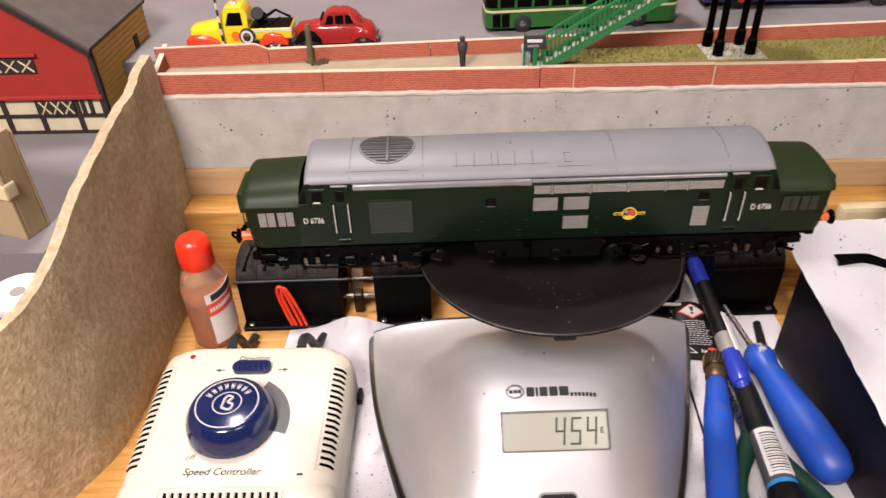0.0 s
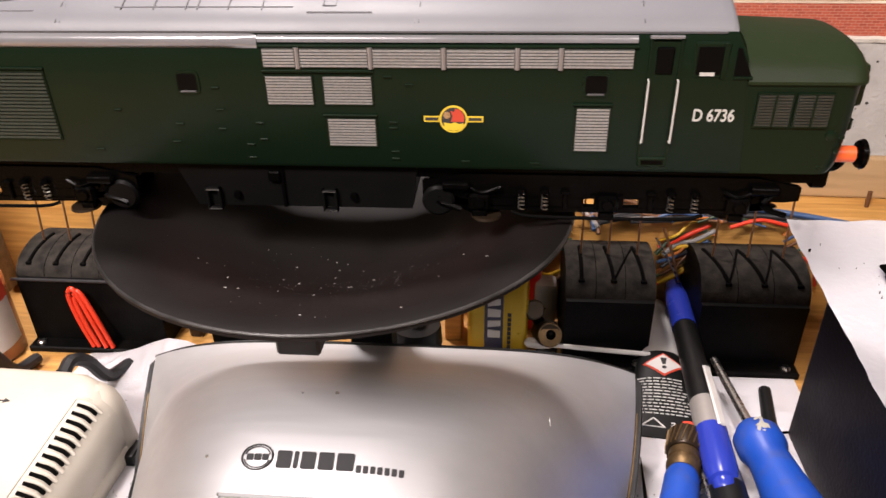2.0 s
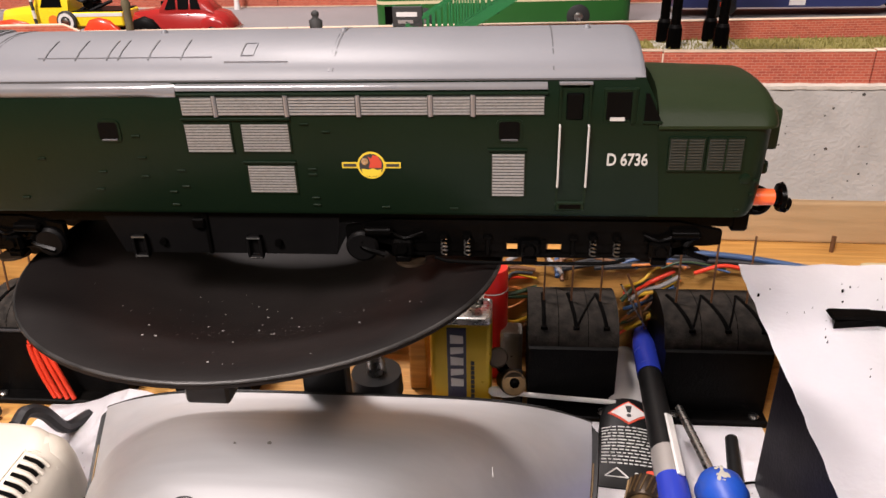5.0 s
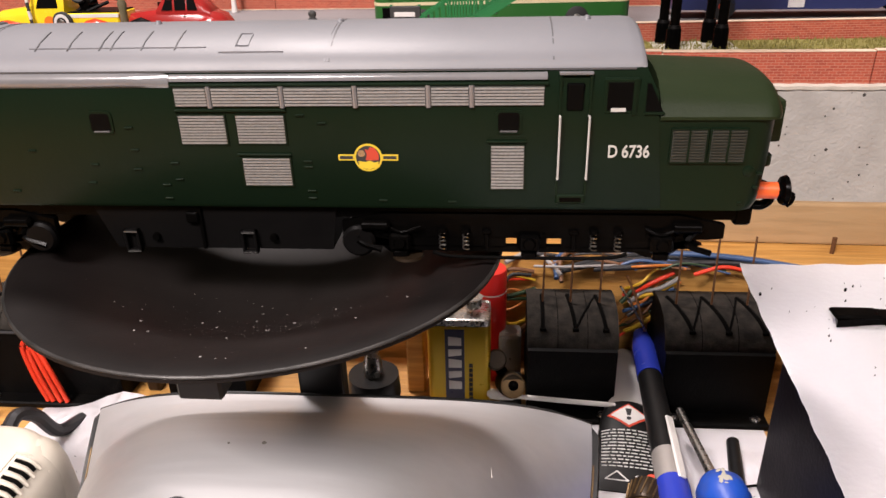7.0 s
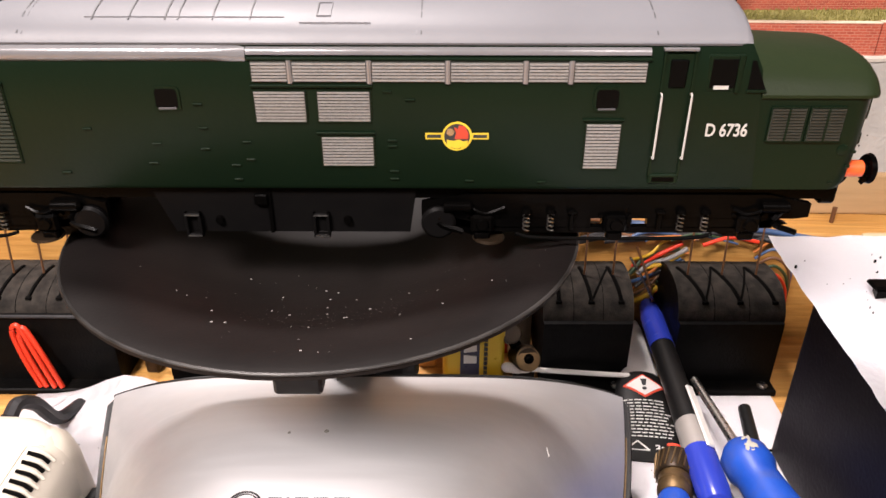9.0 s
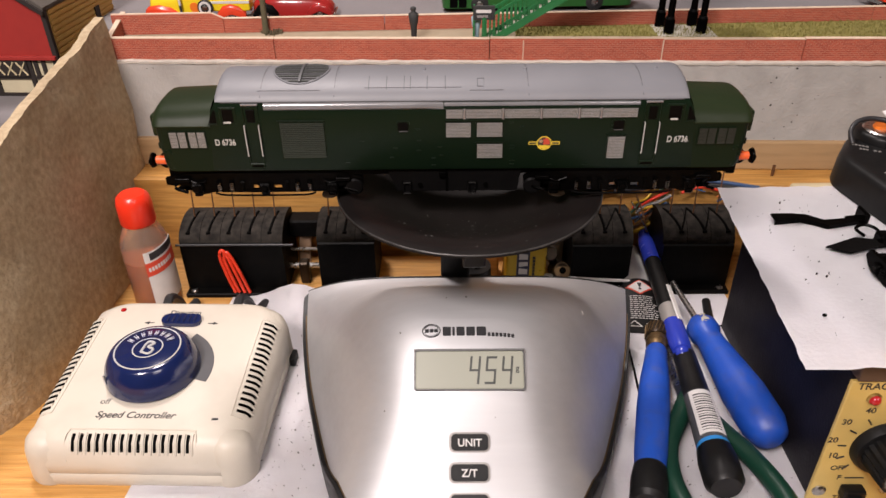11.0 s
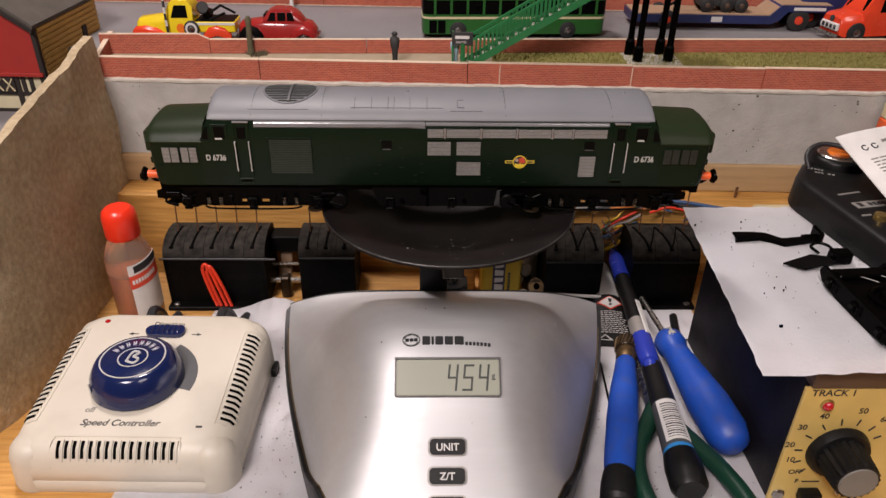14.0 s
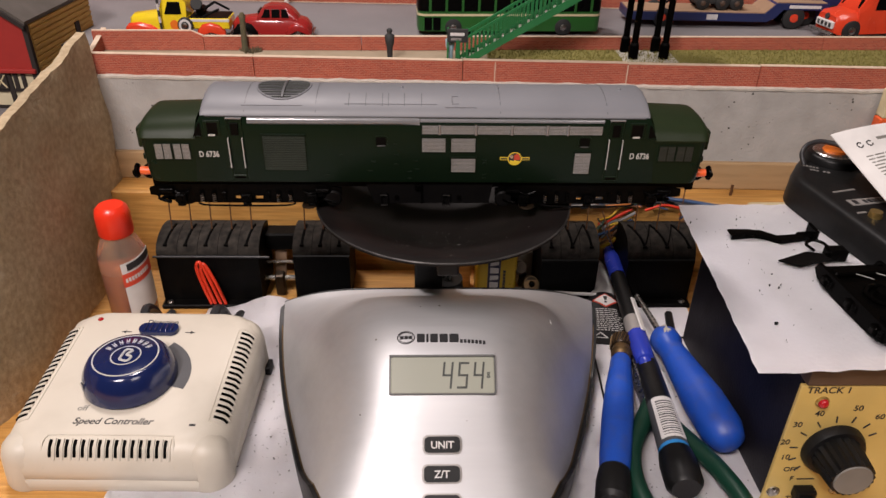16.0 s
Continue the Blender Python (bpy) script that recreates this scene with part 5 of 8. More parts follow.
def vent(edge, along, n, pitch, start):
    """Slots over the sloping edge; edge(u, d) gives a point at u along it and d down the slope."""
    for k in range(n):
        u = start + pitch * k
        path = [edge(u, d) for d in (0.05, 0.3, 0.55, 0.8)]
        bm = nb()
        tube(bm, path, 0.00075, 6, 4)
        part("vent_slot", bm, DARKSLOT, ctl)
        bm = nb()
        tube(bm, [edge(u + 0.5 * pitch, d) for d in (0.0, 0.3, 0.6, 0.85, 0.95)], 0.0008, 6, 4)
        part("vent_rib", bm, CREAM, ctl)
    bm = nb()
    a, b = start - pitch, start + pitch * n
    tube(bm, [edge(a, 1.25), edge(a, 0.3), edge(a + pitch * 0.3, -0.1), edge(a + pitch, -0.22), edge((a + b) / 2, -0.24), edge(b - pitch, -0.22), edge(b - pitch * 0.3, -0.1), edge(b, 0.3), edge(b, 1.25)], 0.0004, 6, 6)
    part("vent_lip", bm, CREAM, ctl)


def front_edge(u, d):
    y = float(np.interp(d, (-0.3, 0.0, 0.25, 0.7, 1.0, 1.3), (-0.0380, -0.0406, -0.0430, -0.0458, -0.0472, -0.0482)))
    drop = float(np.interp(-y, (0.0372, 0.0406, 0.0440, 0.0470, 0.0484), (0.0, 0.0004, 0.0022, 0.0070, 0.0125)))
    return (u, y, ctl_z(y) - drop + 0.0001)


def side_edge(q):
    def at_edge(u, d):
        x = float(np.interp(d, (-0.3, 0.0, 0.25, 0.7, 1.0, 1.3), (0.0412, 0.0430, 0.0455, 0.0488, 0.0502, 0.0516)))
        drop = float(np.interp(x, (0.0405, 0.0442, 0.0478, 0.0510, 0.0524), (0.0, 0.0004, 0.0022, 0.0070, 0.0125)))
        return (q * x, u, ctl_z(u) - drop + 0.0001)
    return at_edge


vent(front_edge, "x", 15, 0.0037, -0.0262)
vent(side_edge(1), "y", 17, 0.0036, -0.0270)
vent(side_edge(-1), "y", 17, 0.0036, -0.0270)
for x, mx in ((-0.0205, 0.0010), (0.0185, 0.0020)):
    bm = nb()
    rings_ = turned(bm, (x, 0.0450, 0.0150), (x + mx, 0.0570, 0.0235), ((0, 0.0046), (0.5, 0.0040), (1, 0.0030)), 10)
    relief = part("strain_relief", bm, BLKPLASTIC, ctl, "black rubber cable sleeve", 40)
    bm = nb()
    tube(bm, [(x + mx * 0.9, 0.0560, 0.0228), (x + mx * 1.2, 0.0620, 0.0250), (x + mx * 1.8, 0.0690, 0.0190), (x + mx * 2.5, 0.0760, 0.0060), (x + mx * 4, 0.0880, 0.0030)], 0.0027, 8, 5)
    part("cable", bm, BLACKWIRE, ctl, "black cable leaving the case")

for x in (-0.0425, 0.0425):
    for y in (-0.0385, 0.0400):
        part("corner_post", turned(nb(), (x, y, 0.0), (x * 0.97, y * 0.97, ctl_z(y) - 0.0012), ((0, 0.0104), (0.06, 0.0108), (0.62, 0.0107), (0.80, 0.0096), (0.92, 0.0072), (0.98, 0.0042), (1, 0.0015)), 28), CREAM, ctl, "", 60)

part("rubber_foot", bx(0.0470, 0.0555, 0.0330, 0.0420, 0.0, 0.0060, 0.0012, 2), BLKPLASTIC, ctl, "black rubber foot")

# red-capped bottle
bottle = thing("liquid_bottle", (-0.1795, 0.1020, 0.0), "clear plastic bottle of amber liquid with a red cap", "bottle")
part("body", turned(nb(), (0, 0, 0), (0, 0, 0.059), ((0, 0.0125), (0.02, 0.0138), (0.62, 0.0140), (0.75, 0.0137), (0.86, 0.0115), (0.95, 0.0088), (1.0, 0.0080)), 32), BOTTLE, bottle, "translucent bottle body", 50)
part("liquid", turned(nb(), (0, 0, 0.0008), (0, 0, 0.034), ((0, 0.0120), (0.03, 0.0131), (1.0, 0.0133)), 28), LIQUID, bottle, "amber brown liquid", 50)
cap = part("cap", turned(nb(), (0, 0, 0.0570), (0, 0, 0.0755), ((0, 0.0094), (0.06, 0.0100), (0.68, 0.0099), (0.90, 0.0090), (1.0, 0.0070)), 32), REDCAP, bottle, "shiny red screw cap", 40)


def wrap(name, a0, a1, z0, z1, material, lean=0.0, r=0.01420):
    bm = nb()
    n = 14
    rings = []
    for k in range(n + 1):
        a = radians(a0 + (a1 - a0) * k / n)
        dz = lean * k / n
        rings.append([(rr * math.cos(a), rr * math.sin(a), z + dz) for rr, z in ((r, z0), (r, z1), (r + 0.00025, z1), (r + 0.00025, z0))])
    return part(name, loft(bm, rings), material, bottle, "", 60)


wrap("label", -75, 10, 0.005, 0.043, LABELWHITE, 0.004)
wrap("label_band", -76, 11, 0.027, 0.036, LABELRED, 0.004, 0.01435)
wrap("label_head", -62, 11, 0.038, 0.0425, INK, 0.004, 0.01435)
for k in range(9):
    wrap("label_bar", -70 + 7 * k, -65 + 7 * k, 0.0305 + 0.0004 * k, 0.0332 + 0.0004 * k, LABELWHITE, 0.0, 0.0145)



# lever switches: ribbed black boxes with an arched slotted top
def lever_switch(x0, x1, tilts, joined=None, drop=0.0):
    n = len(tilts)
    sw = thing("lever_switch", ((x0 + x1) / 2, 0.111, 0.0), "black plastic lever switch bank with an arched slotted top", "lever switch", "lever switches on the bench")
    w, W2 = (x1 - x0) / n, (x1 - x0) / 2

    def crown(q, out=0.0):
        fall = drop * max(0.0, (0.9 - q) / 0.8)
        return 0.0205 - (0.0190 + out) * math.cos(q), 0.0345 + (0.0105 + out) * math.sin(q) - fall
    prof = [(0.0, 0.0), (0.0, 0.0345 - drop), (0.002, 0.0352 - drop)] + [crown(q, -0.0006) for q in np.linspace(0.25, 2.6, 12)] + [(0.0375, 0.0385), (0.0375, 0.0)]
    bm = nb()
    slab(bm, prof, lambda u, v, q: (-W2 + q, u, v), 2 * W2)
    part("housing", bm, SWITCHBLACK, sw, "smooth black housing", 30)
    bm = nb()
    slab(bm, [crown(q) for q in np.linspace(0.06, 2.5, 14)] + [crown(q, -0.001) for q in np.linspace(2.5, 0.06, 14)], lambda u, v, q: (-W2 - 0.0004 + q, u, v), 2 * W2 + 0.0008)
    cover = part("arched_top", bm, SWITCHDUST, sw, "dusty grey arched top", 30)
    for k in range(1, n):
        bm = nb()
        tube(bm, [(-W2 + w * k, *crown(q, -0.0001)) for q in np.linspace(0.08, 2.4, 12)], 0.00022, 5, 0)
        part("segment_joint", bm, DARKSLOT, cover)
    ends = []
    for k, tilt in enumerate(tilts):
        mid = -W2 + w * (k + 0.5)
        pts = [(mid - (t - 1.1) * tilt * w * 0.55, *crown(t, -0.0001)) for t in np.linspace(0.60, 1.70, 10)]
        ends.append(pts)
        bm = nb()
        tube(bm, pts, 0.0009, 6, 0)
        part("slot", bm, DARKSLOT, cover, "dark slot in the arched top")
        foot = pts[0]
        part("slot_end", bx(foot[0] - 0.0013, foot[0] + 0.0013, foot[1] - 0.0010, foot[1] + 0.0008, foot[2] - 0.0010, foot[2] + 0.0006, 0.0003), DARKSLOT, cover)
        tip = pts[6]
        part("lever", rod(nb(), (tip[0], tip[1], tip[2] - 0.003), (tip[0] + 0.0006, tip[1] + 0.004, tip[2] + 0.030), 0.00045, 0.00045, 8), BROWNLEVER, sw, "thin brown metal lever")
    if joined is not None:
        for a, b in zip(ends[joined:], ends[joined + 1:]):
            bm = nb()
            tube(bm, [(a[0][0] + (b[-1][0] - a[0][0]) * i / 9, *crown(0.60 + 1.10 * i / 9, -0.0002)) for i in range(10)], 0.0006, 6, 0)
            part("scored_line", bm, DARKSLOT, cover)
    fl = part("flange", bx(-W2, W2, -0.0075, 0.0, 0.0, 0.0032, 0.0006), SWITCHBLACK, sw)
    for x in (-W2 + 0.005, W2 - 0.005):
        part("screw", turned(nb(), (x, -0.0040, 0.003), (x, -0.0040, 0.0044), ((0, 0.0022), (0.6, 0.0021), (1, 0.0014)), 12), STEEL, fl, "steel screw head")
        part("screw_slot", bx(x - 0.0015, x + 0.0015, -0.0043, -0.0037, 0.0043, 0.00455), INK, fl)
    return sw


left_sw = lever_switch(-0.1635, -0.1011, (-0.35, -0.35, -0.35, -0.35, -0.35))
part("front_rod", rod(nb(), (-0.0330, -0.0008, 0.0350), (0.0385, -0.0008, 0.0348), 0.0007, 0.0007, 8), BLACKWIRE, left_sw, "thin black rod along the front edge")
lever_switch(-0.0795, -0.0446, (-0.15, -0.2, -0.2))
lever_switch(0.0766, 0.1128, (0.0, 0.35, 0.40), 1, 0.0030)
lever_switch(0.1318, 0.1745, (0.85, 0.85, 0.85), 0, 0.0030)

# white paper sheet on the bench
def sheet(x0, x1, y0, y1, z, seed, nx=40, ny=40, wave=0.0006, corners=None, thick=0.0003, rises=()):
    bm = nb()
    lay = []
    for j in range(ny + 1):
        row = []
        for i in range(nx + 1):
            u, v = i / nx, j / ny
            if corners:
                a, b, c, d = (Vector(q) for q in corners)
                p = (a * (1 - u) + b * u) * (1 - v) + (d * (1 - u) + c * u) * v
            else:
                p = Vector((x0 + (x1 - x0) * u, y0 + (y1 - y0) * v, 0))
            h = wave * (noise.noise((p.x * 30, p.y * 30, seed)) + 0.5 * noise.noise((p.x * 80, p.y * 80, seed + 3)))
            for fx, fy, fr, fh in rises:
                h += fh * math.exp(-((p.x - fx) / fr) ** 2 - ((p.y - fy) / fr) ** 2)
            row.append(bm.verts.new((p.x, p.y, z + max(0.0, wave + h))))
        lay.append(row)
    for a, b in zip(lay, lay[1:]):
        for i in range(nx):
            bm.faces.new((a[i], a[i + 1], b[i + 1], b[i]))
    r = bmesh.ops.solidify(bm, geom=bm.faces[:], thickness=thick)
    return bm


ob = part("paper_sheet", sheet(0, 0, 0, 0, 0.0006, 2, corners=((-0.165, -0.30), (0.165, -0.30), (0.172, 0.1030), (-0.134, 0.1030)), rises=((-0.094, 0.104, 0.017, 0.010),)), PAPER, None, "", 60)
tagged(ob, "large white paper sheet covering the bench", "paper")


rng = random.Random(44)
bm = nb()
for k in range(170):
    x, y = (rng.uniform(-0.086, -0.060), rng.uniform(-0.110, 0.050)) if k < 95 else (rng.uniform(0.078, 0.150), rng.uniform(-0.105, 0.050))
    q = rng.choice((0.00015, 0.00022, 0.0003, 0.00045)) * rng.uniform(0.7, 1.2)
    bmesh.ops.create_icosphere(bm, subdivisions=1, radius=q, matrix=pose(x, y, 0.0020 + 0.3 * q, 0, 0, rng.uniform(0, 180)) @ Matrix.Diagonal((1.0, rng.uniform(0.4, 2.0), 0.6, 1.0)))
ob = part("paper_crumbs", bm, GREYINK)
tagged(ob, "dark crumbs and filings scattered over the paper", "crumbs", "", "stuff")

# right-hand train controller with the yellow panel
CX0, CX1, CY0, CY1, CZ = 0.1585, 0.305, -0.0450, 0.0765, 0.0868
case = thing("track_controller", (0.2307, 0.0155, 0.0), "dark train controller case with a yellow control panel", "train controller")


def cp(name, bm, material, parent=None, label="", smooth=None):
    bmesh.ops.translate(bm, vec=(-0.23, -0.02, 0), verts=bm.verts)
    return part(name, bm, material, parent or case, label, smooth)


cp("case_body", bx(CX0, CX1, CY0 + 0.0012, CY1, 0.0, CZ, 0.0025, 3), BOXNAVY, None, "nearly black metal case", 40)
cp("top_edge", bx(CX0 - 0.0002, CX1, CY0 - 0.0022, CY0 + 0.012, 0.0725, CZ + 0.0004, 0.0012, 2), BROWNTOP, None, "brown lip over the panel", 40)
panel = cp("control_panel", bx(CX0 - 0.0015, CX1 - 0.002, CY0 - 0.0010, CY0 + 0.0010, 0.0, 0.0718, 0.0004), PANELYEL, None, "yellowed cream control panel")
PY = CY0 - 0.0011


def panel_text(word, x, z, size, dx=0.0):
    letters("caption", word, size, pose(x - 0.23, PY - 0.02, z, 90, 0, 0), INK, panel, "", 0.00006)


for word, x, z, s in (("TRACK 1", 0.1695, 0.0692, 0.0048), ("40", 0.1690, 0.0561, 0.0042), ("30", 0.1612, 0.0497, 0.0042), ("20", 0.1585, 0.0393, 0.0042), ("10", 0.1610, 0.0300, 0.0042), ("OFF", 0.1655, 0.0222, 0.0038), ("F", 0.1675, 0.0162, 0.0038), ("50", 0.1850, 0.0590, 0.0042), ("60", 0.1960, 0.0540, 0.0042), ("TRACK", 0.1745, 0.0030, 0.0040)):
    panel_text(word, x, z, s)
for a in (150, 125, 100, 75, 50, 28, 178, 202, 225):
    c, s = math.cos(radians(a)), math.sin(radians(a))
    k0, k1 = 0.0158, 0.0192
    p0, p1 = (0.1805 + k0 * c, PY - 0.0001, 0.0355 + k0 * s), (0.1805 + k1 * c, PY - 0.0001, 0.0355 + k1 * s)
    cp("tick", rod(nb(), p0, p1, 0.00035, 0.00035, 6), INK, panel)
cp("tick", rod(nb(), (0.1700, PY, 0.0160), (0.1780, PY, 0.0160), 0.00035, 0.00035, 6), INK, panel)
cp("lamp_ring", turned(nb(), (0.1680, PY + 0.001, 0.0629), (0.1680, PY - 0.0010, 0.0629), ((0, 0.0030), (0.8, 0.0029), (1, 0.0024)), 18), BRASS, panel)
cp("lamp", turned(nb(), (0.1680, PY, 0.0629), (0.1680, PY - 0.0030, 0.0629), ((0, 0.0024), (0.5, 0.0023), (0.85, 0.0015), (1, 0.0004)), 16), LEDRED, panel, "dark red indicator lamp", 60)
knob2 = cp("knob_skirt", turned(nb(), (0.1805, PY + 0.0005, 0.0355), (0.1805, PY - 0.0040, 0.0355), ((0, 0.0138), (0.5, 0.0136), (1, 0.0126)), 36), BLKPLASTIC, panel, "black skirted control knob", 50)
bm = nb()
rings = []
for yy, k in ((-0.0038, 1.0), (-0.0150, 0.92), (-0.0180, 0.88)):
    rings.append([(0.1805 + k * (0.0108 if i % 2 else 0.0099) * math.cos(2 * math.pi * i / 40), PY + yy, 0.0355 + k * (0.0108 if i % 2 else 0.0099) * math.sin(2 * math.pi * i / 40)) for i in range(40)])
cp("knob_grip", loft(bm, rings), BLKPLASTIC, knob2)
cp("knob_cap", turned(nb(), (0.1805, PY - 0.0178, 0.0355), (0.1805, PY - 0.0186, 0.0355), ((0, 0.0084), (1, 0.0080)), 32), GREYINK, knob2, "dull grey-brown knob cap")
for x, z in ((0.1610, 0.0080), (0.1900, 0.0090)):
    cp("screw", turned(nb(), (x, PY + 0.001, z), (x, PY - 0.0012, z), ((0, 0.0032), (0.7, 0.0030), (1, 0.0020)), 14), STEEL, panel, "steel screw head")
sw2 = cp("toggle_base", bx(0.1695, 0.1790, PY - 0.0050, PY + 0.0005, 0.0058, 0.0120, 0.0012, 2), BLKPLASTIC, panel)
cp("toggle", bx(0.1710, 0.1775, PY - 0.0095, PY - 0.0045, 0.0068, 0.0100, 0.001, 2), BLKPLASTIC, sw2)

# paper sheet over the case, hanging over its edges
def draped():
    bm = nb()
    c = [Vector(p) for p in ((0.1308, -0.0612), (0.302, -0.0525), (0.308, 0.0825), (0.1427, 0.0798))]
    n, mcount = 60, 50
    rows_ = []
    rng = random.Random(4)
    for j in range(mcount + 1):
        row = []
        for i in range(n + 1):
            u, v = i / n, j / mcount
            p = (c[0] * (1 - u) + c[1] * u) * (1 - v) + (c[3] * (1 - u) + c[2] * u) * v
            over = max(0.0, CX0 - p.x) + max(0.0, CY0 - 0.0045 - p.y)
            z = 0.0880 + 0.0005 * noise.noise((p.x * 40, p.y * 40, 1)) - 0.05 * over + 0.10 * max(0.0, CX0 - p.x - 0.006)
            if i == 0:
                p = p + Vector((0.0010 * noise.noise((p.y * 120, 2, 2)), 0))
            if j in (0, mcount):
                p = p + Vector((0, 0.0012 * noise.noise((p.x * 120, 5, 2))))
            row.append(bm.verts.new((p.x, p.y, z)))
        rows_.append(row)
    for a, b in zip(rows_, rows_[1:]):
        for i in range(n):
            bm.faces.new((a[i], a[i + 1], b[i + 1], b[i]))
    bmesh.ops.solidify(bm, geom=bm.faces[:], thickness=0.0004)
    return bm


ob = part("paper_sheet", draped(), PAPER, None, "", 60)
tagged(ob, "white paper sheet laid over the train controller", "paper")
rng = random.Random(21)
bm = nb()
for k in range(46):
    x, y = rng.uniform(0.145, 0.20), rng.uniform(-0.05, 0.072)
    s = rng.choice((0.00006, 0.0001, 0.00016)) * rng.uniform(0.7, 1.4)
    turned(bm, (x, y, 0.0878), (x + s * rng.uniform(-1, 1), y + s * rng.uniform(-1, 1), 0.0884 + s), ((0, s * 1.6), (0.7, s), (1, s * 0.3)), 5)
for x, y, s in ((0.1430, 0.0585, 0.0003), (0.1512, -0.0300, 0.0007), (0.1690, 0.0620, 0.0003), (0.1640, -0.003, 0.0003), (0.1605, -0.0010, 0.0003), (0.1660, -0.0005, 0.0002)):
    box(bm, x - s, x + s, y - s * 0.6, y + s * 0.6, 0.0882, 0.0892)
ob = part("dust", bm, BLACK)
tagged(ob, "dark crumbs of dirt scattered on paper", "dust", "", "stuff")
bm = nb()
for k in range(420):
    x, y = rng.uniform(-0.115, -0.065), rng.uniform(-0.16, 0.08)
    if rng.random() < 0.3:
        x, y = rng.uniform(0.085, 0.16), rng.uniform(-0.10, 0.09)
    s = rng.choice((0.0001, 0.00015, 0.0002, 0.0003)) * rng.uniform(0.7, 1.3)
    a = rng.uniform(0, 3.14)
    rod(bm, (x - s * math.cos(a) * 1.3, y - s * math.sin(a) * 1.3, 0.0016), (x + s * math.cos(a) * 1.3, y + s * math.sin(a) * 1.3, 0.0018 + s * 0.4), s * 0.7, s * 0.3, 4)
ob = part("dust", bm, BLACK)
tagged(ob, "dark crumbs of dirt on the bench paper", "dust", "", "stuff")

# loose parts on that paper
PZ = 0.0884


def flat(outline_, z0, z1):
    return slab(nb(), outline_, lambda u, v, w: (u, v, z0 + w), z1 - z0)


bar = thing("bent_strip", (0.1800, 0.0442, PZ), "bent matt black model part lying on paper", "model part")
bm = nb()
path = [(0.1560, 0.0405), (0.1575, 0.0450), (0.1690, 0.0475), (0.1735, 0.0470), (0.1800, 0.0415), (0.1905, 0.0430), (0.1915, 0.0450), (0.1990, 0.0460), (0.1990, 0.0410), (0.1915, 0.0390), (0.1800, 0.0362), (0.1740, 0.0405), (0.1690, 0.0425)]
slab(bm, [(x - 0.178, y - 0.044) for x, y in path], lambda u, v, w: (u, v, w), 0.0022)
part("strip", bm, BLACK, bar)
part("strip_end", bx(0.0200, 0.0222, -0.0055, 0.0045, 0.0, 0.0062, 0.0006), BLACK, bar)
part("strip_pad", bx(-0.0225, -0.0100, -0.0030, 0.0025, 0.0020, 0.0034, 0.0006), BLACK, bar)

frame_part = thing("bogie_frame_part", (0.2012, -0.0205, PZ), "loose black plastic model bogie lying on paper", "model bogie")
bog2 = Matrix.Rotation(radians(-86), 4, "Z") @ Matrix.Scale(0.88, 4)


def bp(name, bm, material=BLACK, parent=None, label=""):
    bmesh.ops.transform(bm, matrix=bog2, verts=bm.verts)
    return part(name, bm, material, parent or frame_part, label, 35)


for s in (-1, 1):
    side = bp("side_frame", slab(nb(), [(-0.032, 0.006), (-0.028, 0.002), (-0.014, 0.0), (0.014, 0.0), (0.028, 0.002), (0.032, 0.006), (0.030, 0.010), (-0.030, 0.010)], lambda u, v, w, s=s: (u, s * (0.0155 + w), v), 0.002))
    for dx in (-0.021, 0.0, 0.021):
        bp("axlebox", bx(dx - 0.0022, dx + 0.0022, min(s * 0.0172, s * 0.0192), max(s * 0.0172, s * 0.0192), 0.002, 0.0075, 0.0005), BLACK, side)
        bm = nb()
        tube(bm, [(dx + 0.0045 + 0.0009 * math.cos(a), s * (0.0183 + 0.0009 * math.sin(a)), 0.002 + 0.0005 * a / 2.2) for a in np.linspace(0, 2 * math.pi * 3.5, 30)], 0.00028, 5, 0)
        bp("spring", bm, DARKGREY, side)
        bp("axlebox_cover", turned(nb(), (dx, s * 0.0190, 0.0048), (dx, s * 0.0199, 0.0048), ((0, 0.0016), (1, 0.0012)), 10), DARKGREY, side)
bp("cross_plate", bx(-0.030, 0.030, -0.0152, 0.0152, 0.0060, 0.0082, 0.0008))
for dx in (-0.021, 0.021):
    bp("cross_bar", bx(dx - 0.003, dx + 0.003, -0.0152, 0.0152, 0.0080, 0.0110, 0.0008))
bm = nb()
tube(bm, [(0.0085 * math.cos(a), 0.0085 * math.sin(a), 0.0092) for a in np.linspace(0, 2 * math.pi, 30)], 0.0012, 8, 0)
bp("centre_ring", bm)
bp("centre_boss", turned(nb(), (0, 0, 0.008), (0, 0, 0.0115), ((0, 0.0050), (1, 0.0042)), 20))
for y in (-0.006, 0.005):
    bp("contact_wire", rod(nb(), (-0.016, y, 0.0118), (-0.010, y + 0.006, 0.0120), 0.00016, 0.00016, 6), PENGREY)
tongue = thing("coupling_tongue", (0.1870, 0.0215, PZ), "flat black model coupling plate lying on paper", "model part")
bm = nb()
slab(bm, [(-0.0140, -0.0025), (-0.0055, -0.0085), (0.0050, -0.0055), (0.0110, -0.0045), (0.0120, 0.0005), (0.0020, 0.0038)], lambda u, v, w: (u, v, 0.0008 + w + 0.06 * (u + 0.014)), 0.0007)
part("plate", bm, DARKGREY, tongue)
bm = nb()
tube(bm, [(0.006, 0.0035, 0.0032), (0.004, 0.0085, 0.0042), (0.009, 0.0110, 0.0048), (0.013, 0.0075, 0.0045), (0.0125, 0.003, 0.0035)], 0.0008, 8, 5)
part("loop", bm, BLACK, tongue)
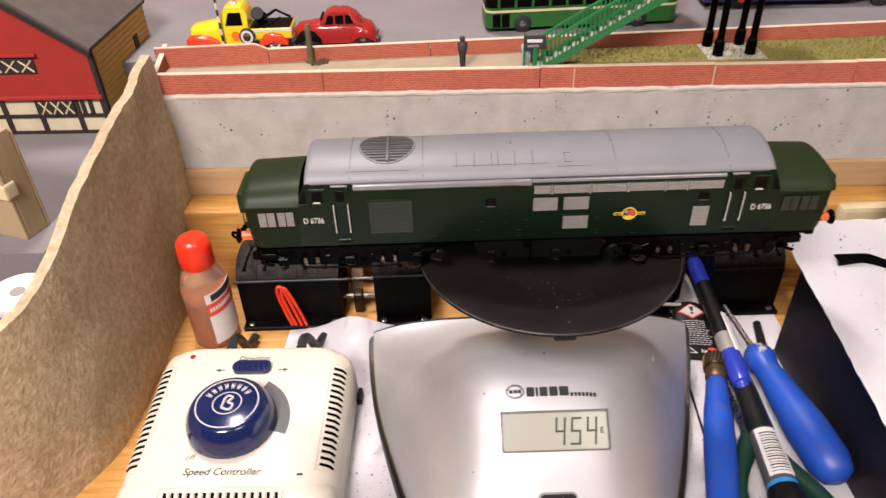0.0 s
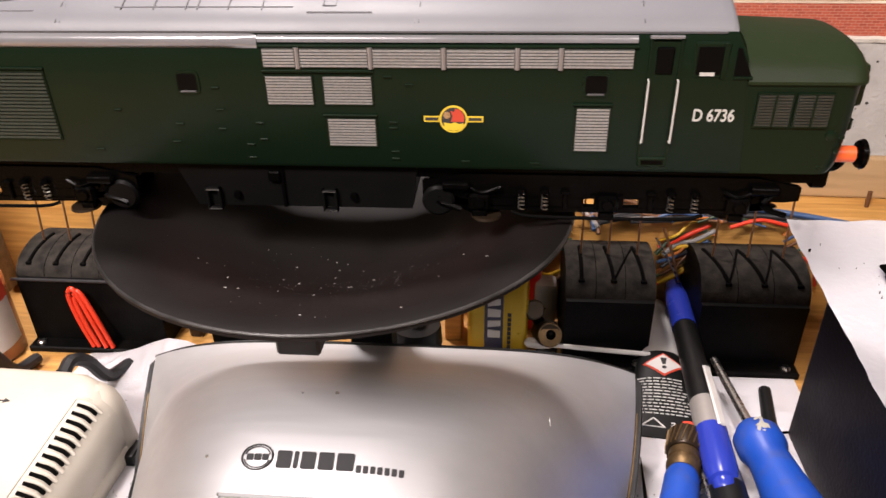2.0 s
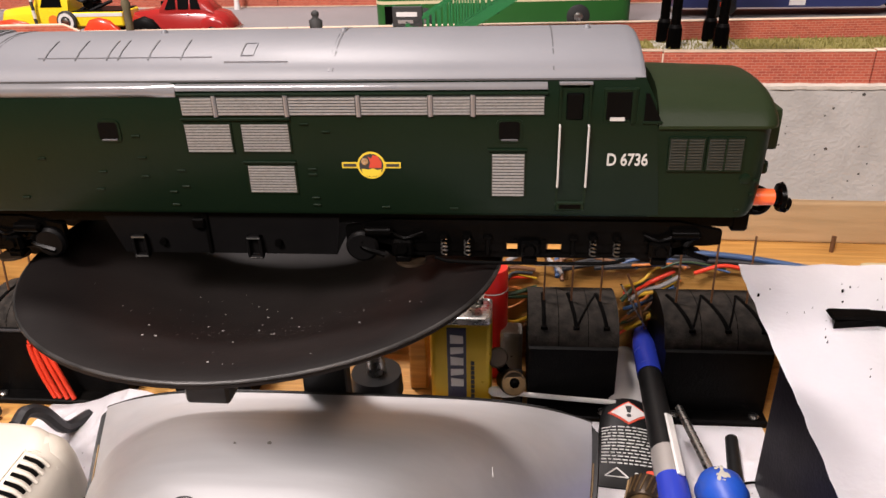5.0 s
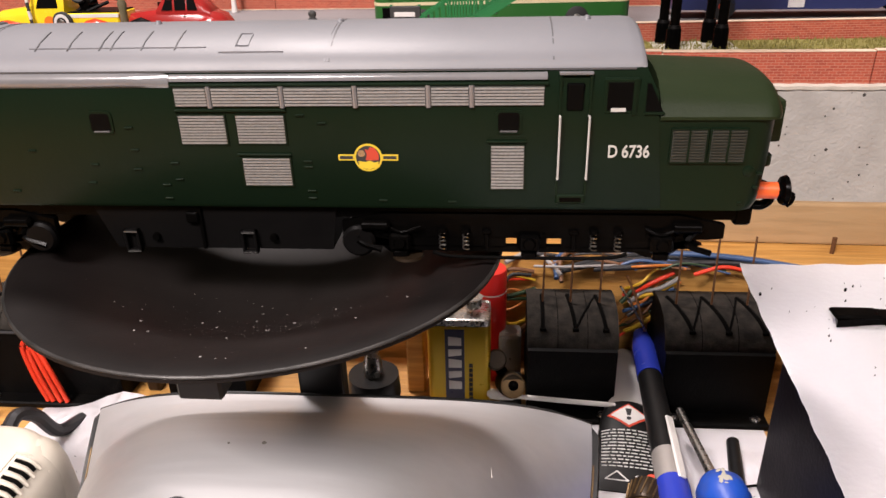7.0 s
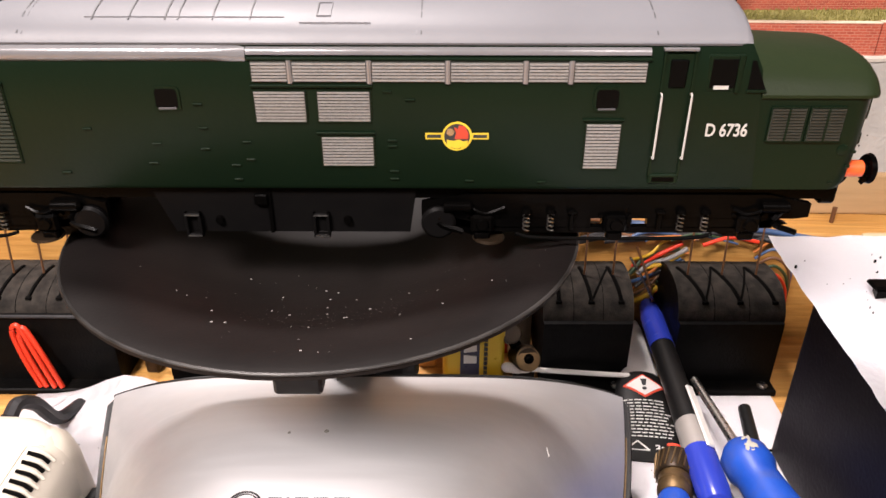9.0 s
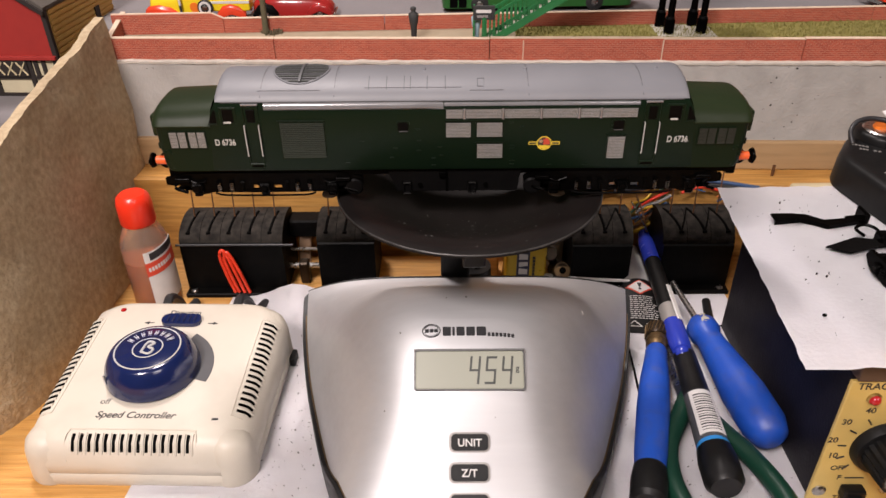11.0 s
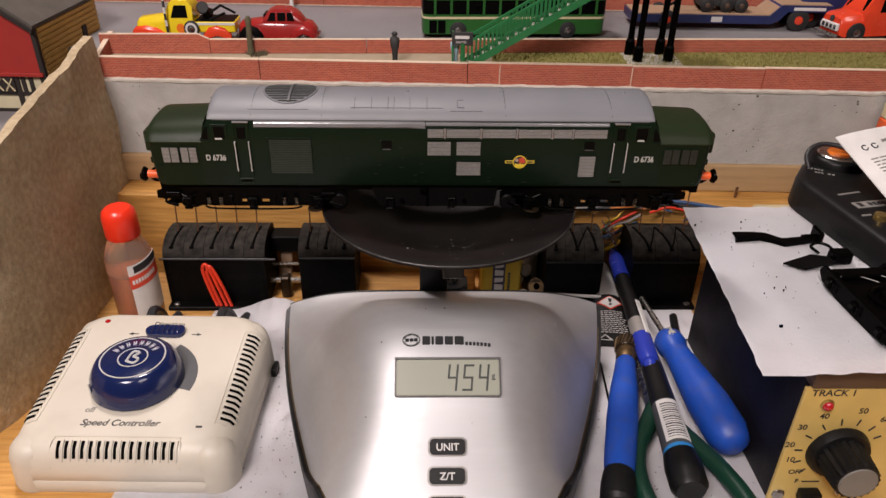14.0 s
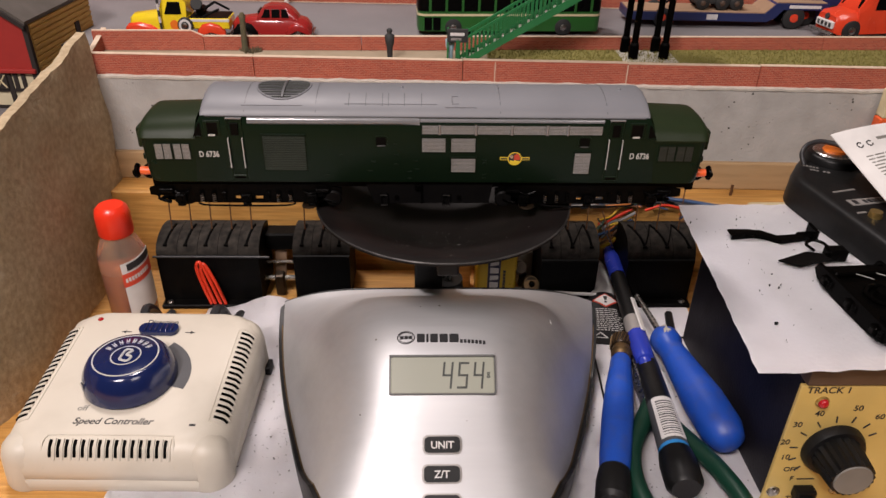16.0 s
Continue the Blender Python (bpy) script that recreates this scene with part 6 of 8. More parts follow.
part("block", bx(0.010, 0.020, -0.0030, 0.0040, 0.0, 0.0065, 0.001), BLACK, tongue)

# black sound box with a dial, on the paper
SH = 0.0165
sound = thing("sound_box", (0.2025, 0.0840, PZ), "black plastic sound box with an orange-topped dial", "sound box", "", "", 11)
edge = [(0.0, -0.100), (0.0, -0.010), (0.0006, -0.004), (0.0026, 0.0008), (0.006, 0.006), (0.020, 0.020), (0.026, 0.0245), (0.034, 0.027), (0.095, 0.030), (0.095, -0.100)]


def inset(k):
    return [(max(x, min(x + k, 0.05)), y - (k if y > 0.01 else 0.6 * k if y > -0.005 else 0.0)) for x, y in edge]


bm = nb()
loft(bm, [[(x, y, z + 0.02 * (y + 0.03) * (1 if z > 0.005 else 0)) for x, y in inset(k)] for z, k in ((0.0, 0.0), (SH - 0.0045, 0.0006), (SH - 0.0018, 0.0016), (SH - 0.0004, 0.0034), (SH, 0.0060))])
part("shell", bm, BLKPLASTIC, sound, "", 50)


def on_box(x, y, lift=0.0):
    return Matrix.Translation((x, y, SH + 0.02 * (y + 0.03) + lift))


m = on_box(0.0372, 0.0120)
dial = part("dial_rim", turned(nb(), m @ Vector((0, 0, -0.001)), m @ Vector((0, 0, 0.0050)), ((0, 0.0152), (0.7, 0.0150), (0.9, 0.0142), (1, 0.0128)), 40), BLKPLASTIC, sound, "black rimmed dial", 40)
part("dial_ring", turned(nb(), m @ Vector((0, 0, 0.0045)), m @ Vector((0, 0, 0.0057)), ((0, 0.0123), (1, 0.0110)), 36), STEEL, dial, "silver dial ring")
part("dial_top", turned(nb(), m @ Vector((0, 0, 0.0050)), m @ Vector((0, 0, 0.0069)), ((0, 0.0072), (1, 0.0062)), 28), ORANGE, dial, "orange dial top")


def box_bar(x0, x1, y0, y1, material=LABELWHITE, h=0.0004):
    bm = nb()
    box(bm, x0, x1, y0, y1, -0.0006, h)
    bmesh.ops.translate(bm, vec=(0, 0, SH + 0.02 * ((y0 + y1) / 2 + 0.03)), verts=bm.verts)
    return part("print_bar", bm, material, sound)


for p, q in (((0.0150, 0.0080), (0.0215, 0.0020)), ((0.0155, 0.0020), (0.0195, -0.0006)), ((0.0210, -0.0018), (0.0245, -0.0042)), ((0.0100, -0.0244), (0.0240, -0.0234)), ((0.0070, -0.0465), (0.0125, -0.0465)), ((0.0150, -0.0470), (0.0190, -0.0470)), ((0.0120, -0.0610), (0.0200, -0.0610))):
    n = max(2, int((q[0] - p[0]) / 0.0012))
    for k in range(n):
        x, y = p[0] + (q[0] - p[0]) * k / n, p[1] + (q[1] - p[1]) * k / n
        box_bar(x, x + (q[0] - p[0]) / n * 0.72, y - 0.0006, y + 0.0006, PENGREY)
box_bar(0.0105, 0.0330, -0.0395, -0.0335, PENGREY)
box_bar(0.0125, 0.0150, -0.0385, -0.0345, INK, 0.0006)
for k in range(5):
    box_bar(0.0185 + 0.0028 * k, 0.0204 + 0.0028 * k, -0.0382, -0.0350, INK, 0.0006)
m = on_box(0.0135, -0.0510)
part("small_knob", turned(nb(), m @ Vector((0, 0, -0.001)), m @ Vector((0, 0, 0.003)), ((0, 0.0035), (1, 0.003)), 16), BRASS, sound, "dull brass push button", 40)
bm = nb()
tube(bm, [(0.0155, 0.0080, SH + 0.0010), (0.0165, 0.0130, SH + 0.0060), (0.0220, 0.0160, SH + 0.0100), (0.0310, 0.0150, SH + 0.0110), (0.0400, 0.0080, SH + 0.0090), (0.0440, 0.0010, SH + 0.0010)], 0.0014, 8, 6)
part("cable", bm, BLACKWIRE, sound, "black cable looping over the dial", 60)
card = thing("instruction_card", (0.2186, 0.0833, 0.1280), "white printed instruction card leaning on the sound box", "card")
CU, CV = Vector((0.062, 0.023, 0.0)), Vector((0.0170, -0.0570, -0.0245))
CN = CU.cross(CV).normalized()
CN = CN if CN.z > 0 else -CN


def on_card(u, v, lift=0.0):
    curl = 0.0030 * math.sin(2.6 * u + 0.4) - 0.004 * max(0.0, 0.12 - u - v)
    return CU * u + CV * v + CN * (curl + lift)


def card_patch(u0, u1, v0, v1, lift, thick, n=10):
    bm = nb()
    rings = [[on_card(u0 + (u1 - u0) * k / n, v, w) for v, w in ((v0, lift), (v1, lift), (v1, lift + thick), (v0, lift + thick))] for k in range(n + 1)]
    return loft(bm, rings)


sheet_ob = part("sheet", card_patch(0.0, 1.0, 0.0, 1.0, 0.0, 0.0005, 14), LABELWHITE, card, "", 60)
rng = random.Random(17)
for j in range(19):
    v = 0.30 + 0.034 * j
    u = 0.13 + 0.004 * j
    while u < 0.90:
        w = rng.uniform(0.03, 0.11)
        part("print_bar", card_patch(u, min(u + w, 0.93), v, v + 0.013, 0.0004, 0.00018, 3), GREYINK, sheet_ob)
        u += w + 0.014
part("print_bar", card_patch(0.36, 0.60, 0.13, 0.16, 0.0004, 0.00018, 4), GREYINK, sheet_ob)
for uc in (0.16, 0.26):
    bm = nb()
    tube(bm, [on_card(uc + 0.026 * math.cos(a), 0.18 + 0.026 * math.sin(a), 0.0006) for a in np.linspace(0.3, 5.6, 20)], 0.00035, 6, 0)
    part("recycling_mark", bm, INK, sheet_ob)


# hand tools and pens on the bench
def tool(name, p0, p1, label, category, kr=1.0, kz=1.0):
    t = thing(name, p0, label, category)
    d = Vector(p1) - Vector(p0)
    q = d.to_track_quat("Z", "Y").to_matrix().to_4x4()
    t.matrix_world = Matrix.Translation(p0) @ q @ Matrix.Diagonal((kr, kr, kz, 1.0))
    return t, d.length


def tp(t, name, z0, z1, profile, material, parent=None, label="", seg=20, squash=1.0):
    return part(name, turned(nb(), (0, 0, z0 * 1.045), (0, 0, z1 * 1.045), [(q, 0.86 * rad) for q, rad in profile], seg, True, squash), material, parent or t, label, 40)


# small blue-handled knife with a brass collar, black end
t, L = tool("craft_knife", (0.0838, -0.0620, 0.0140), (0.1189, 0.0632, 0.0140), "blue-handled craft tool with brass collar and black end", "hand tool")
tp(t, "end_cap", 0.0, 0.018, ((0, 0.0070), (0.1, 0.0092), (0.6, 0.0094), (1, 0.0085)), BLKPLASTIC)
tp(t, "handle", 0.018, 0.098, ((0, 0.0080), (0.1, 0.0087), (0.45, 0.0092), (0.7, 0.0085), (0.88, 0.0070), (0.97, 0.0066), (1, 0.0055)), TOOLBLUE, None, "bright blue plastic handle")
col = tp(t, "collar", 0.098, 0.106, ((0, 0.0058), (0.2, 0.0066), (0.42, 0.0066), (0.46, 0.0056), (0.6, 0.0056), (0.64, 0.0064), (1, 0.0062)), COPPERDULL, None, "ringed brass collar")
chuck = tp(t, "chuck", 0.106, 0.117, ((0, 0.0070), (0.1, 0.0076), (0.8, 0.0074), (1, 0.0050)), AGEDBRASS, col, "knurled brown metal chuck")
for k in range(20):
    a = 2 * math.pi * k / 20
    tp_bm = rod(nb(), (0.0065 * math.cos(a), 0.0065 * math.sin(a), 0.1115), (0.0065 * math.cos(a + 0.25), 0.0065 * math.sin(a + 0.25), 0.1195), 0.00035, 0.00035, 5)
    part("knurl", tp_bm, COPPERDULL, chuck)
# ball pen, blue cap
t, L = tool("ball_pen", (0.1226, 0.0303, 0.0180), (0.1284, 0.1485, 0.0200), "blue and silver ball pen with a blue cap", "pen", 1.0, 0.905)
tp(t, "end_plug", -0.005, 0.002, ((0, 0.0026), (0.2, 0.0042), (0.6, 0.0044), (0.7, 0.0056), (1, 0.0060)), PENBLUE)
tp(t, "blue_barrel", 0.002, 0.0235, ((0, 0.0060), (0.15, 0.0065), (1, 0.0064)), PENBLUE, None, "glossy blue barrel end")
tp(t, "silver_barrel", 0.0235, 0.038, ((0, 0.0062), (1, 0.0060)), PENGREY)
tp(t, "black_barrel", 0.038, 0.086, ((0, 0.0059), (1, 0.0056)), BLKPLASTIC)
tp(t, "cap", 0.086, 0.122, ((0, 0.0060), (0.6, 0.0059), (0.9, 0.0050), (1, 0.0030)), PENBLUE, None, "dark blue cap")
tp(t, "tip", 0.121, 0.125, ((0, 0.0018), (1, 0.0008)), BRASS)
lean = t.matrix_world.to_3x3().inverted() @ Vector((0.30, -0.60, 0.74))
bm = bx(0.0054, 0.0066, -0.0016, 0.0016, 0.022, 0.056, 0.0005)
bmesh.ops.transform(bm, matrix=Matrix.Rotation(math.atan2(lean.y, lean.x), 4, "Z"), verts=bm.verts)
part("clip", bm, PENCLIP, t, "bright steel clip")
# grey precision screwdriver with label
t, L = tool("precision_screwdriver", (0.1182, -0.0560, 0.0160), (0.1257, 0.0520, 0.0150), "grey and black precision screwdriver with a barcode label", "screwdriver")
tp(t, "end_cap", 0.0, 0.020, ((0, 0.0075), (0.15, 0.0100), (0.7, 0.0102), (1, 0.0092)), BLKPLASTIC)
tp(t, "blue_ring", 0.020, 0.0225, ((0, 0.0087), (1, 0.0086)), SKYBLUE, None, "light blue ring")
grip = tp(t, "grip", 0.0225, 0.052, ((0, 0.0086), (1, 0.0078)), TOOLGREY, None, "grey handle")
tp(t, "black_grip", 0.052, 0.082, ((0, 0.0078), (0.2, 0.0074), (1, 0.0066)), BLKPLASTIC)
tp(t, "front_grip", 0.082, 0.098, ((0, 0.0066), (0.3, 0.0062), (1, 0.0048)), TOOLGREY)
upward = t.matrix_world.to_3x3().inverted() @ Vector((-0.1, -0.55, 0.85))
face_a = math.atan2(upward.y, upward.x)


def band(z0, z1, r0, r1, spread, lift):
    rings = []
    for zz, rad in ((z0, r0), (z1, r1)):
        rings.append([(rr * math.cos(a), rr * math.sin(a), zz) for rr in (rad, rad + lift) for a in (np.linspace(face_a - spread, face_a + spread, 9) if rr == rad else np.linspace(face_a + spread, face_a - spread, 9))])
    return loft(nb(), rings)


lab = part("barcode_label", band(0.0256, 0.0533, 0.0074, 0.0068, 0.85, 0.0003), LABELWHITE, t, "white barcode label")
for k in range(15):
    zz = 0.0272 + 0.0016 * k
    rad = 0.0077 - (zz - 0.0256) / 0.0277 * 0.0006
    part("barcode_bar", band(zz, zz + 0.0003 + 0.0004 * ((k * 7) % 3) / 2, rad, rad, 0.60, 0.00012), INK, lab)
# big blue screwdriver
t, L = tool("large_screwdriver", (0.1489, -0.0290, 0.0150), (0.1355, 0.0990, 0.0150), "large blue-handled screwdriver with a steel shaft", "screwdriver", 0.90, 0.875)
tp(t, "handle", 0.0, 0.096, ((0, 0.0060), (0.03, 0.0105), (0.12, 0.0138), (0.35, 0.0140), (0.62, 0.0112), (0.78, 0.0094), (0.84, 0.0090), (0.88, 0.0110), (0.95, 0.0108), (1, 0.0070)), TOOLBLUE, None, "thick smooth blue plastic handle", 28)
tp(t, "shaft", 0.095, 0.138, ((0, 0.0026), (0.2, 0.0022), (1, 0.0020)), STEEL, None, "worn steel shaft")
lean = t.matrix_world.to_3x3().inverted() @ Vector((-0.15, -0.5, 0.8))
rng = random.Random(5)
for k in range(14):
    a = math.atan2(lean.y, lean.x) + 0.15 + rng.gauss(0, 0.14)
    z0, q = rng.gauss(0.0925, 0.0014), rng.uniform(0.0005, 0.0012)
    bm = nb()
    bmesh.ops.create_icosphere(bm, subdivisions=1, radius=q, matrix=Matrix.Rotation(a, 4, "Z") @ Matrix.Translation((0.00955, 0, z0)) @ Matrix.Rotation(rng.uniform(0, 3), 4, "X") @ Matrix.Diagonal((0.12, 0.8, 1.5, 1.0)))
    part("handle_chip", bm, STONE, t, "scraped pale patch")
# green-handled pliers
pl = thing("pliers", (0.118, -0.055, 0.0), "pliers with dark green dipped handles", "pliers")
for s, pts in ((-1, [(0.002, 0.060, 0.010), (-0.006, 0.046, 0.0105), (-0.0160, 0.028, 0.0105), (-0.0195, 0.006, 0.0105), (-0.0150, -0.02, 0.0105)]), (1, [(0.002, 0.060, 0.010), (0.010, 0.040, 0.0105), (0.0200, 0.020, 0.0105), (0.0260, 0.0, 0.0105), (0.0270, -0.02, 0.0105)])):
    bm = nb()
    tube(bm, pts, 0.0046, 10, 6)
    part("handle", bm, TOOLGREEN, pl, "dark green plastic handle", 40)
bm = nb()
tube(bm, [(0.002, 0.058, 0.0095), (0.003, 0.075, 0.0085), (0.004, 0.10, 0.0075)], 0.0052, 8, 4)
part("jaw", bm, STEEL, pl, "steel jaws", 40)
# needle and a dark blade lying behind the handles
t, L = tool("needle", (0.0985, 0.005, 0.0022), (0.1015, 0.052, 0.0022), "thin dark steel needle on the paper", "needle")
tp(t, "shank", 0, L, ((0, 0.0007), (0.7, 0.0007), (1, 0.0002)), DARKGREY)
t, L = tool("dark_tweezer", (0.1480, 0.050, 0.0042), (0.1560, 0.090, 0.0042), "slim dark blue-black tool lying on paper", "hand tool")
tp(t, "arm", 0, L, ((0, 0.0026), (0.5, 0.0030), (1, 0.0024)), BOXNAVY)
tp(t, "sleeve", L * 0.45, L, ((0, 0.0032), (1, 0.0028)), BLKPLASTIC)
bm = nb()
tube(bm, [(0.150, 0.068, 0.0022), (0.160, 0.070, 0.0026), (0.166, 0.066, 0.0022)], 0.0005, 6, 5)
ob = part("hair_wire", bm, BLACK)
tagged(ob, "thin black bit of wire on paper", "wire")

# glue tube
glue = thing("glue_tube", (0.1111, 0.0634, 0.0012), "black printed super glue tube with a white nozzle", "glue tube")
glue.matrix_world = pose(0.1136, 0.0671, 0.0012, 0, 0, -6) @ Matrix.Diagonal((1.60, 0.90, 1.0, 1.0))
bm = nb()
rings = []
for y, w, h in ((-0.0025, 0.0082, 0.0006), (0.004, 0.0081, 0.0014), (0.018, 0.0078, 0.0050), (0.034, 0.0070, 0.0088), (0.0425, 0.0062, 0.0100), (0.0455, 0.0050, 0.0092)):
    rings.append([(w * math.cos(a), y, h / 2 + h / 2 * math.sin(a)) for a in np.linspace(0, 2 * math.pi, 21)[:-1]])
body = part("tube", loft(bm, rings), BLKPLASTIC, glue, "soft black metal tube", 50)
part("nozzle", turned(nb(), (0, 0.045, 0.0050), (0, 0.089, 0.0066), ((0, 0.0046), (0.1, 0.0050), (0.9, 0.0030), (1, 0.0024)), 18), LABELWHITE, glue, "white nozzle cap", 40)


def glue_z(y):
    return float(np.interp(y, (-0.0025, 0.004, 0.018, 0.034, 0.0425), (0.0006, 0.0014, 0.0050, 0.0088, 0.0100)))


def glue_top(u, v, lift):
    w = float(np.interp(v, (-0.0025, 0.004, 0.018, 0.034, 0.0425), (0.0082, 0.0081, 0.0078, 0.0070, 0.0062)))
    return glue_z(v) / 2 * (1 + math.sqrt(max(0.0, 1 - (u / w) ** 2))) + lift


def glue_plate(name, pts, lift, material, parent=body):
    fine = [(a[0] + (b[0] - a[0]) * k / 4, a[1] + (b[1] - a[1]) * k / 4) for a, b in zip(pts, pts[1:] + pts[:1]) for k in range(4)]
    u0, v0 = sum(p[0] for p in pts) / len(pts), sum(p[1] for p in pts) / len(pts)
    bm = nb()
    rings = [[(u0 + (u - u0) * q, v0 + (v - v0) * q, glue_top(u0 + (u - u0) * q, v0 + (v - v0) * q, h)) for u, v in fine] for q, h in ((1, -0.0004), (1, lift), (0.6, lift), (0.2, lift))]
    return part(name, loft(bm, rings), material, parent)


dia = lambda c, r: [(0.0, c + r * 1.25), (-r, c), (0.0, c - r * 1.25), (r, c)]
glue_plate("warning_diamond", dia(0.0352, 0.0052), 0.0003, LABELRED)
glue_plate("diamond_field", dia(0.0352, 0.0044), 0.0005, LABELWHITE)
glue_plate("warning_stroke", [(-0.0004, 0.0347), (0.0004, 0.0347), (0.0008, 0.0384), (-0.0008, 0.0384)], 0.0007, INK)
glue_plate("warning_dot", [(0.0006 * math.cos(a), 0.0330 + 0.0008 * math.sin(a)) for a in np.linspace(0, 6.28, 10)[:-1]], 0.0007, INK)
rng = random.Random(8)
for k in range(12):
    y = 0.0272 - 0.00162 * k
    x, stop = -0.0066, rng.uniform(0.0040, 0.0066)
    while x < stop - 0.0004:
        w = min(rng.uniform(0.0007, 0.0022), stop - x)
        part("print_bar", loft(nb(), [[(u, v, glue_top(u, v, h)) for u, v in ((x, y), (x + w, y), (x + w, y + 0.0004), (x, y + 0.0004))] for h in (-0.0003, 0.0002)]), LABELWHITE, body)
        x += w + 0.0004
for a, b in (((-0.0058, 0.0030), (-0.0030, 0.0072)), ((-0.0030, 0.0072), (-0.0004, 0.0030)), ((-0.0004, 0.0030), (-0.0058, 0.0030))):
    part("mark_line", rod(nb(), (a[0], a[1], glue_z(a[1]) + 0.0001), (b[0], b[1], glue_z(b[1]) + 0.0001), 0.00025, 0.00025, 6), LABELWHITE, body)
letters("weight_mark", "2g", 0.0026, Matrix.Translation((0.0022, 0.0045, glue_z(0.0045) + 0.0003)) @ Matrix.Rotation(0.25, 4, "X"), LABELWHITE, body, "", 0.0001)
glue_plate("maker_oval", [(0.0055 + 0.0018 * math.cos(a), 0.0062 + 0.0009 * math.sin(a)) for a in np.linspace(0, 6.28, 14)[:-1]], 0.0006, LABELRED)

# batteries, cotton bud and motor bits behind the scale
bat = thing("block_battery", (0.0482, 0.1197, 0.0), "yellow and navy nine-volt block battery standing upright", "battery")
part("jacket", bx(-0.0130, 0.0130, -0.0088, 0.0088, 0.0, 0.0430, 0.0028, 3), BATYELLOW, bat, "yellow metal jacket", 40)
part("metal_top", bx(-0.0129, 0.0129, -0.0087, 0.0087, 0.0425, 0.0450, 0.0026, 3), STEEL, bat, "bare metal top band", 40)
part("dark_panel", bx(-0.0056, 0.0024, -0.0091, -0.0086, 0.001, 0.0410), BATBLUE, bat, "navy printed panel")
for k in range(5):
    bm = nb()
    z = 0.0120 + 0.0054 * k
    slab(bm, [(-0.0042, z), (0.0012, z + 0.0008 * (k % 2)), (0.0012, z + 0.0036), (-0.0042, z + 0.0042 - 0.0008 * (k % 2))], lambda u, v, w: (u, -0.0094 + w, v), 0.0004)
    part("maker_bar", bm, LABELWHITE, bat)
for k in range(8):
    part("print_bar", bx(0.0042, 0.0058, -0.0091, -0.0086, 0.0060 + 0.0024 * k, 0.0078 + 0.0024 * k), INK, bat)
for x in (-0.006, 0.006):
    part("terminal", turned(nb(), (x, 0, 0.047), (x, 0, 0.0515), ((0, 0.0034), (0.7, 0.0034), (1, 0.0038)), 14), STEEL, bat)
aa = thing("round_battery", (0.0606, 0.1395, 0.0), "red round battery standing upright", "battery")
part("jacket", turned(nb(), (0, 0, 0.0), (0, 0, 0.0545), ((0, 0.0068), (0.02, 0.0072), (0.98, 0.0072), (1, 0.0068)), 24), BATRED, aa, "red battery jacket", 40)
part("white_ring", turned(nb(), (0, 0, 0.0440), (0, 0, 0.0446), ((0, 0.00728), (1, 0.00728)), 24), LABELWHITE, aa)
part("tip", turned(nb(), (0, 0, 0.0543), (0, 0, 0.0560), ((0, 0.0028), (1, 0.0026)), 12), STEEL, aa)
bud = thing("cotton_bud", (0.0635, 0.1068, 0.0110), "white cotton bud lying across the switch flange", "cotton bud")
bm = nb()
tube(bm, [(0.0, 0.0035, -0.0012), (0.028, 0.0005, -0.0012), (0.049, -0.0015, -0.0012)], 0.0011, 8, 4)
part("stick", bm, LABELWHITE, bud, "", 40)
part("tip", turned(nb(), (-0.0035, 0.0040, -0.0012), (0.0090, 0.0027, -0.0012), ((0, 0.0010), (0.12, 0.0022), (0.5, 0.0024), (0.85, 0.0018), (1, 0.0011)), 14), COTTON, bud, "fluffy cotton tip", 50)
mot = thing("small_motor", (0.0700, 0.1120, 0.0), "small tarnished motor with two round brass ends", "motor")
part("mount", bx(-0.0045, 0.0045, 0.0, 0.0100, 0.0, 0.0140, 0.001), BLKPLASTIC, mot)
can = part("can", turned(nb(), (0.0006, -0.0040, 0.0160), (-0.0020, 0.0070, 0.0100), ((0, 0.0046), (0.1, 0.0054), (0.4, 0.0056), (1, 0.0050)), 20), AGEDBRASS, mot, "tarnished brown can", 40)
part("end_ring", turned(nb(), (0.0007, -0.0043, 0.0162), (0.0006, -0.0039, 0.0159), ((0, 0.0040), (0.5, 0.0052), (1, 0.0050)), 20), COPPERDULL, can, "", 40)
part("end_hub", turned(nb(), (0.0007, -0.0045, 0.0163), (0.0006, -0.0039, 0.0159), ((0, 0.0018), (1, 0.0030)), 14), BLACK, can, "", 40)
part("round_cap", turned(nb(), (-0.0062, 0.0010, 0.0255), (-0.0070, 0.0070, 0.0210), ((0, 0.0036), (0.1, 0.0044), (1, 0.0044)), 18), AGEDBRASS, mot, "dark round cap", 40)
part("cap_arm", rod(nb(), (-0.0066, 0.0050, 0.0220), (-0.0015, 0.0050, 0.0120), 0.0022, 0.0026, 10), BLACK, mot)
jar = thing("socket_holder", (0.0155, 0.0945, 0.0), "black round holder with a pointed steel shaft", "holder")
part("ring", turned(nb(), (0, 0, 0.0), (0, 0, 0.0300), ((0, 0.0075), (0.6, 0.0080), (0.7, 0.0105), (1, 0.0100)), 24), BLKPLASTIC, jar, "", 40)
part("shaft", turned(nb(), (0, 0, 0.028), (0, 0, 0.0435), ((0, 0.0040), (0.5, 0.0036), (0.85, 0.0022), (1, 0.0008)), 16), STEEL, jar, "pointed steel shaft", 40)
blk = part("wood_block", bx(0.0245, 0.0325, 0.123, 0.135, 0.0, 0.034, 0.0008), WOOD)
tagged(blk, "small rough pine block behind the scale", "wood block")
